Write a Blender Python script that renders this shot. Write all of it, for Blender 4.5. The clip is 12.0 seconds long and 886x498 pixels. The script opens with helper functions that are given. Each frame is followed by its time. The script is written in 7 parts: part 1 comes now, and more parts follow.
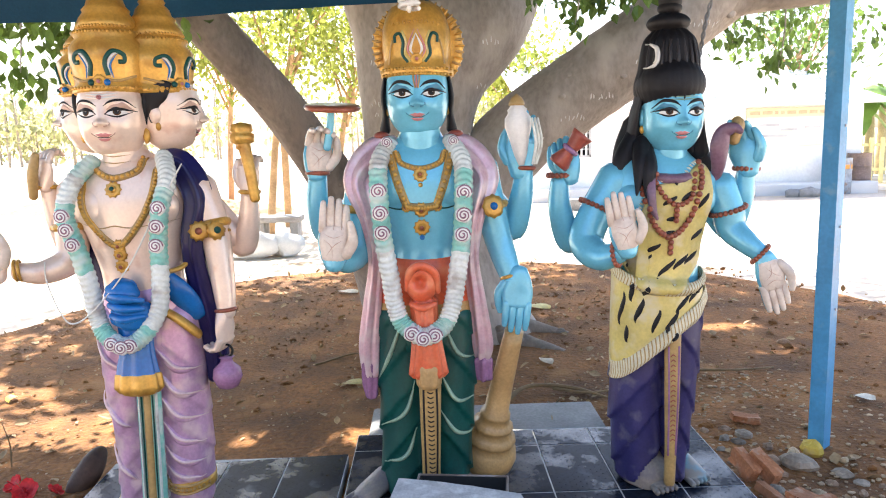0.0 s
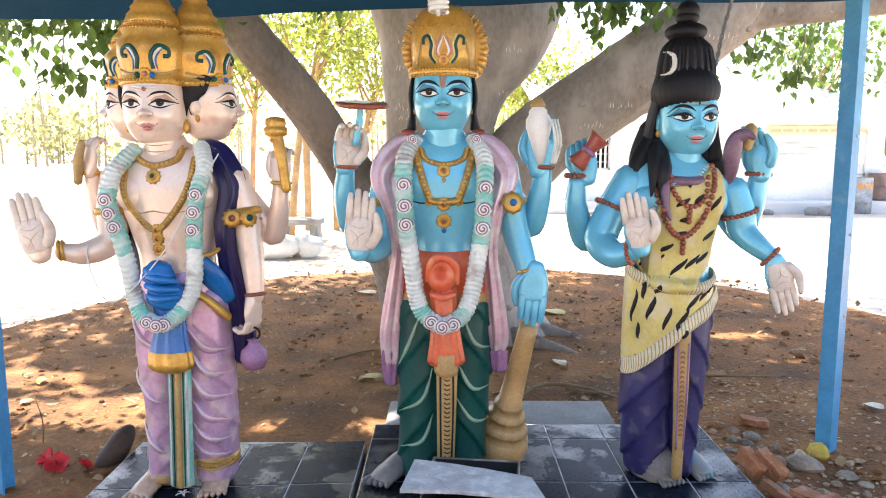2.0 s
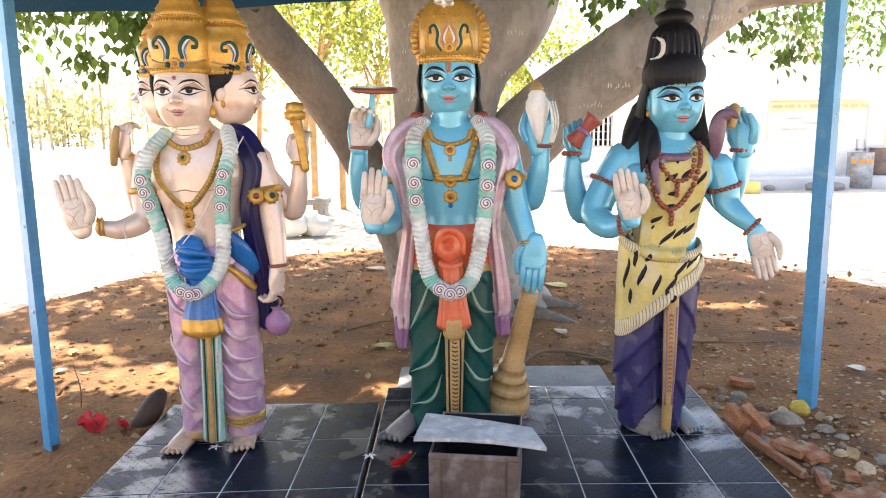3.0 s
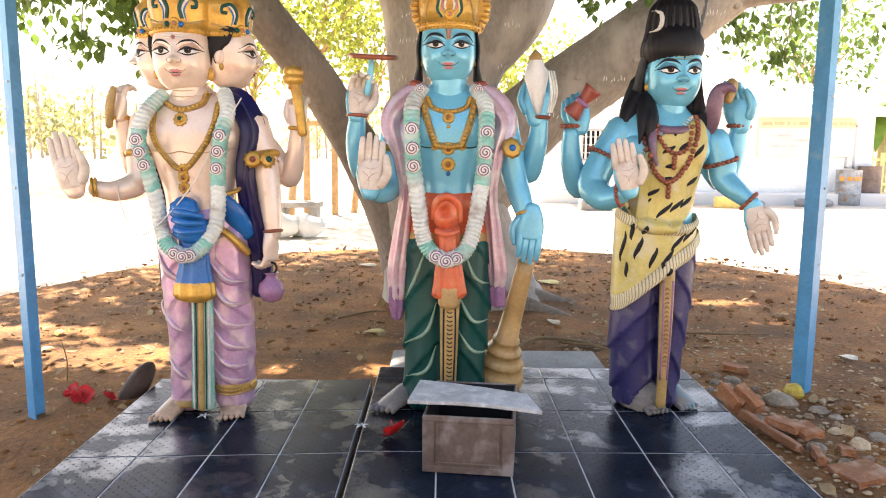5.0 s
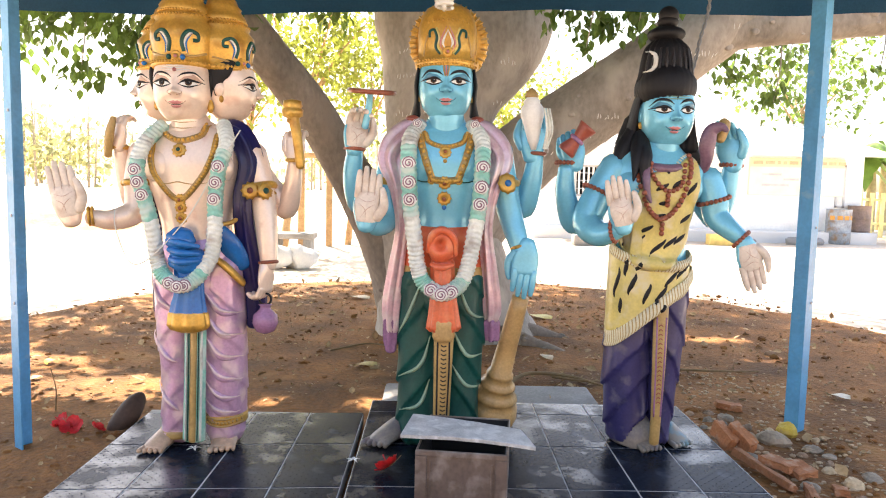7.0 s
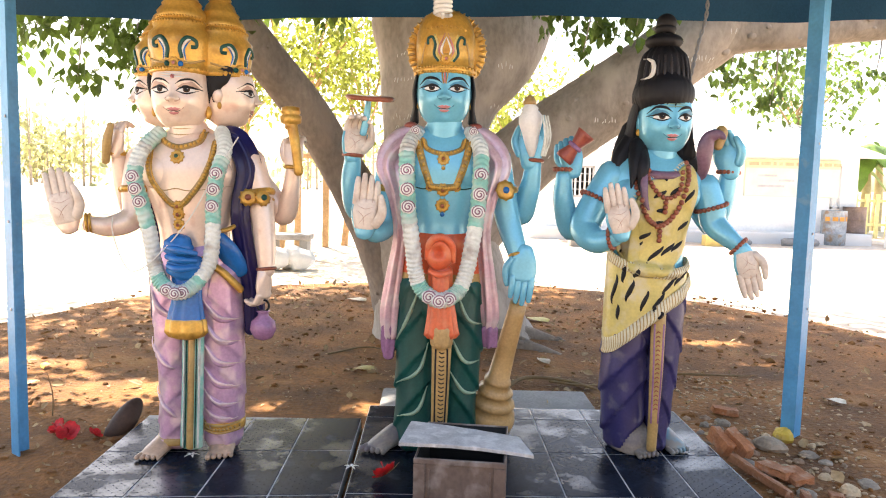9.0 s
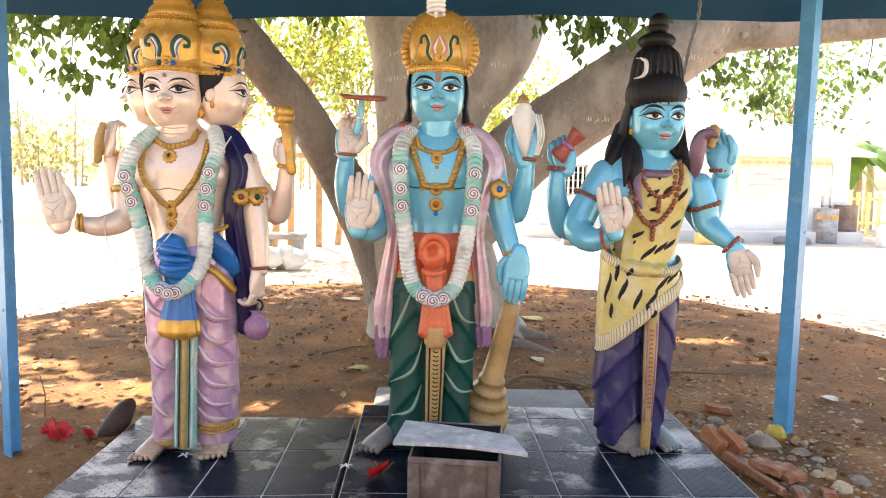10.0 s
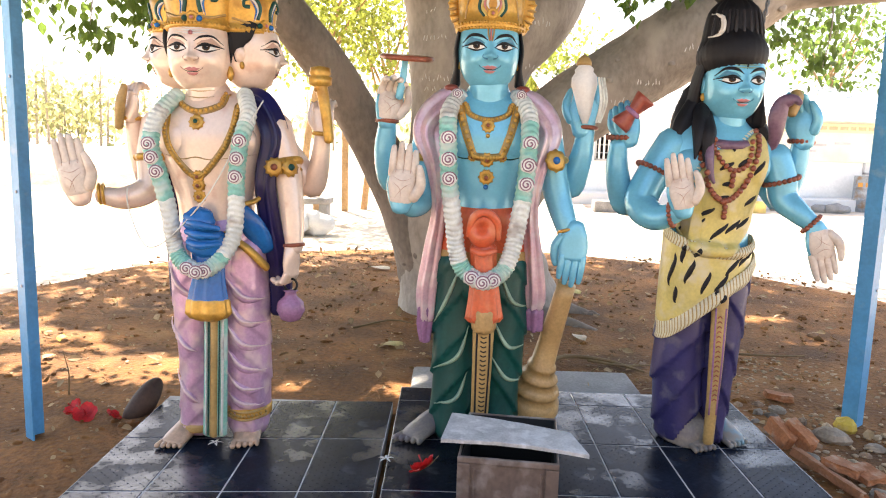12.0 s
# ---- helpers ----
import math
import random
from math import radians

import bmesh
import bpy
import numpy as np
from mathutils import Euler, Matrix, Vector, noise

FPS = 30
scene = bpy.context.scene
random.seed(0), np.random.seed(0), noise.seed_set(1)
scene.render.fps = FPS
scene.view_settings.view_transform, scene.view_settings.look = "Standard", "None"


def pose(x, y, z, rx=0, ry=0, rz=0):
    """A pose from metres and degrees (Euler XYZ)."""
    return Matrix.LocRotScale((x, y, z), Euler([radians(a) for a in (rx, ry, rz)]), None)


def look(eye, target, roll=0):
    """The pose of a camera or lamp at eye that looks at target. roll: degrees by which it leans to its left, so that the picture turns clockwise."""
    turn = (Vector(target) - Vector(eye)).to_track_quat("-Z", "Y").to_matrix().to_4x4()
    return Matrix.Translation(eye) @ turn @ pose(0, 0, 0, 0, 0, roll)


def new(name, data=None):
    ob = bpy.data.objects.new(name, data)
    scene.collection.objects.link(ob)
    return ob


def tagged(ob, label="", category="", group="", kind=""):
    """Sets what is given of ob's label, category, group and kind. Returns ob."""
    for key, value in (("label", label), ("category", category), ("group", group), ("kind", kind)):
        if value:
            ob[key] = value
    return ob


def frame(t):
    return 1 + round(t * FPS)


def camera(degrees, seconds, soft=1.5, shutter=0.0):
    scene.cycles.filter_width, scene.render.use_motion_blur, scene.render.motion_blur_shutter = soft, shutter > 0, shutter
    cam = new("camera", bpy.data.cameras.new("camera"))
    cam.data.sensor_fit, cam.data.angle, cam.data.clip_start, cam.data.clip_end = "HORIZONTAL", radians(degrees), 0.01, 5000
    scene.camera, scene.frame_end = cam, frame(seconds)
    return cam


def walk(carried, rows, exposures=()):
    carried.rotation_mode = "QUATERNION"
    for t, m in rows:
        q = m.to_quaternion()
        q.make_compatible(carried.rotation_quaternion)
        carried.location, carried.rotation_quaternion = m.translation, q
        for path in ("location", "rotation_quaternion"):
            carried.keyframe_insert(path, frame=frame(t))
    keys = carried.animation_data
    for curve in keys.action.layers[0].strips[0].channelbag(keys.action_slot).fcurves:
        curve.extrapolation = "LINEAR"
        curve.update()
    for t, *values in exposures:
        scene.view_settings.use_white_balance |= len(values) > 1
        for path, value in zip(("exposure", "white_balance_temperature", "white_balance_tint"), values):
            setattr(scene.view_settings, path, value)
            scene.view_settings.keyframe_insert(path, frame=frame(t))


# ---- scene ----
cam = camera(63.0, 12.0, soft=1.1)
PATH = [
    (0, (-0.015, 0.095, 1.611), (0.016, 2.072, 1.309), -1.6),
    (0.5, (-0.030, 0.060, 1.607), (-0.048, 2.032, 1.277), 0.4),
    (1, (-0.035, 0.032, 1.597), (-0.053, 2.011, 1.304), -0.5),
    (1.5, (-0.040, 0.013, 1.580), (-0.058, 1.998, 1.341), 0.2),
    (2, (-0.035, -0.041, 1.559), (-0.048, 1.941, 1.287), -0.1),
    (2.5, (-0.045, -0.169, 1.575), (-0.025, 1.811, 1.292), -0.6),
    (3, (-0.045, -0.303, 1.568), (-0.071, 1.670, 1.240), -0.7),
    (3.5, (-0.045, -0.354, 1.491), (-0.068, 1.624, 1.196), -1.1),
    (3.7, (-0.050, -0.350, 1.487), (-0.071, 1.623, 1.155), -0.5),
    (5.3, (-0.077, -0.316, 1.33), (-0.073, 1.666, 1.067), 0.6),
    (5.5, (-0.079, -0.318, 1.336), (-0.073, 1.667, 1.085), 0.8),
    (6, (-0.086, -0.361, 1.341), (-0.074, 1.631, 1.16), 1.4),
    (6.5, (-0.084, -0.332, 1.343), (-0.074, 1.659, 1.152), 1.3),
    (7, (-0.085, -0.33, 1.347), (-0.064, 1.661, 1.161), 1.3),
    (8.8, (-0.089, -0.318, 1.381), (-0.047, 1.671, 1.17), 1.6),
    (9, (-0.095, -0.329, 1.381), (-0.063, 1.662, 1.193), 1.4),
    (9.5, (-0.095, -0.328, 1.381), (-0.05, 1.664, 1.208), 1.4),
    (10, (-0.096, -0.329, 1.381), (-0.046, 1.661, 1.191), 1.3),
    (10.5, (-0.094, -0.326, 1.381), (-0.051, 1.665, 1.193), 1.0),
    (11, (-0.09, -0.321, 1.38), (-0.073, 1.668, 1.178), 1.6),
    (11.5, (-0.2, -0.232, 1.394), (-0.297, 1.752, 1.157), 3.0),
    (12, (-0.205, -0.05, 1.409), (-0.213, 1.928, 1.115), 1.7),
]
walk(cam, [(t, look(eye, target, roll)) for t, eye, target, roll in PATH], exposures=((0.0, 2.12, 6400, 12), (2.5, 2.12, 6450, 12), (3.5, 2.15, 7350, 14), (5.5, 2.18, 7450, 14), (12.0, 2.12, 7300, 14)))
from mathutils.bvhtree import BVHTree

# ---- world, sun, exposure ----
SUN_ELEV, SUN_AZ = 54.0, -24.0
world = bpy.data.worlds.new("world")
scene.world = world
world.use_nodes = True
sky = world.node_tree.nodes.new("ShaderNodeTexSky")
sky.sky_type, sky.sun_disc = "NISHITA", False
sky.sun_elevation, sky.sun_rotation = radians(SUN_ELEV), radians(SUN_AZ)
sky.dust_density = 2.5
world.node_tree.links.new(sky.outputs[0], world.node_tree.nodes["Background"].inputs[0])
world.node_tree.nodes["Background"].inputs[1].default_value = 0.15
sun_data = bpy.data.lights.new("sun", "SUN")
sun_data.energy, sun_data.angle, sun_data.color = 5.0, radians(0.6), (1.0, 0.94, 0.84)
sun = new("sun", sun_data)
_e, _a = radians(SUN_ELEV), radians(SUN_AZ)
sun.matrix_world = look((30 * math.sin(_a) * math.cos(_e), 30 * math.cos(_a) * math.cos(_e), 30 * math.sin(_e)), (0, 0, 0))


# ---- materials ----
def mat(name, color, rough=0.6, metal=0.0, var=0.25, scale=6.0, fine=60.0, bump=0.15, dust=None, dust_at=0.62, emit=0.0, trans=0.0, rand=0.0, island=False, stretch=None, depth=0.01, spec=0.5, coat=0.0):
    """A node material: base colour varied by a broad and a fine noise, optional dust patches, fine relief."""
    m = bpy.data.materials.new(name)
    m.use_nodes = True
    n, l = m.node_tree.nodes, m.node_tree.links
    b = n["Principled BSDF"]
    tc = n.new("ShaderNodeTexCoord")
    src = tc.outputs["Object"]
    if stretch:
        mp = n.new("ShaderNodeMapping")
        mp.inputs["Scale"].default_value = stretch
        l.new(src, mp.inputs[0])
        src = mp.outputs[0]
    n1, n2 = n.new("ShaderNodeTexNoise"), n.new("ShaderNodeTexNoise")
    n1.inputs["Scale"].default_value, n2.inputs["Scale"].default_value = scale, fine
    n1.inputs["Detail"].default_value, n2.inputs["Detail"].default_value = 5, 4
    l.new(src, n1.inputs["Vector"]), l.new(src, n2.inputs["Vector"])
    r1, r2 = n.new("ShaderNodeMapRange"), n.new("ShaderNodeMapRange")
    for r, k in ((r1, var), (r2, var * 0.6)):
        r.inputs["From Min"].default_value, r.inputs["From Max"].default_value = 0.3, 0.7
        r.inputs["To Min"].default_value, r.inputs["To Max"].default_value = 1 - k, 1 + k
    l.new(n1.outputs[0], r1.inputs[0]), l.new(n2.outputs[0], r2.inputs[0])
    mul = n.new("ShaderNodeMath")
    mul.operation = "MULTIPLY"
    l.new(r1.outputs[0], mul.inputs[0]), l.new(r2.outputs[0], mul.inputs[1])
    amount = mul.outputs[0]
    if rand or island:
        info = n.new("ShaderNodeNewGeometry" if island else "ShaderNodeObjectInfo")
        r3 = n.new("ShaderNodeMapRange")
        r3.inputs["To Min"].default_value, r3.inputs["To Max"].default_value = 1 - (rand or 0.3), 1 + (rand or 0.3)
        l.new(info.outputs["Random Per Island" if island else "Random"], r3.inputs[0])
        m2 = n.new("ShaderNodeMath")
        m2.operation = "MULTIPLY"
        l.new(amount, m2.inputs[0]), l.new(r3.outputs[0], m2.inputs[1])
        amount = m2.outputs[0]
    vm = n.new("ShaderNodeVectorMath")
    vm.operation = "SCALE"
    vm.inputs[0].default_value = color
    l.new(amount, vm.inputs["Scale"])
    out = vm.outputs[0]
    if dust:
        n3 = n.new("ShaderNodeTexNoise")
        n3.inputs["Scale"].default_value, n3.inputs["Detail"].default_value = scale * 1.7, 8
        l.new(src, n3.inputs["Vector"])
        r4 = n.new("ShaderNodeMapRange")
        r4.inputs["From Min"].default_value, r4.inputs["From Max"].default_value = dust_at - 0.08, dust_at + 0.08
        l.new(n3.outputs[0], r4.inputs[0])
        mx = n.new("ShaderNodeMix")
        mx.data_type = "RGBA"
        l.new(r4.outputs[0], mx.inputs["Factor"]), l.new(out, mx.inputs["A"])
        mx.inputs["B"].default_value = (*dust, 1)
        out = mx.outputs["Result"]
    l.new(out, b.inputs["Base Color"])
    b.inputs["Specular IOR Level"].default_value, b.inputs["Coat Weight"].default_value, b.inputs["Coat Roughness"].default_value = spec, coat, 0.18
    b.inputs["Roughness"].default_value, b.inputs["Metallic"].default_value = rough, metal
    if bump:
        bp = n.new("ShaderNodeBump")
        bp.inputs["Strength"].default_value, bp.inputs["Distance"].default_value = bump, depth
        l.new(n2.outputs[0], bp.inputs["Height"]), l.new(bp.outputs[0], b.inputs["Normal"])
    if emit:
        b.inputs["Emission Color"].default_value, b.inputs["Emission Strength"].default_value = (*color, 1), emit
    if trans:
        t = n.new("ShaderNodeBsdfTranslucent")
        l.new(out, t.inputs[0])
        ms = n.new("ShaderNodeMixShader")
        ms.inputs[0].default_value = trans
        l.new(b.outputs[0], ms.inputs[1]), l.new(t.outputs[0], ms.inputs[2])
        l.new(ms.outputs[0], n["Material Output"].inputs[0])
    return m


# ---- mesh kit ----
class Geo:
    """Collects the faces of one mesh, each with its material."""

    def __init__(self):
        self.v, self.f, self.m, self.mats = [], [], [], []

    def slot(self, material):
        if material not in self.mats:
            self.mats.append(material)
        return self.mats.index(material)

    def add(self, verts, faces, material):
        o, s = len(self.v), self.slot(material)
        self.v.extend(Vector(p) for p in verts)
        self.f.extend(tuple(i + o for i in f) for f in faces)
        self.m.extend([s] * len(faces))

    def join(self, other, m):
        o = len(self.v)
        self.v.extend(m @ p for p in other.v)
        flip = m.to_3x3().determinant() < 0
        for f, k in zip(other.f, other.m):
            f = tuple(i + o for i in f)
            self.f.append(f[::-1] if flip else f)
            self.m.append(self.slot(other.mats[k]))

    def grid(self, rows, material, closed=True, caps=True):
        """Rings of equal length, skinned."""
        n, k = len(rows[0]), len(rows)
        faces = []
        for i in range(k - 1):
            for j in range(n if closed else n - 1):
                a, b = i * n + j, i * n + (j + 1) % n
                faces.append((a, b, b + n, a + n))
        verts = [p for r in rows for p in r]
        if closed and caps:
            faces.append(tuple(range(n - 1, -1, -1)))
            faces.append(tuple(range((k - 1) * n, k * n)))
        self.add(verts, faces, material)

    def loft(self, pts, radii, material, n=16, rings=None, ref=(0, -1, 0), fold=None, ends=True):
        """A tube through pts; radii: r or (side, front) at each point, smoothly in between. fold(u, angle) scales the section."""
        pts = [Vector(p) for p in pts]
        rad = [Vector((r, r) if isinstance(r, (int, float)) else r) for r in radii]
        rings = rings or 6 * (len(pts) - 1) + 1
        P, R = spline(pts, rings), spline(rad, rings)
        rows = []
        ref = Vector(ref)
        for i, p in enumerate(P):
            t = (P[min(i + 1, rings - 1)] - P[max(i - 1, 0)]).normalized()
            r0 = ref if abs(t.dot(ref)) < 0.96 else Vector((1, 0, 0))
            side = t.cross(r0).normalized()
            front = side.cross(t).normalized()
            u = i / (rings - 1)
            row = []
            for j in range(n):
                a = 2 * math.pi * j / n
                s = fold(u, a) if fold else 1.0
                row.append(p + side * (R[i][0] * s * math.cos(a)) + front * (R[i][1] * s * math.sin(a)))
            rows.append(row)
        if ends:
            for which in (0, 1):
                c = P[0] if which == 0 else P[-1]
                t = ((P[0] - P[1]) if which == 0 else (P[-1] - P[-2])).normalized()
                base = rows[0] if which == 0 else rows[-1]
                h = min(R[0 if which == 0 else -1]) * 0.7
                for a in (35, 65, 85):
                    new_row = [c + (p - c) * math.cos(radians(a)) + t * h * math.sin(radians(a)) for p in base]
                    rows.insert(0, new_row) if which == 0 else rows.append(new_row)
        self.grid(rows, material)

    def ball(self, c, r, material, n=12, k=8, m=None, shape=None):
        r = (r, r, r) if isinstance(r, (int, float)) else r
        rows = []
        c = Vector(c)
        for i in range(k + 1):
            b = math.pi * (i / k - 0.5)
            b = max(min(b, 1.54), -1.54)
            row = []
            for j in range(n):
                a = 2 * math.pi * j / n
                p = Vector((math.cos(b) * math.cos(a) * r[0], math.cos(b) * math.sin(a) * r[1], math.sin(b) * r[2]))
                if shape:
                    p = shape(p)
                row.append(c + (m @ p if m else p))
            rows.append(row)
        self.grid(rows, material)

    def box(self, c, s, material, m=None, bevel=0.0):
        bm = bmesh.new()
        bmesh.ops.create_cube(bm, size=1)
        for q in bm.verts:
            q.co = Vector((q.co.x * s[0], q.co.y * s[1], q.co.z * s[2]))
        if bevel:
            bmesh.ops.bevel(bm, geom=bm.edges[:], offset=bevel, segments=2, affect="EDGES", profile=0.5)
        bm.verts.index_update()
        c = Vector(c)
        self.add([c + (m @ q.co if m else q.co) for q in bm.verts], [tuple(q.index for q in f.verts) for f in bm.faces], material)
        bm.free()

    def revolve(self, profile, material, c=(0, 0, 0), n=24, m=None, wave=None):
        """profile: (radius, height) pairs, round the z axis."""
        rows = []
        c = Vector(c)
        for r, h in profile:
            row = []
            for j in range(n):
                a = 2 * math.pi * j / n
                s = r * (wave(a, h) if wave else 1)
                p = Vector((s * math.cos(a), s * math.sin(a), h))
                row.append(c + (m @ p if m else p))
            rows.append(row)
        self.grid(rows, material)

    def tree(self):
        return BVHTree.FromPolygons(self.v, self.f)

    def mesh(self, name, smooth=True, sharp=None):
        me = bpy.data.meshes.new(name)
        me.from_pydata([tuple(p) for p in self.v], [], self.f)
        for q in self.mats:
            me.materials.append(q)
        me.polygons.foreach_set("material_index", self.m)
        me.polygons.foreach_set("use_smooth", [smooth] * len(self.f))
        me.update()
        if len(self.f) > 40:
            bm = bmesh.new()
            bm.from_mesh(me)
            bmesh.ops.recalc_face_normals(bm, faces=bm.faces[:])
            bm.to_mesh(me)
            bm.free()
        if smooth and sharp:
            me.set_sharp_from_angle(angle=radians(sharp))
        return me

    def object(self, name, parent=None, smooth=True, sharp=40, at=(0, 0, 0), label="", category="", group="", kind=""):
        ob = new(name, self.mesh(name, smooth, sharp))
        ob.location = at
        if parent:
            ob.parent = parent
        return tagged(ob, label, category, group, kind)


def spline(pts, count):
    """count points on a smooth curve through pts."""
    k = len(pts)
    out = []
    for i in range(count):
        u = i / (count - 1) * (k - 1)
        j = min(int(u), k - 2)
        t = u - j
        p1, p2 = pts[j], pts[j + 1]
        p0 = pts[j - 1] if j > 0 else p1 * 2 - p2
        p3 = pts[j + 2] if j + 2 < k else p2 * 2 - p1
        out.append(0.5 * ((2 * p1) + (p2 - p0) * t + (2 * p0 - 5 * p1 + 4 * p2 - p3) * t * t + (3 * p1 - p0 - 3 * p2 + p3) * t ** 3))
    return out


def empty(name, at=(0, 0, 0), label="", category="", group="", kind=""):
    ob = new(name)
    ob.location = at
    return tagged(ob, label, category, group, kind)


def rock(g, c, r, material, seed, n=9, k=6, m=None):
    rng = random.Random(seed)
    off = Vector((rng.uniform(0, 50), rng.uniform(0, 50), rng.uniform(0, 50)))

    def shape(p):
        d = p.normalized()
        return p * (1 + 0.35 * noise.noise(d * 1.3 + off) + 0.12 * noise.noise(d * 4 + off))
    g.ball(c, r, material, n, k, m, shape)

# ---- materials of the place ----
DIRT = mat("red_earth", (0.185, 0.076, 0.018), 0.95, var=0.5, scale=1.8, fine=38, bump=1.0, dust=(0.29, 0.135, 0.042), dust_at=0.63, depth=0.02)
PALE = mat("pale_sandy_ground", (0.58, 0.49, 0.39), 0.95, var=0.22, scale=0.5, fine=9, bump=0.4, dust=(0.40, 0.27, 0.17), dust_at=0.62, depth=0.02)
BARK = mat("grey_bark", (0.31, 0.265, 0.22), 0.85, var=0.26, scale=2.2, fine=30, bump=0.6, dust=(0.43, 0.37, 0.31), dust_at=0.58, depth=0.014, stretch=(1, 1, 0.6))
# darker copy of grey_bark: shade on the left limb and roots put into colour
BARK_SHADED = mat("shaded_brown_bark", (0.215, 0.175, 0.14), 0.9, var=0.3, scale=2.2, fine=30, bump=0.7, dust=(0.27, 0.21, 0.165), dust_at=0.62, depth=0.014, stretch=(1, 1, 0.6))
CHALK = mat("chalk_scratch", (0.72, 0.70, 0.66), 0.9, var=0.15)
BARK2 = mat("tan_bark", (0.42, 0.27, 0.14), 0.85, var=0.25, scale=5, fine=40, bump=0.5)
GREYWOOD = mat("pale_grey_wood", (0.34, 0.29, 0.22), 0.9, var=0.2)
LEAF = mat("green_leaf", (0.125, 0.20, 0.04), 0.45, var=0.25, scale=3, fine=40, bump=0.05, trans=0.5, island=True)
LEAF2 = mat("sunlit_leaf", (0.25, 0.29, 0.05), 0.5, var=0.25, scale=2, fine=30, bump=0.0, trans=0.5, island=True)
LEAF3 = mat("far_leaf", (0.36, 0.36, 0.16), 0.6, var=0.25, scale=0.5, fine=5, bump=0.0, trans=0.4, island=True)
DRYLEAF = mat("dry_leaf", (0.36, 0.24, 0.12), 0.8, var=0.3, scale=8, fine=50, bump=0.1, island=True)
TILE = mat("black_studded_tile", (0.011, 0.015, 0.025), 0.27, var=0.4, scale=4, fine=70, bump=0.05, dust=(0.06, 0.075, 0.105), dust_at=0.68, rand=0.2, spec=0.10)


def worn_polish(m, dull, bright):
    """Lets the gloss come and go in broad worn patches, the same across neighbouring pieces."""
    n, l = m.node_tree.nodes, m.node_tree.links
    geo, tex, rng = n.new("ShaderNodeNewGeometry"), n.new("ShaderNodeTexNoise"), n.new("ShaderNodeMapRange")
    tex.inputs["Scale"].default_value, tex.inputs["Detail"].default_value, tex.inputs["Roughness"].default_value = 3.4, 6, 0.62
    rng.inputs["From Min"].default_value, rng.inputs["From Max"].default_value = 0.51, 0.64
    rng.inputs["To Min"].default_value, rng.inputs["To Max"].default_value = dull, bright
    l.new(geo.outputs["Position"], tex.inputs["Vector"])
    l.new(tex.outputs[0], rng.inputs[0])
    l.new(rng.outputs[0], n["Principled BSDF"].inputs["Specular IOR Level"])


worn_polish(TILE, 0.04, 0.55)
GROUT = mat("pale_grout", (0.50, 0.49, 0.48), 0.9, var=0.2)
CEMENT = mat("grey_cement", (0.27, 0.26, 0.25), 0.9, var=0.25, scale=5, fine=60, bump=0.4)
BLUE = mat("blue_gloss_paint", (0.075, 0.31, 0.56), 0.35, var=0.14, scale=7, fine=60, bump=0.08, dust=(0.22, 0.40, 0.55), dust_at=0.68)
TARP = mat("blue_roof_sheet", (0.008, 0.055, 0.115), 0.6, var=0.16, scale=2.0, fine=90, bump=0.15, spec=0.15)
DARK = mat("dark_hole", (0.012, 0.012, 0.012), 0.8, var=0.1)
WHITEWASH = mat("whitewash", (0.88, 0.86, 0.82), 0.9, var=0.08, scale=1.0, fine=18, bump=0.1)
ROOFING = mat("pale_roof_sheet", (0.70, 0.68, 0.66), 0.8, var=0.1, scale=1.0)
STEEL = mat("dull_steel", (0.42, 0.42, 0.43), 0.45, 0.6, var=0.15)


# ---- ground ----
def height(x, y):
    return 0.06 + 0.012 * noise.noise(Vector((x * 0.9, y * 0.9, 0))) + 0.006 * noise.noise(Vector((x * 4, y * 4, 3)))


def ground_sheet():
    g = Geo()
    xs = [-900, -300, -100, -50, -25] + [-14 + i * 0.7 for i in range(41)] + [25, 50, 100, 300, 900]
    ys = [-300, -100, -40, -20, -10] + [-6 + i * 0.7 for i in range(45)] + [34, 50, 80, 140, 300, 900]
    rows = [[(x, y, (height(x, y) - 0.05) if abs(x) < 15 and -7 < y < 26 else 0.0) for x in xs] for y in ys]
    g.grid(rows, PALE, closed=False)
    g.object("ground", kind="structure", label="pale sandy sunlit open ground")


def dirt_bed():
    """The bare red earth round the tree, slightly raised, with an uneven rim."""
    g = Geo()
    rows = []
    for i in range(61):
        q = i / 60
        row = []
        for j in range(120):
            a = 2 * math.pi * j / 120
            rim = 1 + 0.05 * noise.noise(Vector((math.cos(a) * 2.2, math.sin(a) * 2.2, 7))) + 0.02 * noise.noise(Vector((math.cos(a) * 9, math.sin(a) * 9, 2)))
            ry = 4.45 if math.sin(a) > 0 else 8.0
            x, y = 0.15 + 4.25 * q * rim * math.cos(a), 4.75 + ry * q * rim * math.sin(a)
            z = height(x, y) + 0.02 * noise.noise(Vector((x * 2, y * 2, 9))) * (1 - q)
            if q > 0.97:
                z -= 0.06 * (q - 0.97) / 0.03
            row.append((x, y, z))
        rows.append(row)
    g.grid(rows, DIRT, caps=False)
    g.object("dirt_bed", kind="structure", label="bare red earth under the shade tree")


ground_sheet()
dirt_bed()

# ---- tiled plinth: two slabs with an open joint ----
TOP = 0.12


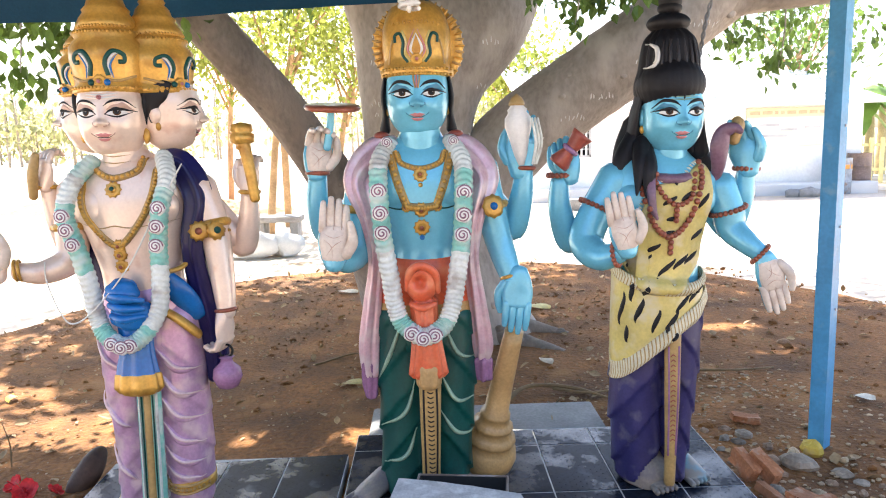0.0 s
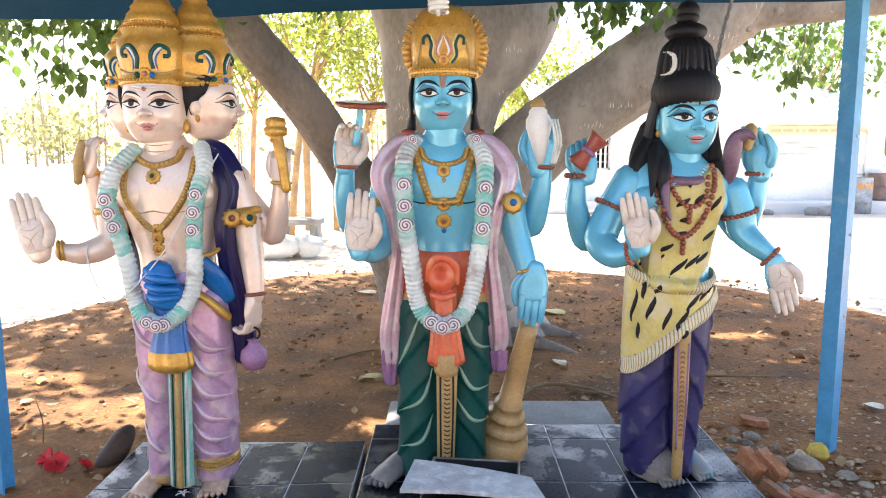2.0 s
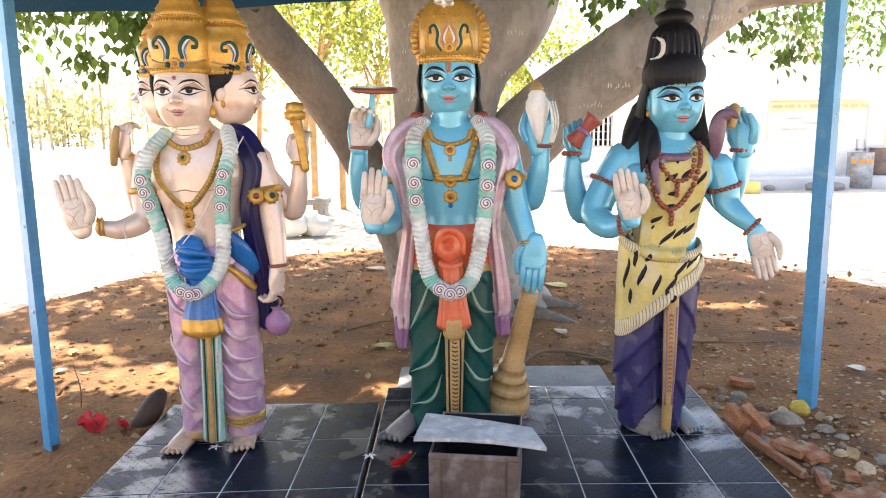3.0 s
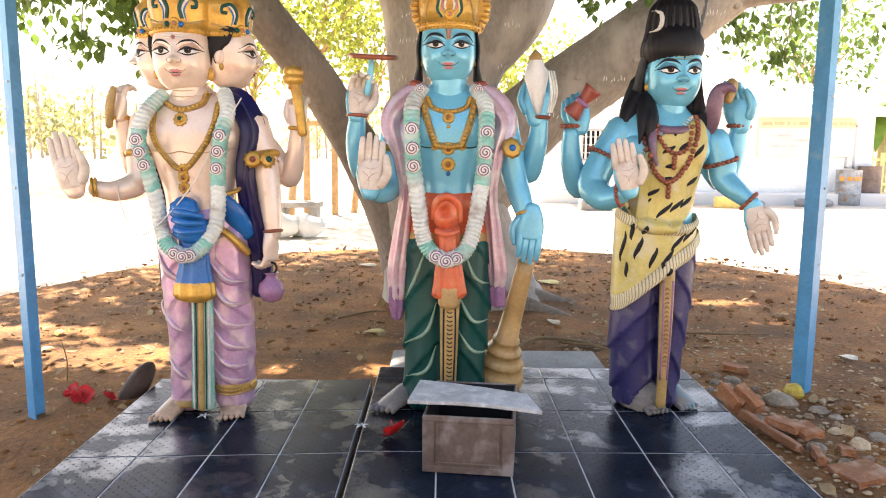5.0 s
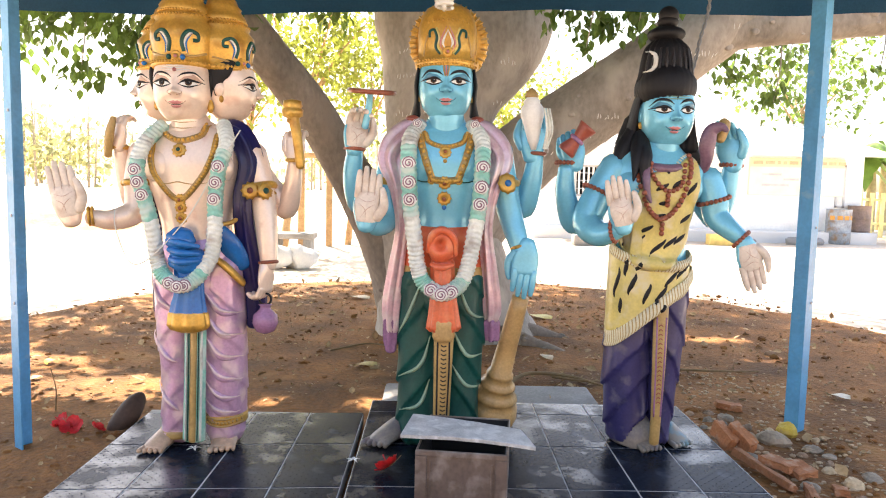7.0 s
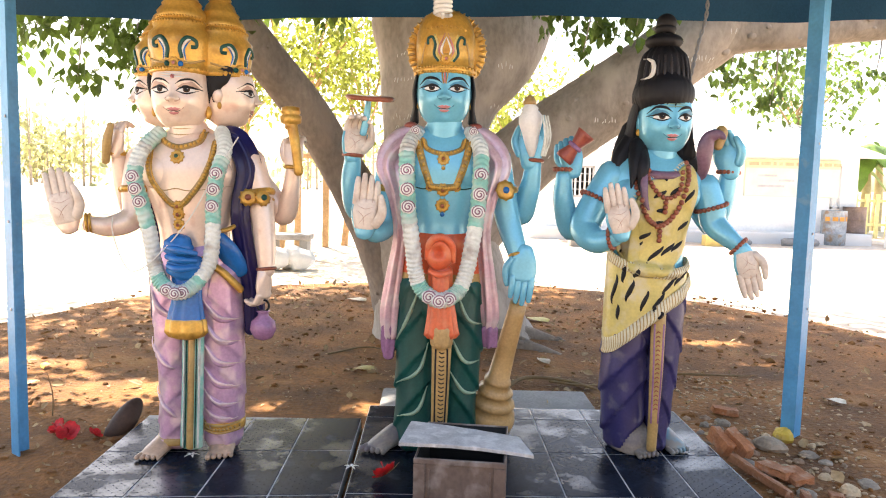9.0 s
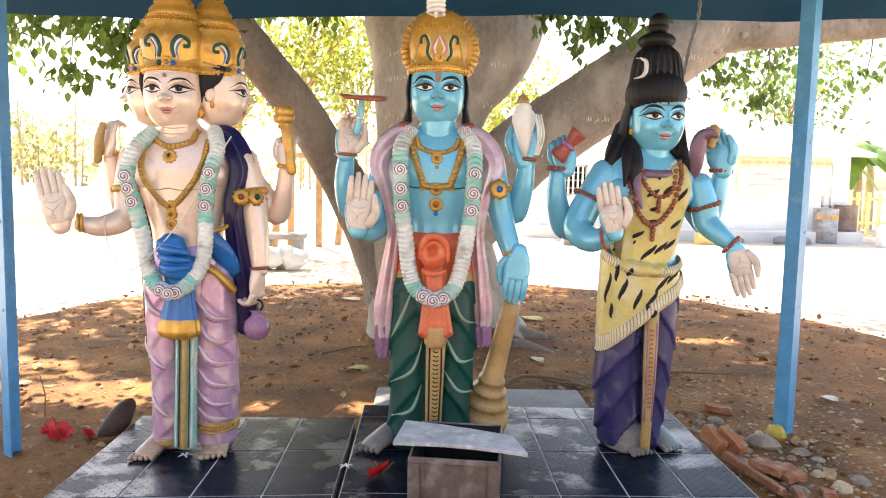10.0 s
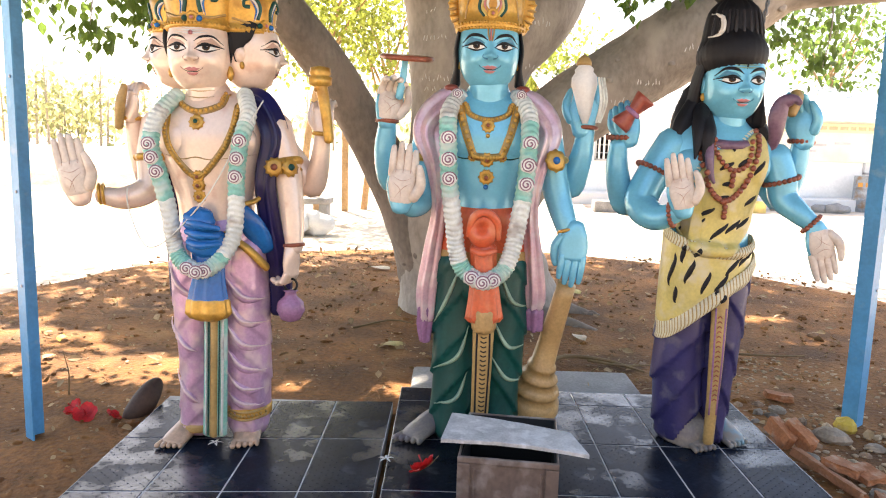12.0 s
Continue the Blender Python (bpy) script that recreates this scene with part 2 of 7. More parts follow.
def plinth():
    g = Geo()
    g.box((-1.0, 2.47, 0.05), (1.11, 1.84, 0.12), CEMENT)
    g.box((0.435, 2.59, 0.05), (1.71, 2.08, 0.12), CEMENT)
    base = g.object("plinth", smooth=False, kind="structure", label="low cement plinth faced with black studded tiles")
    g = Geo()
    g.box((-1.0, 2.47, 0.1145), (1.108, 1.838, 0.007), GROUT)
    g.box((0.435, 2.59, 0.1145), (1.708, 2.078, 0.007), GROUT)
    g.object("grout", base, smooth=False)
    shared = {}

    def tile(x0, x1, y0, y1, shear):
        w, d = round(x1 - x0 - 0.006, 3), round(y1 - y0 - 0.006, 3)
        key = (w, d, shear)
        if key not in shared:
            t = Geo()
            h, s = d / 2, w / 2
            e = 0.003
            def put(x, y, z):
                return (x, y + shear * x, z)
            v = [put(-s, -h, 0), put(s, -h, 0), put(s, h, 0), put(-s, h, 0), put(-s, -h, 0.006), put(s, -h, 0.006), put(s, h, 0.006), put(-s, h, 0.006),
                 put(-s + e, -h + e, 0.008), put(s - e, -h + e, 0.008), put(s - e, h - e, 0.008), put(-s + e, h - e, 0.008)]
            f = [(0, 1, 5, 4), (1, 2, 6, 5), (2, 3, 7, 6), (3, 0, 4, 7), (4, 5, 9, 8), (5, 6, 10, 9), (6, 7, 11, 10), (7, 4, 8, 11), (8, 9, 10, 11)]
            t.add(v, f, TILE)
            # raised studs in a fine lattice
            nx, ny = int(w / 0.022), int(d / 0.022)
            for i in range(nx):
                for j in range(ny):
                    if (i + j) % 2:
                        continue
                    cx, cy, q = -s + 0.012 + i * (w - 0.024) / max(nx - 1, 1), -h + 0.012 + j * (d - 0.024) / max(ny - 1, 1), 0.0045
                    t.add([put(cx - q, cy, 0.008), put(cx, cy - q, 0.008), put(cx + q, cy, 0.008), put(cx, cy + q, 0.008), put(cx, cy, 0.0102)],
                          [(0, 1, 4), (1, 2, 4), (2, 3, 4), (3, 0, 4)], TILE)
            shared[key] = t.mesh("tile", smooth=False)
        ob = new("tile", shared[key])
        ob.parent = base
        ob.location = ((x0 + x1) / 2, (y0 + y1) / 2, 0.112)

    for i in range(4):
        x0, x1 = -1.555 + i * 0.2775, -1.555 + (i + 1) * 0.2775
        mid = (x0 + x1) / 2
        s = 0.066 * (mid + 1.0)
        for y0, y1 in ((1.56, 1.96), (1.96, 2.43), (2.43, 2.91), (2.91, 3.37)):
            tile(x0, x1, y0 + s, y1 + s, 0.066)
    for x0, x1 in ((-0.42, -0.092), (-0.092, 0.193), (0.193, 0.473), (0.473, 0.753), (0.753, 1.02), (1.02, 1.288)):
        for y0, y1 in ((1.56, 2.01), (2.01, 2.483), (2.483, 2.957), (2.957, 3.43), (3.43, 3.625)):
            tile(x0, x1, y0, y1, 0.0)
    g = Geo()
    g.box((0.25, 3.85, 0.075), (1.25, 0.42, 0.05), CEMENT, bevel=0.02)
    g.object("cement_apron", kind="structure", label="rough grey cement apron behind the plinth")


plinth()


# ---- shelter: posts, roof sheet, bulb ----
def post(x, y, turn, top, label):
    ob = empty("shelter_post", (x, y, 0.0), label, "post", "shelter posts")
    g = Geo()
    m = pose(0, 0, 0, 0, 0, turn)
    w, t = 0.075, 0.007
    v = [(-w / 2, -w / 2), (w / 2, -w / 2), (w / 2, -w / 2 + t), (-w / 2 + t, -w / 2 + t), (-w / 2 + t, w / 2), (-w / 2, w / 2)]
    rows = [[m @ Vector((a, b, z)) for a, b in v] for z in [0.0 + i * top / 12 for i in range(13)]]
    g.grid(rows, BLUE)
    g.object("angle_iron", ob, smooth=False)
    for k, z in enumerate((0.75, 1.15, 1.62)):
        g = Geo()
        q = m @ Matrix.Translation((0.012, -w / 2 - 0.001, z)) @ pose(0, 0, 0, 90, 0, 0)
        g.revolve([(0.007, 0), (0.007, 0.003), (0.004, 0.005)], STEEL, m=q.to_3x3(), c=q.translation, n=10)
        g.object("bolt", ob)
    return ob


post(-1.985, 2.985, -38, 2.75, "blue painted angle-iron post set in red earth")
post(1.875, 3.46, 38, 2.75, "blue painted angle-iron post beside brick rubble")


def roof():
    ob = empty("shelter_roof", (0, 0, 0), "dark blue roof sheet on a blue steel edge", "roof", kind="structure")
    g = Geo()
    rows = []
    for i in range(18):
        y = 3.55 - i * 0.1
        row = []
        for j in range(40):
            x = -2.9 + j * 0.15
            z = 2.40 + 0.024 * x + 0.02 * (3.55 - y) + 0.012 * math.sin(x * 3.1 + 0.6) * min(1, i / 6) + 0.008 * noise.noise(Vector((x * 2, y * 2, 0)))
            row.append((x, y, z))
        rows.append(row)
    g.grid(rows, TARP, closed=False)
    rows = [[(p[0], p[1], p[2] + 0.012) for p in r] for r in rows]
    g.grid([r[::-1] for r in rows], TARP, closed=False)
    g.object("sheet", ob)
    # hanging back edge of the sheet
    g = Geo()
    rows = []
    for k in range(6):
        row = []
        for j in range(80):
            x = -2.9 + j * 0.074
            low = 2.246 + 0.024 * x + 0.012 * math.sin(x * 2.1 + 1.1) + 0.006 * noise.noise(Vector((x * 3, 0, 4)))
            hi = 2.42 + 0.024 * x
            row.append((x, 3.57 + 0.02 * math.sin(x * 4 + k * 0.3) + 0.01 * k, hi + (low - hi) * k / 5))
        rows.append(row)
    g.grid(rows, TARP, closed=False)
    g.grid([[(x, y + 0.008, z) for x, y, z in r[::-1]] for r in rows], TARP, closed=False)
    g.object("valance", ob)
    for y in (3.50, 1.95):
        g = Geo()
        m = pose(0, y, 2.38 + (0.05 if y < 2 else 0), 0, -1.38, 0)
        g.box((0, 0, 0), (5.6, 0.05, 0.05), BLUE, m=m.to_3x3())
        o = g.object("beam", ob, smooth=False)
        o.location = m.translation


roof()


def bulb():
    white = mat("white_lamp_glass", (0.85, 0.85, 0.83), 0.25, var=0.04, bump=0)
    ob = empty("spiral_bulb", (-0.07, 2.8, 2.065), "white spiral energy-saving bulb hanging from the roof", "light bulb")
    g = Geo()
    pts = [(0.034 * math.cos(a), 0.034 * math.sin(a), 0.012 + 0.0145 * a / math.pi / 2 * 1.25) for a in [i * 0.3 for i in range(126)]]
    g.loft(pts, [0.0085] * len(pts), white, n=8, rings=len(pts))
    g.loft([(0.0, -0.034, 0.01), (0, 0, 0.004), (0, 0.03, 0.012)], [0.008] * 3, white, n=8)
    g.object("spiral_tube", ob)
    g = Geo()
    g.revolve([(0.02, 0.11), (0.036, 0.12), (0.036, 0.16), (0.022, 0.19), (0.015, 0.215)], white)
    g.object("base", ob)
    g = Geo()
    g.revolve([(0.016, 0.21), (0.022, 0.215), (0.022, 0.26), (0.008, 0.275)], DARK)
    g.object("holder", ob)
    g = Geo()
    g.loft([(0, 0, 0.27), (0.01, 0, 0.3), (0, 0, 0.345)], [0.004] * 3, DARK, n=8)
    g.object("cord", ob)


bulb()


def wire():
    g = Geo()
    grey = mat("grey_wire", (0.20, 0.21, 0.23), 0.6, var=0.15)
    pts = [(1.27, 3.42, 2.44), (1.26, 3.38, 2.25), (1.21, 3.34, 2.08), (1.17, 3.30, 1.93), (1.13, 3.28, 1.80)]
    c = spline([Vector(p) for p in pts], 60)
    for ph in (0, math.pi):
        q = [p + Vector((0.006 * math.cos(i * 0.8 + ph), 0.006 * math.sin(i * 0.8 + ph), 0)) for i, p in enumerate(c)]
        g.loft(q, [0.005] * len(q), grey, n=6, rings=len(q))
    g.object("hanging_wire", label="twisted grey electric wire hanging from the roof", category="wire")


wire()


# ---- shade tree ----
def bark_fold(seed):
    def f(u, a):
        d = Vector((math.cos(a), math.sin(a), u * 5))
        return 1 + 0.10 * noise.noise(d * 1.4 + Vector((seed, 0, 0))) + 0.03 * noise.noise(d * 5 + Vector((0, seed, 0)))
    return f


LEAF_SHAPE = [(0, 0, 0), (0.30, 0.28, 0.05), (0.33, 0.55, 0.04), (0, 1.0, -0.12), (-0.33, 0.55, 0.04), (-0.30, 0.28, 0.05), (0, 0.5, -0.03)]
LEAF_FACES = [(0, 1, 6), (1, 2, 6), (2, 3, 6), (3, 4, 6), (4, 5, 6), (5, 0, 6)]


def leaf_cloud(name, centres, size, material, seed, droop=0.6, parent=None, spread=1.0, label="", kind="stuff", category=""):
    """One mesh of many single leaves set round the given centres."""
    rng = np.random.default_rng(seed)
    c = np.asarray(centres, float)
    k = len(c)
    yaw, pitch, roll = rng.uniform(0, 2 * np.pi, k), rng.normal(-droop, 0.5, k), rng.normal(0, 0.5, k)
    s = size * rng.uniform(0.65, 1.25, k)
    base = np.array(LEAF_SHAPE)
    d = np.stack([np.cos(yaw) * np.cos(pitch), np.sin(yaw) * np.cos(pitch), np.sin(pitch)], 1)
    up = np.stack([-np.cos(yaw) * np.sin(pitch), -np.sin(yaw) * np.sin(pitch), np.cos(pitch)], 1)
    side = np.cross(d, up)
    sr, ur = side * np.cos(roll)[:, None] + up * np.sin(roll)[:, None], up * np.cos(roll)[:, None] - side * np.sin(roll)[:, None]
    v = c[:, None] + s[:, None, None] * (base[None, :, 0:1] * sr[:, None] * 0.9 * spread + base[None, :, 1:2] * d[:, None] + base[None, :, 2:3] * ur[:, None])
    f = (np.array(LEAF_FACES)[None] + 7 * np.arange(k)[:, None, None]).reshape(-1, 3)
    me = bpy.data.meshes.new(name)
    me.from_pydata(v.reshape(-1, 3).tolist(), [], f.tolist())
    me.materials.append(material)
    me.update()
    ob = new(name, me)
    if parent:
        ob.parent = parent
    return tagged(ob, label, category, "", kind)


def shade_tree():
    ob = empty("shade_tree", (0, 0, 0), "large grey-barked shade tree with spreading limbs", "tree")

    def limb(name, pts, radii, seed, n=28, bark=BARK, marks=()):
        g = Geo()
        g.loft(pts, radii, bark, n=n, rings=12 * (len(pts) - 1) + 1, fold=bark_fold(seed))
        rng = random.Random(seed)
        bv = g.tree()
        P = spline([Vector(p) for p in pts], 40)
        for i in range(16):
            c = rng.choice(P)
            d = Vector((rng.uniform(-1, 1), -1, rng.uniform(-0.8, 0.8))).normalized()
            hit, nor, _, _ = bv.ray_cast(c + d * 2, -d)
            if hit:
                r = rng.uniform(0.015, 0.04)
                g.ball(hit, (r, r * 0.5, r * 0.8), bark, 10, 6)
        # short scratched strokes in the bark
        for x, z, w in marks:
            for k in range(int(w / 0.028)):
                a, b = x + k * 0.028 + rng.uniform(-0.004, 0.004), z + rng.uniform(-0.012, 0.012)
                h0 = bv.ray_cast(Vector((a, 0, b)), Vector((0, 1, 0)))[0]
                h1 = bv.ray_cast(Vector((a + rng.uniform(-0.012, 0.014), 0, b + rng.uniform(0.015, 0.04))), Vector((0, 1, 0)))[0]
                if h0 and h1 and (h1 - h0).length < 0.08:
                    g.loft([h0, (h0 + h1) / 2, h1], [0.003, 0.0045, 0.002], CHALK, n=5, rings=4)
        return g.object(name, ob)
    limb("trunk", [(0.1, 5.95, -0.1), (0.03, 5.9, 0.25), (-0.06, 5.85, 0.8), (-0.09, 5.8, 1.4), (-0.06, 5.8, 2.0), (0.11, 5.85, 2.8), (0.2, 6.1, 4.2), (0.3, 6.6, 5.6)],
         [(0.80, 0.75), (0.64, 0.60), (0.54, 0.5), (0.44, 0.46), (0.46, 0.44), (0.74, 0.45), (0.5, 0.4), (0.25, 0.25)], 3, marks=((-0.42, 1.86, 0.28), (-0.40, 1.78, 0.16), (-0.42, 2.16, 0.22), (-0.40, 2.36, 0.10), (0.36, 1.98, 0.12), (0.40, 2.28, 0.16), (-0.36, 1.52, 0.10), (0.30, 1.62, 0.08)))
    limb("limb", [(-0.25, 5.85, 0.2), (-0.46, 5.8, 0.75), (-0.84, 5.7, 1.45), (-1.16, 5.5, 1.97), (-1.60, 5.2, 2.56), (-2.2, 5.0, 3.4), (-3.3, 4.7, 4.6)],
         [0.30, 0.25, 0.18, 0.160, 0.15, 0.13, 0.07], 11, bark=BARK_SHADED)
    limb("limb", [(0.1, 5.8, 0.95), (0.55, 5.75, 1.49), (1.1, 5.65, 1.92), (1.6, 5.5, 2.27), (2.2, 5.35, 2.68), (3.0, 5.1, 3.25), (4.2, 4.8, 4.2)],
         [0.36, 0.31, 0.30, 0.285, 0.24, 0.17, 0.09], 23, marks=((0.70, 1.58, 0.14), (0.95, 1.72, 0.2), (1.15, 1.86, 0.2), (1.45, 2.10, 0.25), (1.8, 2.33, 0.25), (2.1, 2.52, 0.2)))
    limb("limb", [(1.5, 5.55, 2.34), (2.2, 5.3, 2.56), (2.9, 5.1, 2.60), (3.6, 4.9, 2.72), (4.8, 4.7, 3.2)], [0.16, 0.16, 0.14, 0.13, 0.08], 31)
    limb("limb", [(0.0, 6.0, 2.6), (-0.6, 6.6, 3.6), (-1.2, 7.6, 4.6), (-1.8, 9.0, 5.6)], [0.3, 0.22, 0.16, 0.07], 37)
    limb("limb", [(0.3, 6.1, 3.0), (0.9, 7.0, 4.0), (1.4, 8.2, 4.8), (1.8, 9.6, 5.6)], [0.28, 0.2, 0.14, 0.06], 41)
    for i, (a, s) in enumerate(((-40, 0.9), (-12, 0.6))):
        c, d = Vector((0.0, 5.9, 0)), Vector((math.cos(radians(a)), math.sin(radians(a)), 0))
        limb("root", [c + d * 0.35 + Vector((0, 0, 0.16)), c + d * 0.7 + Vector((0, 0, 0.09)), c + d * (0.7 + 0.5 * s) + Vector((0.1, 0, 0.02))], [0.14, 0.09, 0.03], 50 + i, 18, bark=BARK_SHADED)
    # crown: clumps of leaves above the line of sight
    rng = np.random.default_rng(5)
    pts = []
    clumps = []
    gaps = ((-2.10, 3.95, 0.55, 0.16), (-1.75, 3.72, 0.28, 0.05), (-0.62, 3.66, 0.36, 0.06), (1.12, 3.48, 0.10, 0.04), (0.45, 3.55, 0.12, 0.03), (2.6, 4.9, 0.25, 0.05), (2.3, 5.6, 0.16, 0.05), (-2.9, 4.5, 0.3, 0.10))
    while len(clumps) < 520:
        x, y, z = rng.uniform(-6.5, 6.5), rng.uniform(2.0, 14.5), rng.uniform(3.4, 8.0)
        if ((x / 6.3) ** 2 + ((y - 8.0) / 6.3) ** 2) > 1 or z < 1.9 + (y + 0.4) * 0.31 or z > 8.2 - 0.09 * ((y - 8) ** 2 + x * x):
            continue
        if (x > 1.2 and y < 5.5) or x > 2.4:
            continue
        # openings through which the sun reaches the ground
        gx, gy = x + 0.295 * z, y - 0.664 * z
        if any(((gx - a) / (p + 0.1)) ** 2 + ((gy - b) / (q + 0.1)) ** 2 < 1 for a, b, p, q in gaps):
            if rng.uniform() < 0.97:
                continue
        clumps.append((x, y, z))
    for c in clumps:
        pts.append(np.array(c) + rng.normal(0, 1, (110, 3)) * (0.5, 0.5, 0.35))
    pts = np.concatenate(pts)
    gx, gy = pts[:, 0] + 0.295 * pts[:, 2], pts[:, 1] - 0.664 * pts[:, 2]
    wob = 0.05 * np.sin(gx * 19 + 3 * np.sin(gy * 13)) + 0.04 * np.sin(gy * 31 + 4 * np.sin(gx * 17))
    keep = np.ones(len(pts), bool)
    for a, b, p, q in gaps:
        keep &= ((gx - a) / (p + 0.22)) ** 2 + ((gy - b + wob) / (q + 0.17)) ** 2 > 1
    pts = pts[keep]
    leaf_cloud("crown", pts, 0.19, LEAF, 8, parent=ob)
    # leafy twigs that hang below the crown
    hang = [(-2.05, 4.9, 2.62, 0.42, 170), (-1.65, 4.8, 2.58, 0.25, 70), (-2.5, 5.0, 2.55, 0.38, 160), (-2.95, 5.0, 2.5, 0.32, 110), (-2.2, 4.85, 2.28, 0.24, 90), (-2.12, 4.8, 2.0, 0.13, 26), (-2.6, 4.85, 2.07, 0.14, 26), (-1.95, 4.85, 2.3, 0.15, 30),
            (-3.3, 5.2, 2.45, 0.3, 60), (-1.3, 5.3, 2.72, 0.2, 50), (-0.95, 5.6, 2.72, 0.18, 40), (0.8, 5.0, 2.62, 0.2, 50), (1.05, 5.0, 2.52, 0.16, 40), (1.35, 5.0, 2.62, 0.22, 60), (0.95, 4.9, 2.32, 0.08, 8), (2.0, 6.4, 2.5, 0.3, 60), (2.6, 6.4, 2.45, 0.25, 50), (3.2, 6.6, 2.6, 0.3, 60), (2.9, 6.2, 2.15, 0.18, 25), (3.7, 6.0, 2.35, 0.2, 25)]
    for i, (x, y, z, r, k) in enumerate(hang):
        p = np.array((x, y, z)) + np.random.default_rng(60 + i).normal(0, 1, (int(k * 1.5), 3)) * (r * 0.6, r * 0.5, r * 0.45)
        leaf_cloud("leafy_twig", p, 0.092, LEAF, 90 + i, parent=ob, droop=0.9)
        g = Geo()
        g.loft([(x, y + 0.1, z + 1.2), (x + 0.05, y, z + 0.4), (x, y, z - r * 0.4)], [0.012, 0.008, 0.003], BARK, n=6)
        g.object("twig", ob)


shade_tree()


# ---- background ----
def thin_tree(x, y, h, lean, seed, material, count, size, spread):
    ob = empty("thin_tree", (x, y, 0), "slender sunlit tree with sparse yellow-green leaves", "tree", "slender trees")
    g = Geo()
    r = 0.011 * h
    g.loft([(0, 0, -0.1), (lean * 0.4, 0, h * 0.35), (lean, 0, h * 0.6)], [r * 1.3, r, r * 0.7], BARK2, n=10)
    g.object("trunk", ob)
    rng = np.random.default_rng(seed)
    pts = []
    for i in range(7):
        a = rng.uniform(0, 2 * math.pi)
        e = Vector((lean + math.cos(a) * spread * 0.7, math.sin(a) * spread * 0.7, h * rng.uniform(0.7, 1.0)))
        s = Vector((lean * (0.6 + 0.06 * i), 0, h * (0.38 + 0.03 * i)))
        g = Geo()
        g.loft([s, (s + e) / 2 + Vector((0, 0, 0.1)), e], [r * 0.55, r * 0.35, r * 0.15], BARK2, n=7)
        g.object("branch", ob)
        for q in (0.45, 0.7, 1.0):
            pts.append(np.array(s + (e - s) * q) + rng.normal(0, 1, (count // 21, 3)) * spread * 0.30)
    leaf_cloud("crown", np.concatenate(pts), size, material, seed, parent=ob)


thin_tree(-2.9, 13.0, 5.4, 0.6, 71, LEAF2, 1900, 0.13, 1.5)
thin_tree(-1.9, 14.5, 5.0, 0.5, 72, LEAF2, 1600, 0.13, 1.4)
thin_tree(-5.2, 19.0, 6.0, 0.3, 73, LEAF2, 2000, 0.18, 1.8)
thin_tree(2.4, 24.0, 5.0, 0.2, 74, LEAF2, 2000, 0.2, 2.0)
thin_tree(11.5, 22.0, 6.6, -0.5, 75, LEAF, 1300, 0.2, 2.2)


def tree_line():
    rng = random.Random(4)
    g = Geo()
    pts = []
    r2 = np.random.default_rng(14)
    for i in range(95):
        x, y = rng.uniform(-75, 10), rng.uniform(70, 95)
        h = rng.uniform(4, 9)
        g.loft([(x, y, -0.3), (x + rng.uniform(-0.3, 0.3), y, h)], [0.14, 0.06], GREYWOOD, n=5, rings=3)
        pts.append(np.array((x, y, h * rng.uniform(0.35, 0.8))) + r2.normal(0, 1, (70, 3)) * (1.4, 1.2, 1.2))
    ob = empty("tree_line", (0, 0, 0), "far row of thin pale trees with yellow-green leaves", "trees", kind="stuff")
    g.object("trunks", ob, kind="stuff")
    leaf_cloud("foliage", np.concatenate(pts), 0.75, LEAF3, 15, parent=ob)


tree_line()


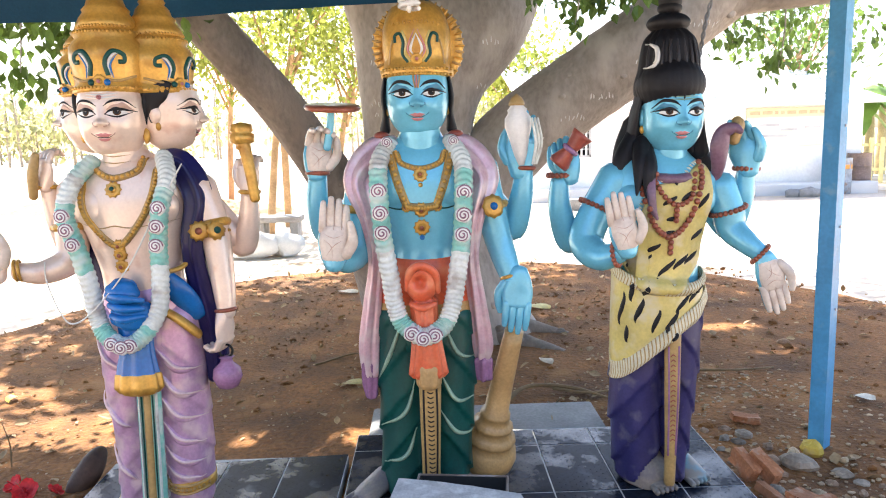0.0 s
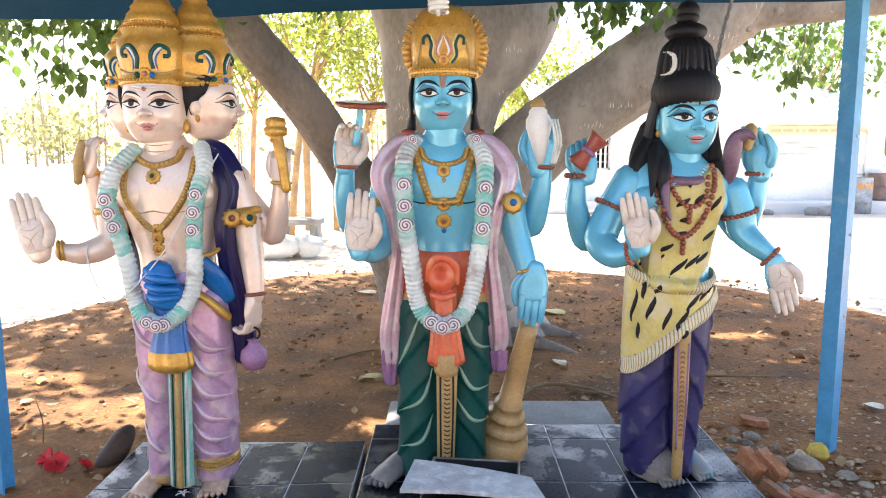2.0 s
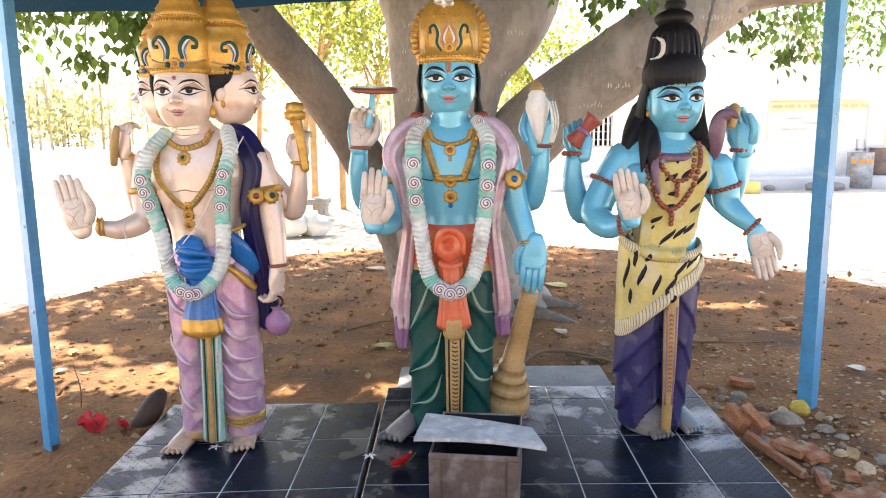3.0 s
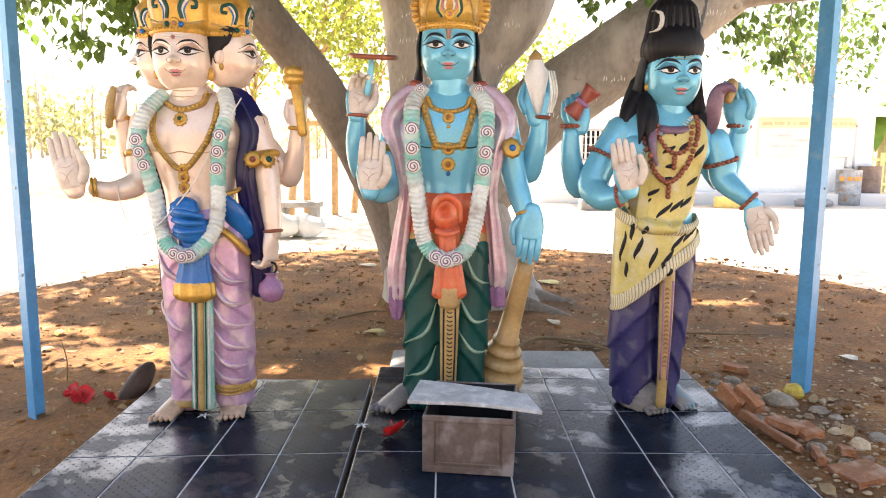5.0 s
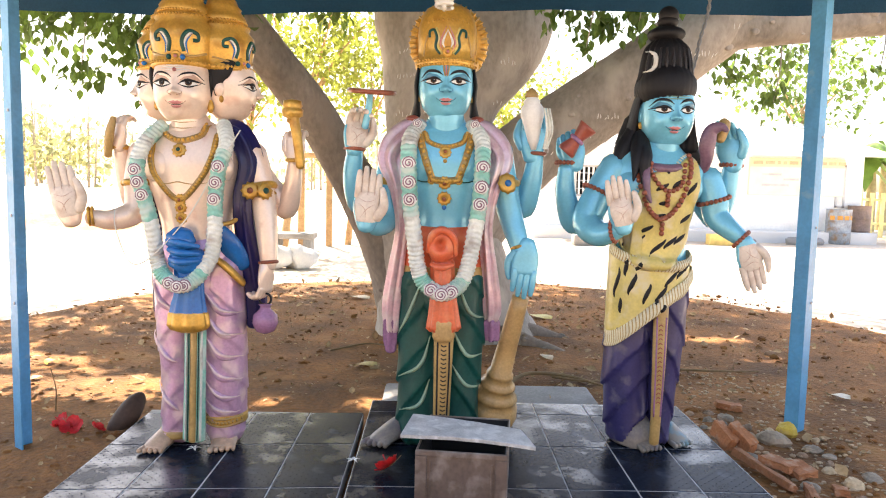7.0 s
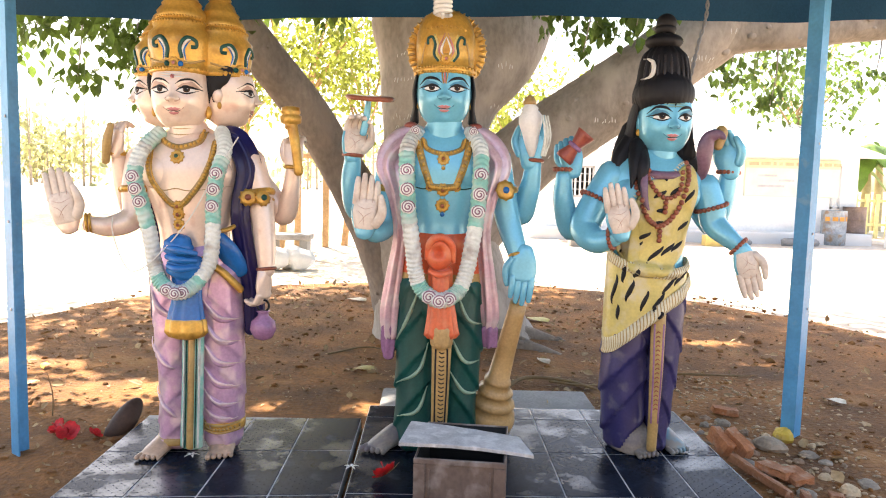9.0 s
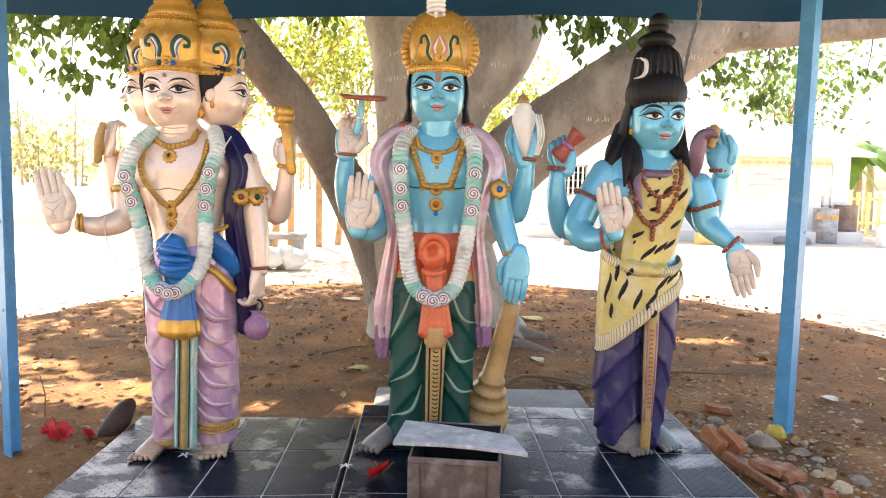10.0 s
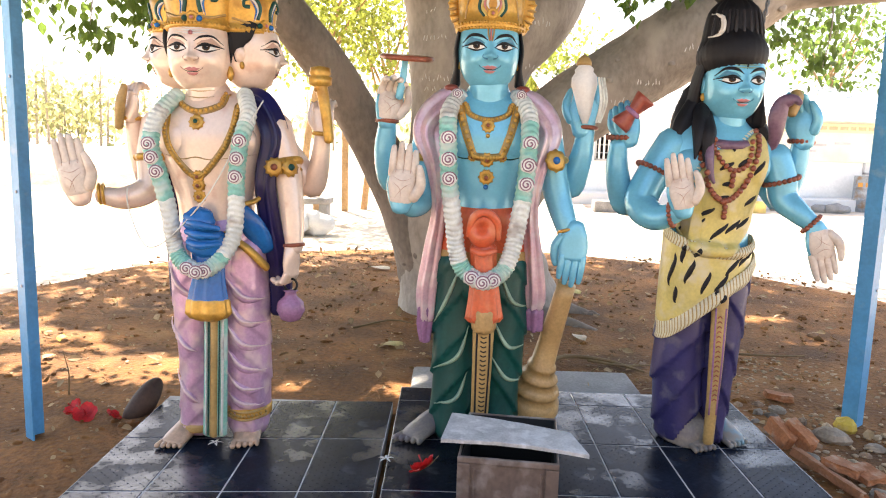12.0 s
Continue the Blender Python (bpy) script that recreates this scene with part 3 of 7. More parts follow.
def house():
    ob = empty("house", (0, 0, 0), "low whitewashed house with a pale sloping roof and a painted signboard", "house")
    g = Geo()
    # wall with door and window openings left free
    y0, y1 = 18.3, 18.5
    def wall(x0, x1, z0, z1):
        g.box(((x0 + x1) / 2, (y0 + y1) / 2, (z0 + z1) / 2), (x1 - x0, y1 - y0, z1 - z0), WHITEWASH)
    wall(2.6, 3.45, 0, 2.5), wall(3.45, 4.05, 1.85, 2.5), wall(3.45, 4.05, 0, 1.05), wall(4.05, 10.2, 0, 2.5), wall(10.2, 10.45, 0, 0.9), wall(10.2, 10.45, 2.0, 2.5), wall(10.45, 10.9, 0, 2.5)
    g.object("wall", ob, smooth=False)
    for c, size in (((2.7, 21, 1.25), (0.2, 5.0, 2.5)), ((10.8, 21, 1.25), (0.2, 5.0, 2.5)), ((6.75, 23.6, 1.25), (8.3, 0.2, 2.5))):
        g = Geo()
        g.box(c, size, WHITEWASH)
        g.object("wall", ob, smooth=False)
    g = Geo()
    m = pose(0, 0, 0, 14, 0, 0).to_3x3()
    g.box((6.75, 20.8, 3.0), (8.9, 6.4, 0.08), ROOFING, m=m)
    roof_ob = g.object("roof", ob, smooth=False)
    for i in range(30):
        g = Geo()
        g.box((2.5 + i * 0.293, 20.8, 3.05), (0.05, 6.4, 0.05), ROOFING, m=m)
        g.object("rib", roof_ob, smooth=False)
    g = Geo()
    g.box((6.6, 17.9, 0.12), (8.6, 0.8, 0.35), ROOFING, bevel=0.03)
    g.object("step", ob, smooth=False)
    for x0, x1, z0, z1 in ((3.45, 4.05, 1.05, 1.85), (10.2, 10.45, 0.9, 2.0)):
        w = Geo()
        for a, b, c, d in ((x0, x0 + 0.05, z0, z1), (x1 - 0.05, x1, z0, z1), (x0, x1, z0, z0 + 0.05), (x0, x1, z1 - 0.05, z1)):
            w.box(((a + b) / 2, 18.31, (c + d) / 2), (b - a, 0.06, d - c), STEEL)
        win = w.object("window", ob, smooth=False)
        k = 5
        for i in range(1, k):
            w = Geo()
            w.box((x0 + (x1 - x0) * i / k, 18.31, (z0 + z1) / 2), (0.045, 0.025, z1 - z0), WHITEWASH)
            w.object("bar", win, smooth=False)
        for i in range(1, 4):
            w = Geo()
            w.box(((x0 + x1) / 2, 18.33, z0 + (z1 - z0) * i / 4), (x1 - x0, 0.02, 0.025), STEEL)
            w.object("bar", win, smooth=False)
    # near-black sheet paints the shade of the room behind the windows
    g = Geo()
    g.box((7, 22.9, 1.2), (8, 0.05, 2.4), DARK)
    g.object("inner_wall", ob, smooth=False)
    # signboard, its writing as plain strips
    yel = mat("yellow_sign_paint", (0.80, 0.72, 0.42), 0.6, var=0.1)
    ink = mat("faded_red_ink", (0.60, 0.42, 0.28), 0.7, var=0.2)
    pale = mat("pale_green_sign", (0.72, 0.76, 0.60), 0.6, var=0.12, scale=3)
    sign = empty("signboard", (0, 0, 0), "faded yellow and white painted signboard on a house wall", "sign")
    g = Geo()
    g.box((9.15, 18.26, 1.66), (2.45, 0.05, 0.95), pale, bevel=0.01)
    g.object("board", sign, smooth=False)
    g = Geo()
    g.box((9.15, 18.228, 2.02), (2.43, 0.012, 0.22), yel)
    g.object("header", sign, smooth=False)
    rng = random.Random(2)
    x = 8.0
    while x < 10.2:
        w = rng.uniform(0.08, 0.26)
        g = Geo()
        g.box((x + w / 2, 18.219, 2.02), (w, 0.006, 0.09), ink)
        g.object("writing_bar", sign, smooth=False)
        x += w + 0.06
    for x, z, w in ((8.5, 1.72, 0.5), (9.0, 1.6, 0.4), (8.6, 1.45, 0.7), (9.6, 1.65, 0.4)):
        g = Geo()
        g.box((x, 18.231, z), (w, 0.006, 0.06), STEEL)
        g.object("writing_bar", sign, smooth=False)


house()


def barrel(x, y, r, h, color, label, band=None):
    ob = empty("barrel", (x, y, 0.02), label, "barrel")
    m = mat("barrel_paint", color, 0.6, 0.1, var=0.3, scale=4, fine=30, dust=(0.30, 0.20, 0.13), dust_at=0.6)
    g = Geo()
    prof = [(r * 0.95, 0), (r, 0.02), (r, h * 0.32), (r * 1.03, h * 0.335), (r, h * 0.35), (r, h * 0.65), (r * 1.03, h * 0.665), (r, h * 0.68), (r, h - 0.02), (r * 1.02, h), (r * 0.95, h), (r * 0.94, h - 0.03), (0.01, h - 0.03)]
    g.revolve(prof, m, n=28)
    g.object("drum", ob)
    if band:
        for a0 in (200, 235, 268, 300):
            g = Geo()
            rows = []
            for z in (h * 0.70, h * 0.82):
                rows.append([((r + 0.004) * math.cos(radians(a0 + k * 6)), (r + 0.004) * math.sin(radians(a0 + k * 6)), z) for k in range(5)])
            g.grid(rows, band, closed=False)
            g.object("painted_mark", ob)


barrel(9.95, 17.6, 0.29, 0.86, (0.30, 0.33, 0.36), "grey steel drum with faded orange marks", mat("orange_mark", (0.65, 0.30, 0.06), 0.7))
barrel(10.75, 18.1, 0.27, 0.95, (0.22, 0.15, 0.12), "rusty brown steel drum by the house")


def yard_things():
    # yellow kerb block, loose stones along the house step
    yel = mat("yellow_block_paint", (0.75, 0.55, 0.18), 0.8, var=0.15)
    g = Geo()
    g.box((0, 0, 0.11), (0.75, 0.3, 0.26), yel, bevel=0.02)
    g.object("kerb_block", at=(6.7, 16.6, 0.02), label="yellow painted concrete kerb block on sandy ground", category="block")
    g = Geo()
    g.box((0, 0, 0.1), (0.7, 0.35, 0.26), CEMENT, bevel=0.03)
    g.object("concrete_block", at=(3.3, 15.6, 0.02), label="grey concrete block on sandy ground", category="block")
    for i, (x, y, r) in enumerate(((8.6, 17.1, 0.16), (8.95, 17.0, 0.2), (9.2, 17.2, 0.14), (7.6, 17.2, 0.1), (4.2, 16.0, 0.12))):
        g = Geo()
        rock(g, (0, 0, r * 0.4), (r * 1.4, r, r * 0.8), CEMENT, 100 + i)
        g.object("loose_stone", at=(x, y, 0.02), label="loose grey stone on sandy ground", category="stone", group="loose stones")
    # orange soil bank
    soil = mat("orange_soil", (0.52, 0.26, 0.12), 0.95, var=0.3, scale=2, fine=14, bump=0.5, depth=0.05)
    g = Geo()
    rows = []
    for i in range(90):
        x = -22 + i * 0.21
        row = []
        for j in range(13):
            q = j / 12 - 0.5
            h = 0.34 * math.exp(-(q * 3.4) ** 2) * (1 + 0.6 * noise.noise(Vector((x * 1.3, q * 4, 1)))) * min(1, (i + 1) / 6) * min(1, (90 - i) / 14)
            row.append((x, 18.0 + q * 3.2 + 0.3 * noise.noise(Vector((x, 3, 3))), h - 0.01))
        rows.append(row)
    g.grid(rows, soil, closed=False)
    g.object("soil_bank", label="low bank of orange dug soil across the open ground", category="soil bank")
    sand = mat("yellow_sand", (0.62, 0.46, 0.26), 0.95, var=0.2, scale=3, fine=30, bump=0.4, depth=0.02)
    g = Geo()
    g.grid([[(q * 1.25 * math.cos(b), q * 0.9 * math.sin(b), 0.42 * (1 - q) ** 1.3 * (1 + 0.2 * noise.noise(Vector((math.cos(b), math.sin(b), q * 3)))) - 0.01) for b in [2 * math.pi * k / 30 for k in range(30)]] for q in [1 - i / 14 for i in range(15)]], sand)
    g.object("sand_mound", at=(-5.9, 13.6, 0.01), label="small heap of yellow sand on open ground", category="sand mound")
    # wooden post and stone bench behind the tree
    g = Geo()
    for dx in (0, 0.55):
        g.box((dx, 0, 0.95), (0.12, 0.12, 1.9), BARK2, bevel=0.01)
    g.box((0.27, 0, 1.8), (0.8, 0.1, 0.1), BARK2, bevel=0.01)
    g.object("wooden_frame", at=(-2.75, 14.0, 0.0), label="plain wooden post frame standing behind the tree", category="frame")
    g = Geo()
    g.box((0, 0, 0.34), (0.8, 0.45, 0.1), CEMENT, bevel=0.02)
    g.box((-0.28, 0, 0.15), (0.14, 0.4, 0.32), CEMENT, bevel=0.02)
    g.box((0.28, 0, 0.15), (0.14, 0.4, 0.32), CEMENT, bevel=0.02)
    g.object("stone_bench", at=(-2.6, 12.4, 0.0), label="small grey stone bench on sandy ground", category="bench")
    # white lumps stand in for the pale cow behind the tree
    sack = mat("cow_stand_in_white", (0.75, 0.74, 0.72), 0.8, var=0.12, scale=5, fine=80, bump=0.3)
    for i, (x, y, r) in enumerate(((-2.55, 10.3, 0.34), (-2.1, 10.4, 0.3), (-3.0, 10.5, 0.26))):
        g = Geo()
        rock(g, (0, 0, r * 0.5), (r, r * 0.7, r * 0.62), sack, 130 + i, 16, 10)
        g.object("sack", at=(x, y, 0.02), label="white lump standing in for a pale cow", category="sack", group="white sacks")


yard_things()


def banana_plant(x, y, seed):
    ob = empty("banana_plant", (x, y, 0), "banana plant with broad split leaves by the house", "plant", "banana plants")
    rng = random.Random(seed)
    m = mat("banana_leaf", (0.16, 0.27, 0.06), 0.45, var=0.25, scale=4, trans=0.4)
    st = mat("banana_stem", (0.40, 0.33, 0.18), 0.7, var=0.25)
    g = Geo()
    g.loft([(0, 0, -0.05), (0.02, 0, 0.8), (0, 0.02, 1.7)], [0.14, 0.11, 0.07], st, n=12)
    g.object("stem", ob)
    ob.scale = (1.4, 1.4, 1.4)
    for i in range(9):
        a = rng.uniform(0, 360)
        L = rng.uniform(1.2, 1.8)
        lift = rng.uniform(0.7, 1.25)
        g = Geo()
        d, s = Vector((math.cos(radians(a)), math.sin(radians(a)), 0)), Vector((-math.sin(radians(a)), math.cos(radians(a)), 0))
        rows = []
        for k in range(15):
            q = k / 14
            c = Vector((0, 0, 1.6)) + d * L * q * 0.85 + Vector((0, 0, L * (lift * q - 1.15 * q * q)))
            w = 0.24 * math.sin(math.pi * min(1, 0.08 + q * 0.95)) ** 0.6 * (0.72 if k % 4 == 3 else 1)
            rows.append([c - s * w - Vector((0, 0, 0.35 * w)), c, c + s * w - Vector((0, 0, 0.35 * w))])
        g.grid(rows, m, closed=False)
        g.object("leaf", ob)


for i, (x, y) in enumerate(((13.5, 23.0), (14.3, 23.6), (13.0, 24.0), (15.2, 24.4))):
    banana_plant(x, y, i)


def far_wall():
    g = Geo()
    yel = mat("yellow_fence_paint", (0.78, 0.66, 0.30), 0.8, var=0.15)
    for i in range(14):
        g.box((11.6 + i * 0.32, 20.6, 0.65), (0.1, 0.06, 1.3), yel)
    for z in (0.4, 1.1):
        g.box((13.8, 20.64, z), (4.6, 0.04, 0.08), yel)
    g.object("picket_fence", smooth=False, label="yellow painted picket fence behind banana plants", category="fence")
    g = Geo()
    g.box((0, 0, 0.24), (2.6, 0.3, 0.5), WHITEWASH, bevel=0.03)
    g.object("low_wall", at=(12.2, 16.9, 0), smooth=False, label="low whitewashed garden wall", category="wall")


far_wall()


def back_wall():
    """Plain unseen wall added behind the camera to dim and shape the front light."""
    earth = mat("added_wall_plaster", (0.23, 0.205, 0.17), 0.95, var=0.2, scale=1.0, fine=12)
    g = Geo()
    g.box((0, -5.2, 1.7), (22, 0.25, 3.4), earth)
    g.object("wall_south", smooth=False, kind="structure", label="plain unseen wall added to dim and shape the front light")


back_wall()


# ---- painted cement statues: each one plain mesh ----
def paint(name, color, rough=0.38, var=0.12, bump=0.10, dust=None, dust_at=0.72, coat=0.22, metal=0.0):
    return mat(name, color, rough * 0.8, metal, var, 7.0, 85.0, bump, dust, dust_at, depth=0.004, coat=coat, spec=0.35)


SKIN_PALE = paint("pearl_pink_paint", (0.84, 0.66, 0.54), 0.36, 0.07, dust=(0.70, 0.45, 0.34), dust_at=0.66, metal=0.2, coat=0.4)
SKIN_BLUE = paint("sky_blue_paint", (0.17, 0.53, 0.70), 0.32, 0.08, metal=0.15, coat=0.45)
PALM = paint("cream_palm_paint", (0.70, 0.60, 0.51), 0.40, dust=(0.54, 0.41, 0.32), dust_at=0.62)
GOLD = paint("gold_paint", (0.62, 0.35, 0.07), 0.40, 0.20, 0.25, dust=(0.42, 0.20, 0.035), dust_at=0.62, metal=0.35)
GOLD2 = paint("dull_ochre_paint", (0.42, 0.27, 0.10), 0.5, 0.2, 0.25, dust=(0.30, 0.17, 0.06))
BLACK = paint("black_paint", (0.009, 0.008, 0.010), 0.75, 0.2, 0.25, coat=0.0)
HAIR = paint("worn_black_hair_paint", (0.030, 0.026, 0.028), 0.6, 0.2, 0.25, coat=0.05)
WHITE = paint("white_paint", (0.74, 0.72, 0.68), 0.42, 0.1)
PETAL = paint("white_garland_paint", (0.66, 0.68, 0.62), 0.5, 0.15, 0.3, dust=(0.42, 0.38, 0.33), dust_at=0.62)
MINT = paint("mint_green_paint", (0.22, 0.50, 0.41), 0.45, 0.2, 0.3, dust=(0.50, 0.60, 0.53), dust_at=0.56)
MAUVE = paint("mauve_paint", (0.24, 0.115, 0.16), 0.45, 0.2)
LILAC = paint("lilac_pink_paint", (0.56, 0.34, 0.50), 0.36, 0.16, 0.12, dust=(0.72, 0.54, 0.58), dust_at=0.56, metal=0.3)
ROSE = paint("pale_rose_paint", (0.64, 0.42, 0.47), 0.38, 0.16, 0.12, dust=(0.74, 0.60, 0.60), dust_at=0.54, metal=0.25)
NAVY = paint("navy_paint", (0.014, 0.012, 0.075), 0.36, 0.2)
BLUE2 = paint("bright_blue_paint", (0.012, 0.14, 0.42), 0.30, 0.18)
TEAL = paint("dark_green_paint", (0.003, 0.062, 0.052), 0.50, 0.22, coat=0.03)
SAGE = paint("sage_highlight_paint", (0.24, 0.36, 0.26), 0.5, 0.2)
ORANGE = paint("orange_red_paint", (0.66, 0.13, 0.055), 0.36, 0.16, dust=(0.72, 0.22, 0.10), dust_at=0.62)
TAN = paint("ochre_mace_paint", (0.46, 0.29, 0.12), 0.5, 0.2, 0.25, dust=(0.34, 0.20, 0.08))
YELLOW = paint("yellow_skin_paint", (0.62, 0.50, 0.16), 0.45, 0.14, 0.15, dust=(0.66, 0.57, 0.34), dust_at=0.60)
CREAM = paint("cream_fringe_paint", (0.66, 0.62, 0.44), 0.5, 0.15, 0.3)
PURPLE = paint("purple_cloth_paint", (0.034, 0.031, 0.115), 0.42, 0.2, 0.15, dust=(0.12, 0.115, 0.17), dust_at=0.66)
PLUM = paint("plum_paint", (0.30, 0.15, 0.27), 0.32, 0.2)
COBRA = paint("dark_plum_snake_paint", (0.19, 0.105, 0.15), 0.35, 0.25, 0.2)
BROWN = paint("brown_bead_paint", (0.30, 0.085, 0.045), 0.35, 0.25)
RED = paint("brick_red_paint", (0.32, 0.075, 0.05), 0.4, 0.2)
IRIS = paint("dark_iris_paint", (0.10, 0.045, 0.015), 0.3, 0.1)
CREAM2 = paint("pale_fold_paint", (0.74, 0.56, 0.55), 0.4, 0.15, metal=0.2)
LIP = paint("lip_paint", (0.52, 0.20, 0.20), 0.35, 0.1)
LID_BLUE = paint("deep_blue_lid_paint", (0.035, 0.20, 0.32), 0.4, 0.12)
LID_PINK = paint("brown_pink_lid_paint", (0.52, 0.33, 0.25), 0.4, 0.12)
GREYFOOT = paint("worn_cement_paint", (0.23, 0.20, 0.17), 0.8, 0.25, 0.4, dust=(0.16, 0.14, 0.15), dust_at=0.55)
FOOT_PALE = paint("dusty_peach_paint", (0.52, 0.35, 0.24), 0.5, 0.2, 0.2, dust=(0.34, 0.25, 0.18), dust_at=0.58)
FOOT_BLUE = paint("dusty_blue_paint", (0.10, 0.24, 0.30), 0.6, 0.2, 0.3, dust=(0.24, 0.22, 0.19), dust_at=0.52)
STRING = paint("white_thread", (0.70, 0.68, 0.62), 0.8, 0.1)


def cord(g, bv, pts, r, material, lift=0.25, n=6, steps=None, beads=0, start=-3.0, taper=False, flat=1.0):
    """A raised line laid on the front of a surface: pts are (x, z) seen from the front; beads: a string of balls instead."""
    q = spline([Vector((p[0], p[1], 0)) for p in pts], steps or 8 * (len(pts) - 1) + 1) if len(pts) > 2 else [Vector((pts[0][0], pts[0][1], 0)).lerp(Vector((pts[1][0], pts[1][1], 0)), i / 8) for i in range(9)]
    path = []
    for p in q:
        hit, nor, _, _ = bv.ray_cast(Vector((p[0], start, p[1])), Vector((0, 1, 0)))
        if hit:
            nor = -nor if nor.y > 0 else nor
            path.append(hit + nor * r * lift)
    if len(path) < 3:
        return
    if beads:
        total = sum((path[i + 1] - path[i]).length for i in range(len(path) - 1))
        k = max(3, int(total / beads))
        dense = spline(path, 6 * len(path))
        for i in range(k):
            c = dense[int(i / (k - 1) * (len(dense) - 1))]
            g.ball(c, (r, r * 0.8, r), material, 8, 5)
        return
    k = len(path)
    rad = [r * (max(0.25, math.sin(math.pi * (i + 0.5) / k)) if taper else 1) for i in range(k)]
    g.loft(path, [(a, a * flat) for a in rad], material, n=n, rings=k, ends=False)


def patch(g, bv, outline, material, lift=0.003, start=-3.0, rings=4):
    """A filled painted shape, slightly raised, laid on the front of a surface."""
    n = len(outline)
    cx, cz = sum(p[0] for p in outline) / n, sum(p[1] for p in outline) / n
    rows = []
    for k in range(rings + 1):
        s = 1.0 - k / rings * 0.97
        row = []
        for x, z in outline:
            q = s
            hit = None
            while hit is None and q > 0.01:
                hit, nor, _, _ = bv.ray_cast(Vector((cx + (x - cx) * q, start, cz + (z - cz) * q)), Vector((0, 1, 0)))
                q -= 0.03
            if hit is None:
                return
            nor = -nor if nor.y > 0 else nor
            row.append(hit + nor * (lift * (0.0 if k == 0 else 1.0)) - nor * (0.002 if k == 0 else 0))
        rows.append(row)
    g.grid(rows, material)


def oval(cx, cz, a, b, n=18, tilt=0.0):
    t = radians(tilt)
    return [(cx + a * math.cos(q) * math.cos(t) - b * math.sin(q) * math.sin(t), cz + a * math.cos(q) * math.sin(t) + b * math.sin(q) * math.cos(t)) for q in [2 * math.pi * i / n for i in range(n)]]


def almond(cx, cz, a, b, n=20):
    return [(cx + a * math.cos(q), cz + b * math.sin(q) * (0.55 + 0.45 * abs(math.sin(q)))) for q in [2 * math.pi * i / n for i in range(n)]]


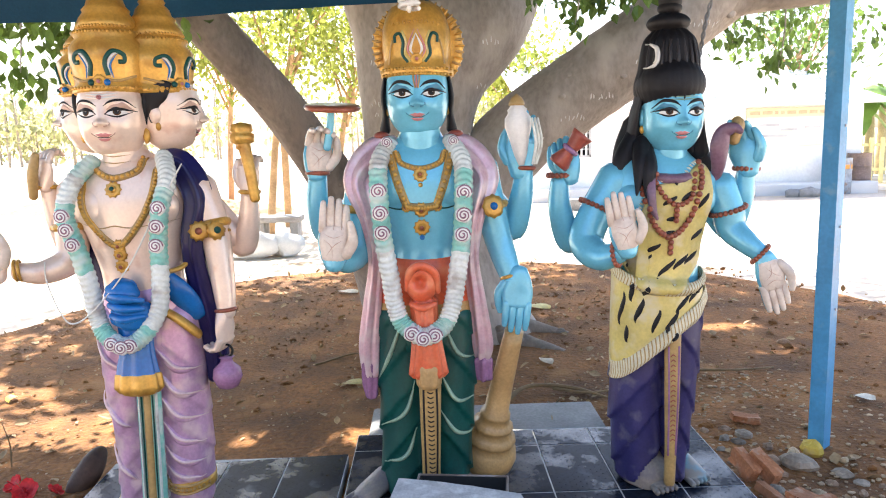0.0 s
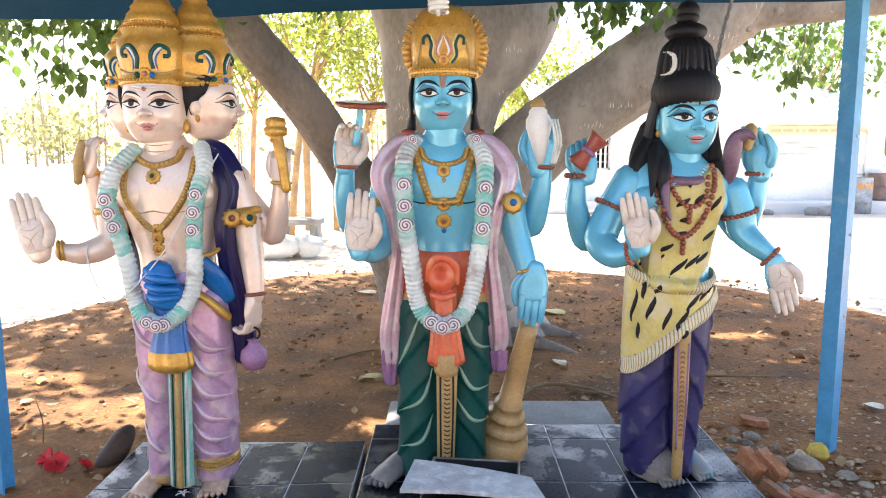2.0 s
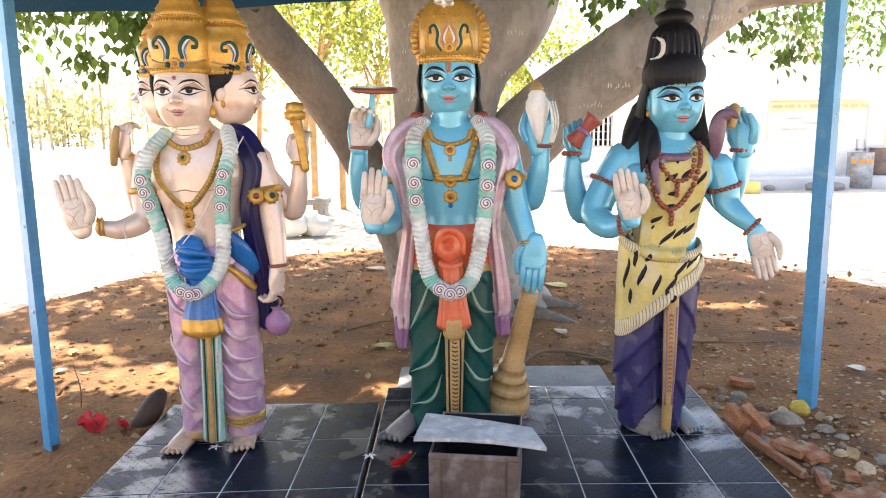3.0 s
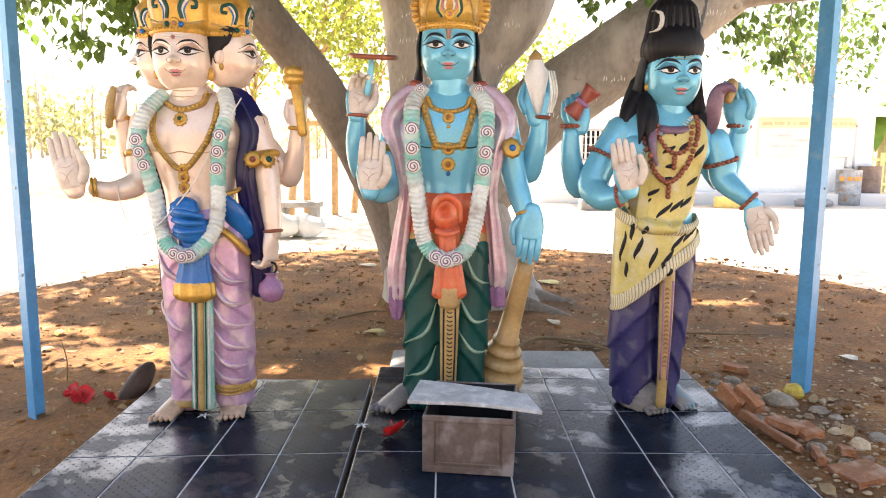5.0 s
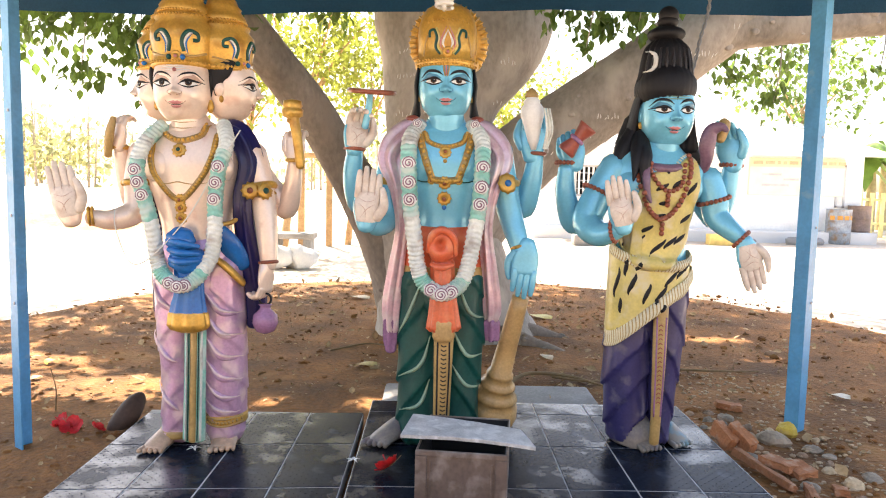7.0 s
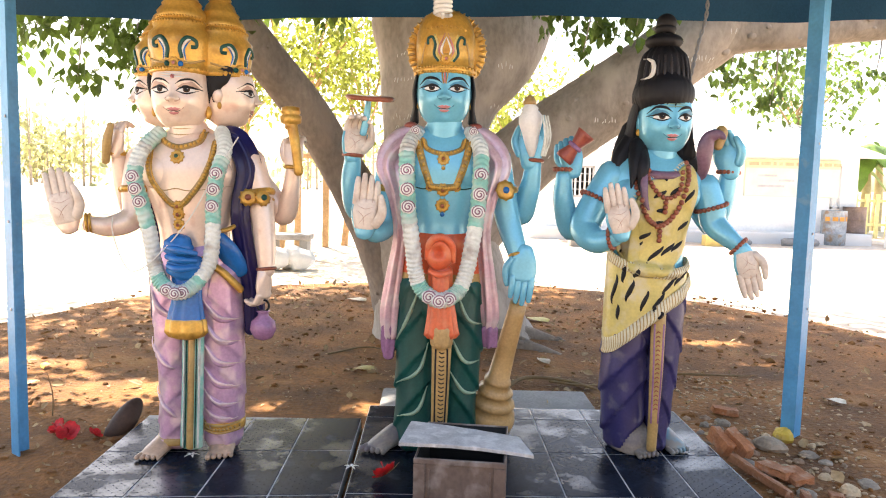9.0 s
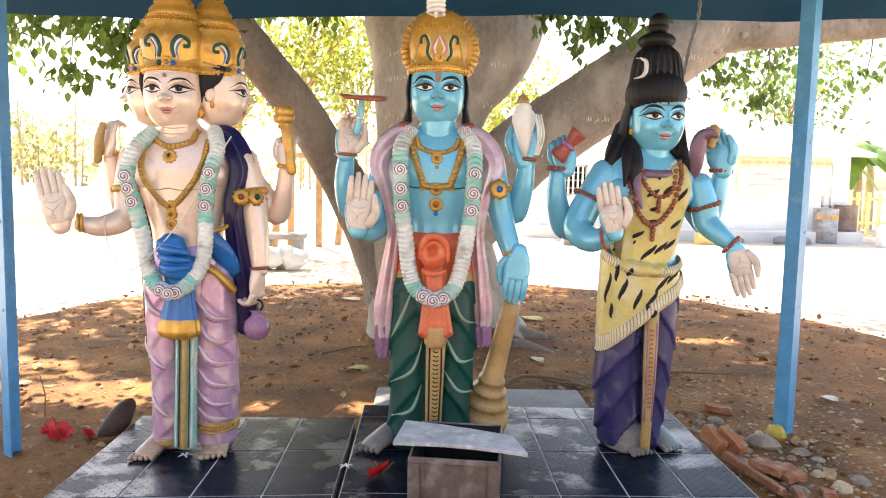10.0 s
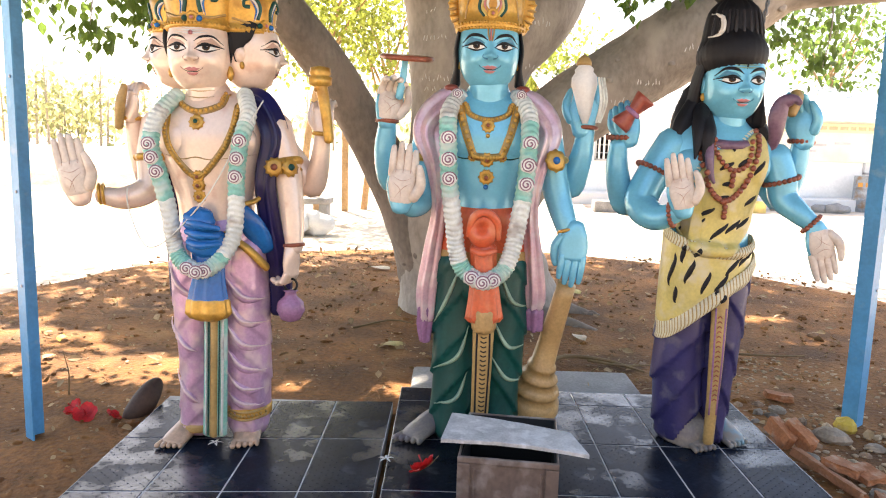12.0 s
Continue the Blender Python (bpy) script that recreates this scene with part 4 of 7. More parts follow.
def make_head(skin, shade, nose=1.0, gaze=0.0):
    """A face that looks along -y, its eyes at height 0, its chin at -0.15."""
    g = Geo()

    def bump(p, x, z, sx, sz, k):
        return k * math.exp(-((p.x - x) / sx) ** 2 - ((p.z - z) / sz) ** 2)

    def shape(p):
        q = p.copy()
        if q.z < 0:
            q.y *= 1 - 0.10 * (q.z / 0.155) ** 2
        if q.y < 0:
            d = bump(q, 0, -0.014, 0.011, 0.030, 0.017 * nose) + bump(q, 0, -0.036, 0.016, 0.012, 0.026 * nose) + bump(q, 0.016, -0.040, 0.009, 0.008, 0.009) + bump(q, -0.016, -0.040, 0.009, 0.008, 0.009)
            d += bump(q, 0, -0.080, 0.030, 0.010, 0.007) + bump(q, 0, -0.092, 0.022, 0.007, 0.006) - bump(q, 0, -0.0855, 0.030, 0.0035, 0.006)
            d += bump(q, 0, -0.128, 0.026, 0.018, 0.013) - bump(q, 0.0505, 0.0, 0.030, 0.016, 0.010) - bump(q, -0.0505, 0.0, 0.030, 0.016, 0.010)
            d += bump(q, 0.0505, -0.002, 0.022, 0.010, 0.007) + bump(q, -0.0505, -0.002, 0.022, 0.010, 0.007)
            d += bump(q, 0.055, 0.034, 0.035, 0.008, 0.004) + bump(q, -0.055, 0.034, 0.035, 0.008, 0.004)
            d += bump(q, 0.058, -0.055, 0.030, 0.030, 0.009) + bump(q, -0.058, -0.055, 0.030, 0.030, 0.009)
            q.y -= d
        return q
    rows = []
    n, k = 120, 100
    for i in range(k + 1):
        b = max(min(math.pi * (i / k - 0.5), 1.54), -1.54)
        row = []
        for j in range(n):
            a = 2 * math.pi * j / n
            full = (1 - abs(math.sin(b)) ** 2.4) ** (1 / 2.4)
            cx, cy, e = full * math.cos(a), (0.5 * full + 0.5 * math.cos(b)) * math.sin(a), 0.86
            p = Vector((math.copysign(abs(cx) ** e, cx) * 0.112, cy * 0.122, math.sin(b) * 0.153))
            row.append(shape(p))
        rows.append(row)
    g.grid(rows, skin)
    bv = g.tree()
    for s in (-1, 1):
        c = s * 0.0505
        # painted lid shade, eye, lids and arched brow
        cord(g, bv, [(c - s * 0.030, 0.012), (c - s * 0.008, 0.022), (c + s * 0.016, 0.022), (c + s * 0.044, 0.006)], 0.0145, shade, lift=-0.03, taper=True, flat=0.20, n=10)
        bv1 = g.tree()
        patch(g, bv1, almond(c, -0.001, 0.0345, 0.0150), WHITE, 0.0015)
        bv2 = g.tree()
        patch(g, bv2, oval(c + gaze, 0.0012, 0.0142, 0.0132), IRIS, 0.0014)
        bv3 = g.tree()
        patch(g, bv3, oval(c + gaze, 0.0012, 0.0095, 0.0095), BLACK, 0.0010)
        patch(g, bv3, oval(c + gaze + 0.0035, 0.0055, 0.0020, 0.0020, 8), WHITE, 0.0022)
        cord(g, bv2, [(c - s * 0.037, -0.006), (c - s * 0.018, 0.0090), (c, 0.0122), (c + s * 0.02, 0.0095), (c + s * 0.050, 0.003)], 0.0066, BLACK, lift=0.1, taper=True, flat=0.6)
        cord(g, bv2, [(c - s * 0.036, -0.006), (c, -0.0140), (c + s * 0.040, 0.000)], 0.0038, BLACK, lift=0.1, taper=True, flat=0.6)
        cord(g, bv1, [(c - s * 0.039, 0.022), (c - s * 0.020, 0.036), (c + s * 0.006, 0.042), (c + s * 0.026, 0.038), (c + s * 0.048, 0.016)], 0.0070 if shade == LID_BLUE else 0.0048, BLACK, lift=0.1, taper=True, flat=0.6)
        # ear
        g.ball((s * 0.108, 0.02, -0.015), (0.014, 0.024, 0.036), skin, 12, 8)
        g.ball((s * 0.110, 0.012, -0.060), (0.010, 0.010, 0.016), GOLD, 10, 6)
        cord(g, bv, [(s * 0.010, -0.047), (s * 0.016, -0.046), (s * 0.021, -0.044)], 0.0034, shade, lift=0.0)
    patch(g, bv, [(x * 0.033, -0.0775 + z * 0.009) for x, z in ((-1, 0.35), (-0.6, 0.55), (-0.25, 1.0), (0, 0.6), (0.25, 1.0), (0.6, 0.55), (1, 0.35), (0.5, -0.75), (0, -0.8), (-0.5, -0.75))], LIP, 0.0016)
    patch(g, bv, [(x * 0.027, -0.0930 + z * 0.008) for x, z in ((-1, 0.7), (0, 0.55), (1, 0.7), (0.6, -0.5), (0, -0.9), (-0.6, -0.5))], LIP, 0.0016)
    cord(g, bv, [(-0.033, -0.076), (-0.016, -0.0845), (0, -0.084), (0.016, -0.0845), (0.033, -0.076)], 0.0022, BLACK, taper=True)
    for s in (-1, 1):
        cord(g, bv, [(s * 0.030, -0.077), (s * 0.036, -0.073), (s * 0.040, -0.067)], 0.0022, shade, taper=True)
        cord(g, bv, [(s * 0.024, -0.030), (s * 0.027, -0.038), (s * 0.022, -0.046)], 0.0022, shade, lift=0.0, taper=True)
    return g, bv


def make_hand(skin, palm=None, curl=0.0, spread=0.0):
    """A hand with its fingers up along z and its palm towards -y; about 0.2 long. curl bends the fingers forward."""
    g = Geo()
    g.loft([(0, 0, -0.095), (0, 0, -0.06), (0, -0.002, -0.02), (0, 0, 0.02)], [(0.030, 0.025), (0.044, 0.024), (0.051, 0.020), (0.046, 0.015)], skin, n=18)
    if palm:
        g.loft([(0, -0.008, -0.07), (0, -0.012, -0.02), (0, -0.006, 0.025)], [(0.036, 0.018), (0.044, 0.014), (0.040, 0.010)], palm, n=16)
    for i, (x, length) in enumerate(((-0.036, 0.088), (-0.0125, 0.102), (0.0115, 0.096), (0.034, 0.078))):
        c = radians(curl)
        p0 = Vector((x, 0, 0.012))
        a1, a2, a3 = 0.4 * c, 1.0 * c, 1.6 * c
        d = x * spread
        p1 = p0 + Vector((d, -math.sin(a1), math.cos(a1))) * length * 0.4
        p2 = p1 + Vector((d, -math.sin(a2), math.cos(a2))) * length * 0.33
        p3 = p2 + Vector((0, -math.sin(a3), math.cos(a3))) * length * 0.27
        g.loft([p0, p1, p2, p3], [0.0135, 0.0128, 0.0115, 0.0085], palm or skin, n=10, rings=13)
        if palm:
            g.loft([p0 + Vector((0, 0.006, 0)), p1 + Vector((0, 0.006, 0)), p2 + Vector((0, 0.006, 0)), p3 + Vector((0, 0.003, 0))], [0.0132, 0.0125, 0.0112, 0.008], skin, n=10, rings=10)
    g.loft([(0.036, -0.008, -0.055), (0.058, -0.018, -0.018), (0.056, -0.022, 0.022), (0.050, -0.022, 0.045)], [0.019, 0.017, 0.013, 0.009], palm or skin, n=10)
    if palm:
        bv = g.tree()
        for pts in ([(-0.03, -0.01), (-0.005, -0.03), (0.0, -0.065)], [(0.028, -0.01), (0.003, -0.028), (-0.02, -0.06)], [(-0.032, 0.008), (0, -0.004), (0.03, 0.006)]):
            cord(g, bv, pts, 0.0011, LID_PINK, taper=True)
        for x in (-0.024, 0.0, 0.023):
            cord(g, bv, [(x, 0.02), (x, 0.055), (x, 0.085)], 0.0011, LID_PINK)
    return g


def put(g, hand, at, turn=(0, 0, 0), s=1.0, mirror=False):
    g.join(hand, Matrix.Translation(at) @ pose(0, 0, 0, *turn) @ Matrix.Diagonal((-s if mirror else s, s, s, 1)))


def bracelet(g, at, axis, r, material, tube=0.010, beads=0):
    z = Vector(axis).normalized()
    x = z.orthogonal().normalized()
    y = z.cross(x)
    at = Vector(at)
    k = beads or 24
    ring = [at + (x * math.cos(2 * math.pi * i / k) + y * math.sin(2 * math.pi * i / k)) * r for i in range(k + 1)]
    if beads:
        for p in ring[:-1]:
            g.ball(p, tube, material, 8, 5)
    else:
        g.loft(ring, [tube] * len(ring), material, n=8, rings=len(ring), ends=False)


def medallion(g, bv, x, z, r, rim, stone, start=-3.0):
    hit, nor, _, _ = bv.ray_cast(Vector((x, start, z)), Vector((0, 1, 0)))
    if not hit:
        return
    nor = -nor if nor.y > 0 else nor
    q = nor.to_track_quat("Z", "Y").to_matrix()
    g.revolve([(r, -0.004), (r, 0.004), (r * 0.85, 0.009), (r * 0.6, 0.007), (0.001, 0.008)], rim, hit, 20, q, wave=lambda a, h: 1 + 0.10 * math.cos(a * 10))
    g.revolve([(r * 0.50, 0.004), (r * 0.48, 0.011), (r * 0.25, 0.015), (0.001, 0.016)], rim, hit, 16, q)
    g.revolve([(r * 0.33, 0.010), (r * 0.28, 0.017), (0.001, 0.019)], stone, hit, 12, q)


def rose(g, at, r, petal=WHITE, rim=MAUVE):
    """A modelled rose that faces -y."""
    at = Vector(at)
    m = pose(0, 0, 0, 90, 0, 0).to_3x3()
    g.revolve([(r * 0.7, -r * 0.5), (r, 0), (r * 0.9, r * 0.35), (r * 0.5, r * 0.45), (0.001, r * 0.4)], petal, at, 14, m, wave=lambda a, h: 1 + 0.06 * math.cos(a * 5))
    pts = []
    for i in range(30):
        a, q = i * 0.48, r * (0.92 - 0.78 * i / 30)
        pts.append(at + Vector((q * math.cos(a), -r * (0.30 + 0.18 * i / 30), q * math.sin(a))))
    g.loft(pts, [r * 0.10] * 30, rim, n=6, rings=30)


def garland(g, path, r, bands, rows_of_roses):
    """A thick modelled garland; bands: (from, to, material) along it; petals show as ridges."""
    P = spline([Vector(p) for p in path], 160)
    for a, b, material in bands:
        i0, i1 = int(a * 159), int(b * 159)
        seg = P[i0:i1 + 1]
        k = len(seg)
        g.loft(seg, [r] * k, material, n=20, rings=k * 5, fold=lambda u, q, k=k: 1 + 0.055 * math.sin(u * k * 3.1 + 1.5 * math.cos(q * 2)) + 0.03 * math.cos(q * 5 + u * k))
    for u in rows_of_roses:
        c = P[int(u * 159)]
        rose(g, c + Vector((0, -r * 0.70, 0)), r * 0.92)


def necklace(g, bv, pts, r, edge=True):
    cord(g, bv, pts, r * 0.85, GOLD2, flat=0.55)
    if edge:
        cord(g, bv, pts, r * 0.52, GOLD, lift=1.35, beads=r * 0.95)
        for d in (-1, 1):
            cord(g, bv, [(p[0] + d * r * 0.75, p[1] + (r * 0.3 if d * p[0] > 0 else -r * 0.3)) for p in pts], r * 0.26, GOLD, lift=0.6)


def legs(g, cloth, left, right, folds, z0, z1, depth=0.115, groove=0.075):
    """The wrapped lower garment: two draped legs and a hip, with hanging folds. left, right: (x, radius) at hip, knee and hem."""
    for k, (xs, rs) in enumerate((left, right)):
        s = -1 if k == 0 else 1

        def fold(u, a, s=s):
            sweep = u * folds + s * 0.75 * math.cos(a) * 0.9 + 0.25 * math.sin(a)
            q = sweep - math.floor(sweep)
            return 1 + groove * (q ** 1.8 - 0.4) * (0.35 + 0.65 * u) + 0.02 * math.sin(a * 6 + u * 8)
        h = [z0 + (z1 - z0) * q for q in (1.0, 0.66, 0.33, 0.0)]
        g.loft([(xs[i], 0.02, h[i]) for i in range(4)], [(rs[i], depth * (1 if i < 2 else 0.92)) for i in range(4)], cloth, n=64, rings=90, fold=fold)


def foot(g, x, y, turn, material, s=1.0, z=0.012):
    f = Geo()
    f.loft([(0, 0.09, 0.035), (0, 0.02, 0.045), (0, -0.07, 0.030), (0, -0.12, 0.018)], [(0.040, 0.035), (0.046, 0.044), (0.054, 0.028), (0.050, 0.016)], material, n=16, ref=(0, 0, 1))
    for i in range(5):
        q = -0.042 + i * 0.021
        f.loft([(q, -0.10, 0.018), (q * 1.08, -0.150 + 0.006 * i, 0.014)], [0.0125 - 0.0009 * i, 0.0115 - 0.0008 * i], material, n=8, rings=4)
        f.ball((q * 1.08, -0.150 + 0.006 * i, 0.014), (0.0118 - 0.0008 * i, 0.013, 0.0115), material, 10, 6)
    g.join(f, Matrix.Translation((x, y, z)) @ pose(0, 0, 0, 0, 0, turn) @ Matrix.Diagonal((s, s, s, 1)))


EYE_AT = Vector((-0.095, -0.328, 1.381))


def statue(name, g, x0, y_plane, label):
    """Sets a statue that was drawn on the plane y = 2.9 at its true distance, on the plinth."""
    s = (y_plane - EYE_AT.y) / (2.9 - EYE_AT.y)
    base = EYE_AT + (Vector((x0, 2.9, TOP)) - EYE_AT) * s
    lift = TOP + 0.004
    g.v = [Vector((p.x * s, p.y * s, base.z + p.z * s - lift)) for p in g.v]
    g.v = [Vector((p.x, p.y, max(p.z, 0.0))) for p in g.v]
    return g.object(name, at=(base.x, base.y, lift), sharp=None, label=label, category="statue", group="painted deity statues")


def crown_tier(g, c, prof, material=GOLD, n=48, wave=None):
    g.revolve(prof, material, c, n, None, wave)


def paisley(g, bv, x, z, s, mirror, a=TEAL, b=BLUE2):
    k = -1 if mirror else 1
    pts = [(x - k * 0.018 * s, z - 0.03 * s), (x - k * 0.022 * s, z), (x - k * 0.006 * s, z + 0.026 * s), (x + k * 0.016 * s, z + 0.02 * s), (x + k * 0.018 * s, z + 0.004 * s), (x + k * 0.006 * s, z + 0.002 * s)]
    cord(g, bv, pts, 0.0055 * s, a, taper=False, flat=0.6)
    pts = [(q[0] + k * 0.007 * s, q[1] - 0.004 * s) for q in pts[:4]]
    cord(g, bv, pts, 0.0035 * s, WHITE, taper=True, flat=0.6)
    cord(g, bv, [(q[0] + k * 0.004 * s, q[1] - 0.002 * s) for q in pts[:3]], 0.003 * s, b, taper=True, flat=0.8)


# ---- statue with three faces ----
def three_faced():
    g = Geo()
    # lower garment
    legs(g, LILAC, ((-0.085, -0.085, -0.075, -0.080), (0.110, 0.100, 0.085, 0.088)), ((0.105, 0.115, 0.125, 0.125), (0.110, 0.105, 0.095, 0.088)), 5, 0.07, 0.83, groove=0.085)
    g.loft([(0.015, 0.02, 0.70), (0.01, 0.02, 0.86), (0.0, 0.02, 0.93)], [(0.195, 0.125), (0.185, 0.125), (0.17, 0.115)], LILAC, n=48)
    bv = g.tree()
    for q, (x0, x1, x2, za, zb, zc) in enumerate(((-0.185, -0.12, -0.04, 0.78, 0.67, 0.63), (-0.185, -0.12, -0.05, 0.54, 0.44, 0.40), (-0.17, -0.10, -0.05, 0.31, 0.22, 0.18), (0.05, 0.13, 0.225, 0.74, 0.64, 0.62), (0.05, 0.13, 0.225, 0.65, 0.54, 0.52), (0.05, 0.13, 0.225, 0.54, 0.44, 0.42), (0.05, 0.13, 0.22, 0.43, 0.34, 0.32), (0.05, 0.13, 0.22, 0.33, 0.25, 0.24), (0.05, 0.13, 0.21, 0.24, 0.18, 0.175))):
        cord(g, bv, [(x0, za), (x1, zb), (x2, zc)], 0.018, LILAC, lift=-0.25, n=10, taper=True)
        cord(g, bv, [(x0 + 0.01, za - 0.006), (x1, zb + 0.008), (x2 - 0.01, zc + 0.008)], 0.007, CREAM2, lift=1.2, n=8, taper=True)
    # hem bands
    g.loft([(0.128, 0.016, 0.118), (0.128, 0.016, 0.160)], [(0.093, 0.108), (0.094, 0.109)], GOLD, n=40, rings=4, ends=False)
    bv = g.tree()
    for z in (0.124, 0.156):
        cord(g, bv, [(0.045, z + 0.004), (0.13, z - 0.006), (0.212, z + 0.004)], 0.005, GOLD2)
    cord(g, bv, [(0.05, 0.142), (0.13, 0.134), (0.21, 0.142)], 0.007, GOLD2, beads=0.017)
    g.loft([(-0.08, 0.014, 0.055), (-0.08, 0.014, 0.085)], [(0.088, 0.106), (0.086, 0.106)], GOLD2, n=40, rings=4, ends=False)
    foot(g, -0.125, -0.02, -14, FOOT_PALE, 1.0), foot(g, 0.13, 0.02, 6, FOOT_PALE, 1.05)
    # central striped panel and blue sash
    for x, w, m, d in ((0.03, 0.048, MINT, 0.0), (0.028, 0.019, GOLD2, 0.008), (-0.002, 0.005, PETAL, 0.006), (0.062, 0.005, PETAL, 0.006), (0.008, 0.003, TEAL, 0.007), (0.050, 0.003, TEAL, 0.007)):
        g.loft([(x, -0.105 - d, 0.62), (x - 0.002, -0.115 - d, 0.35), (x - 0.008, -0.12 - d, 0.07)], [(w, 0.020), (w, 0.022), (w * 1.05, 0.022)], m, n=16, rings=24)
    for s in (1,):
        g.loft([(0.02 + s * 0.10, -0.09, 1.0), (0.02 + s * 0.15, -0.07, 0.93), (0.02 + s * 0.19, -0.01, 0.84)], [(0.035, 0.022), (0.048, 0.024), (0.04, 0.035)], BLUE2, n=20, ref=(0, -1, 0))
        g.loft([(0.02 + s * 0.05, -0.122, 0.90), (0.02 + s * 0.13, -0.108, 0.85), (0.02 + s * 0.20, -0.045, 0.76)], [(0.014, 0.020), (0.016, 0.026), (0.014, 0.026)], GOLD, n=14, fold=lambda u, a: 1 + 0.05 * math.sin(u * 70))
        g.loft([(0.02 + s * 0.12, -0.105, 1.02), (0.02 + s * 0.16, -0.07, 1.03), (0.02 + s * 0.19, -0.02, 1.06)], [0.009, 0.010, 0.009], GOLD, n=10)
    # torso
    g.loft([(0.005, 0.02, 0.86), (0.0, 0.02, 1.0), (-0.005, 0.015, 1.13), (-0.01, 0.01, 1.26), (-0.015, 0.02, 1.36), (-0.025, 0.03, 1.42), (-0.03, 0.03, 1.46)],
           [(0.16, 0.115), (0.155, 0.108), (0.18, 0.118), (0.215, 0.125), (0.225, 0.11), (0.15, 0.09), (0.09, 0.08)], SKIN_PALE, n=48)
    g.ball((-0.105, -0.055, 1.265), (0.105, 0.050, 0.085), SKIN_PALE, 24, 16), g.ball((0.085, -0.055, 1.265), (0.105, 0.050, 0.085), SKIN_PALE, 24, 16)
    g.loft([(-0.03, 0.015, 1.38), (-0.033, 0.005, 1.45), (-0.035, 0.0, 1.52)], [0.085, 0.072, 0.075], SKIN_PALE, n=28)
    bv = g.tree()
    for z in (1.437, 1.462):
        cord(g, bv, [(-0.09, z), (-0.035, z - 0.006), (0.02, z)], 0.0022, GOLD2, taper=True)
    # arms
    hand_up = make_hand(SKIN_PALE, PALM)
    grip = make_hand(SKIN_PALE, None, 75)
    g.loft([(-0.23, 0.02, 1.33), (-0.255, 0.01, 1.2), (-0.255, -0.02, 1.075), (-0.33, -0.08, 1.03), (-0.41, -0.12, 1.04)], [0.068, 0.062, 0.056, 0.046, 0.034], SKIN_PALE, n=20)
    put(g, hand_up, (-0.500, -0.15, 1.135), (0, -12, 6), 1.25)
    for q in (0, 0.016):
        bracelet(g, (-0.415 + q, -0.122, 1.046), (1, 0.35, 0.1), 0.038, GOLD, 0.006)
    g.loft([(0.24, 0.02, 1.33), (0.285, 0.01, 1.2), (0.31, -0.01, 1.07), (0.325, -0.03, 0.95), (0.335, -0.05, 0.84)], [0.070, 0.060, 0.052, 0.045, 0.034], SKIN_PALE, n=20)
    put(g, grip, (0.325, -0.055, 0.755), (180, 0, 70), 1.05)
    bracelet(g, (0.334, -0.05, 0.855), (0.1, -0.1, -1), 0.037, BROWN, 0.008)
    bracelet(g, (0.28, 0.01, 1.18), (0.25, -0.1, -1), 0.062, GOLD, 0.019)
    bracelet(g, (0.289, 0.006, 1.145), (0.25, -0.1, -1), 0.060, GOLD, 0.009, 14)
    bracelet(g, (-0.25, 0.0, 1.19), (0.05, -0.1, -1), 0.062, GOLD, 0.015)
    for x, turn, stone_paint in ((0.262, 6, BROWN), (0.318, 48, TEAL)):
        m = pose(0, 0, 0, 82, 0, turn).to_3x3()
        at = Vector((x, -0.078 if turn < 20 else -0.058, 1.168))
        g.revolve([(0.034, -0.006), (0.038, 0.006), (0.026, 0.012), (0.001, 0.012)], GOLD, at, 20, m, wave=lambda a, h: 1 + 0.10 * math.cos(a * 10))
        g.revolve([(0.015, 0.008), (0.013, 0.017), (0.001, 0.019)], stone_paint, at, 14, m)
    g.loft([(-0.20, 0.09, 1.30), (-0.30, 0.12, 1.17), (-0.315, 0.10, 1.10), (-0.335, 0.06, 1.22), (-0.345, 0.04, 1.35)], [0.05, 0.052, 0.048, 0.042, 0.032], SKIN_PALE, n=18)
    put(g, grip, (-0.345, 0.02, 1.43), (0, 0, 150), 0.95)
    g.loft([(-0.385, 0.0, 1.31), (-0.368, -0.02, 1.40), (-0.350, -0.02, 1.47)], [0.017, 0.020, 0.014], GOLD2, n=12)
    bracelet(g, (-0.345, 0.04, 1.345), (0, 0, 1), 0.036, GOLD, 0.009)
    g.loft([(0.22, 0.09, 1.30), (0.34, 0.10, 1.14), (0.385, 0.09, 1.09), (0.42, 0.05, 1.19), (0.435, 0.03, 1.31)], [0.055, 0.054, 0.050, 0.042, 0.032], SKIN_PALE, n=18)
    put(g, grip, (0.435, 0.02, 1.385), (0, 0, 170), 0.95)
    bracelet(g, (0.435, 0.03, 1.305), (0.05, 0, 1), 0.036, GOLD, 0.009)
    g.loft([(0.47, -0.03, 1.28), (0.455, -0.03, 1.40), (0.435, -0.02, 1.50)], [0.020, 0.022, 0.026], GOLD, n=14)
    g.revolve([(0.016, -0.01), (0.026, 0.0), (0.022, 0.012), (0.042, 0.022), (0.044, 0.05), (0.034, 0.056), (0.040, 0.064), (0.036, 0.088), (0.012, 0.094), (0.002, 0.096)], GOLD, (0.432, -0.02, 1.475), 18, wave=lambda a, h: 1 + 0.10 * math.cos(a * 4))
    # small purple pot in the lowered hand
    g.revolve([(0.01, 0), (0.04, 0.012), (0.058, 0.05), (0.052, 0.085), (0.025, 0.11), (0.022, 0.125), (0.032, 0.132), (0.01, 0.134)], PLUM, (0.32, -0.05, 0.535), 24)
    bracelet(g, (0.32, -0.05, 0.69), (0, 1, 0), 0.026, BLACK, 0.005)
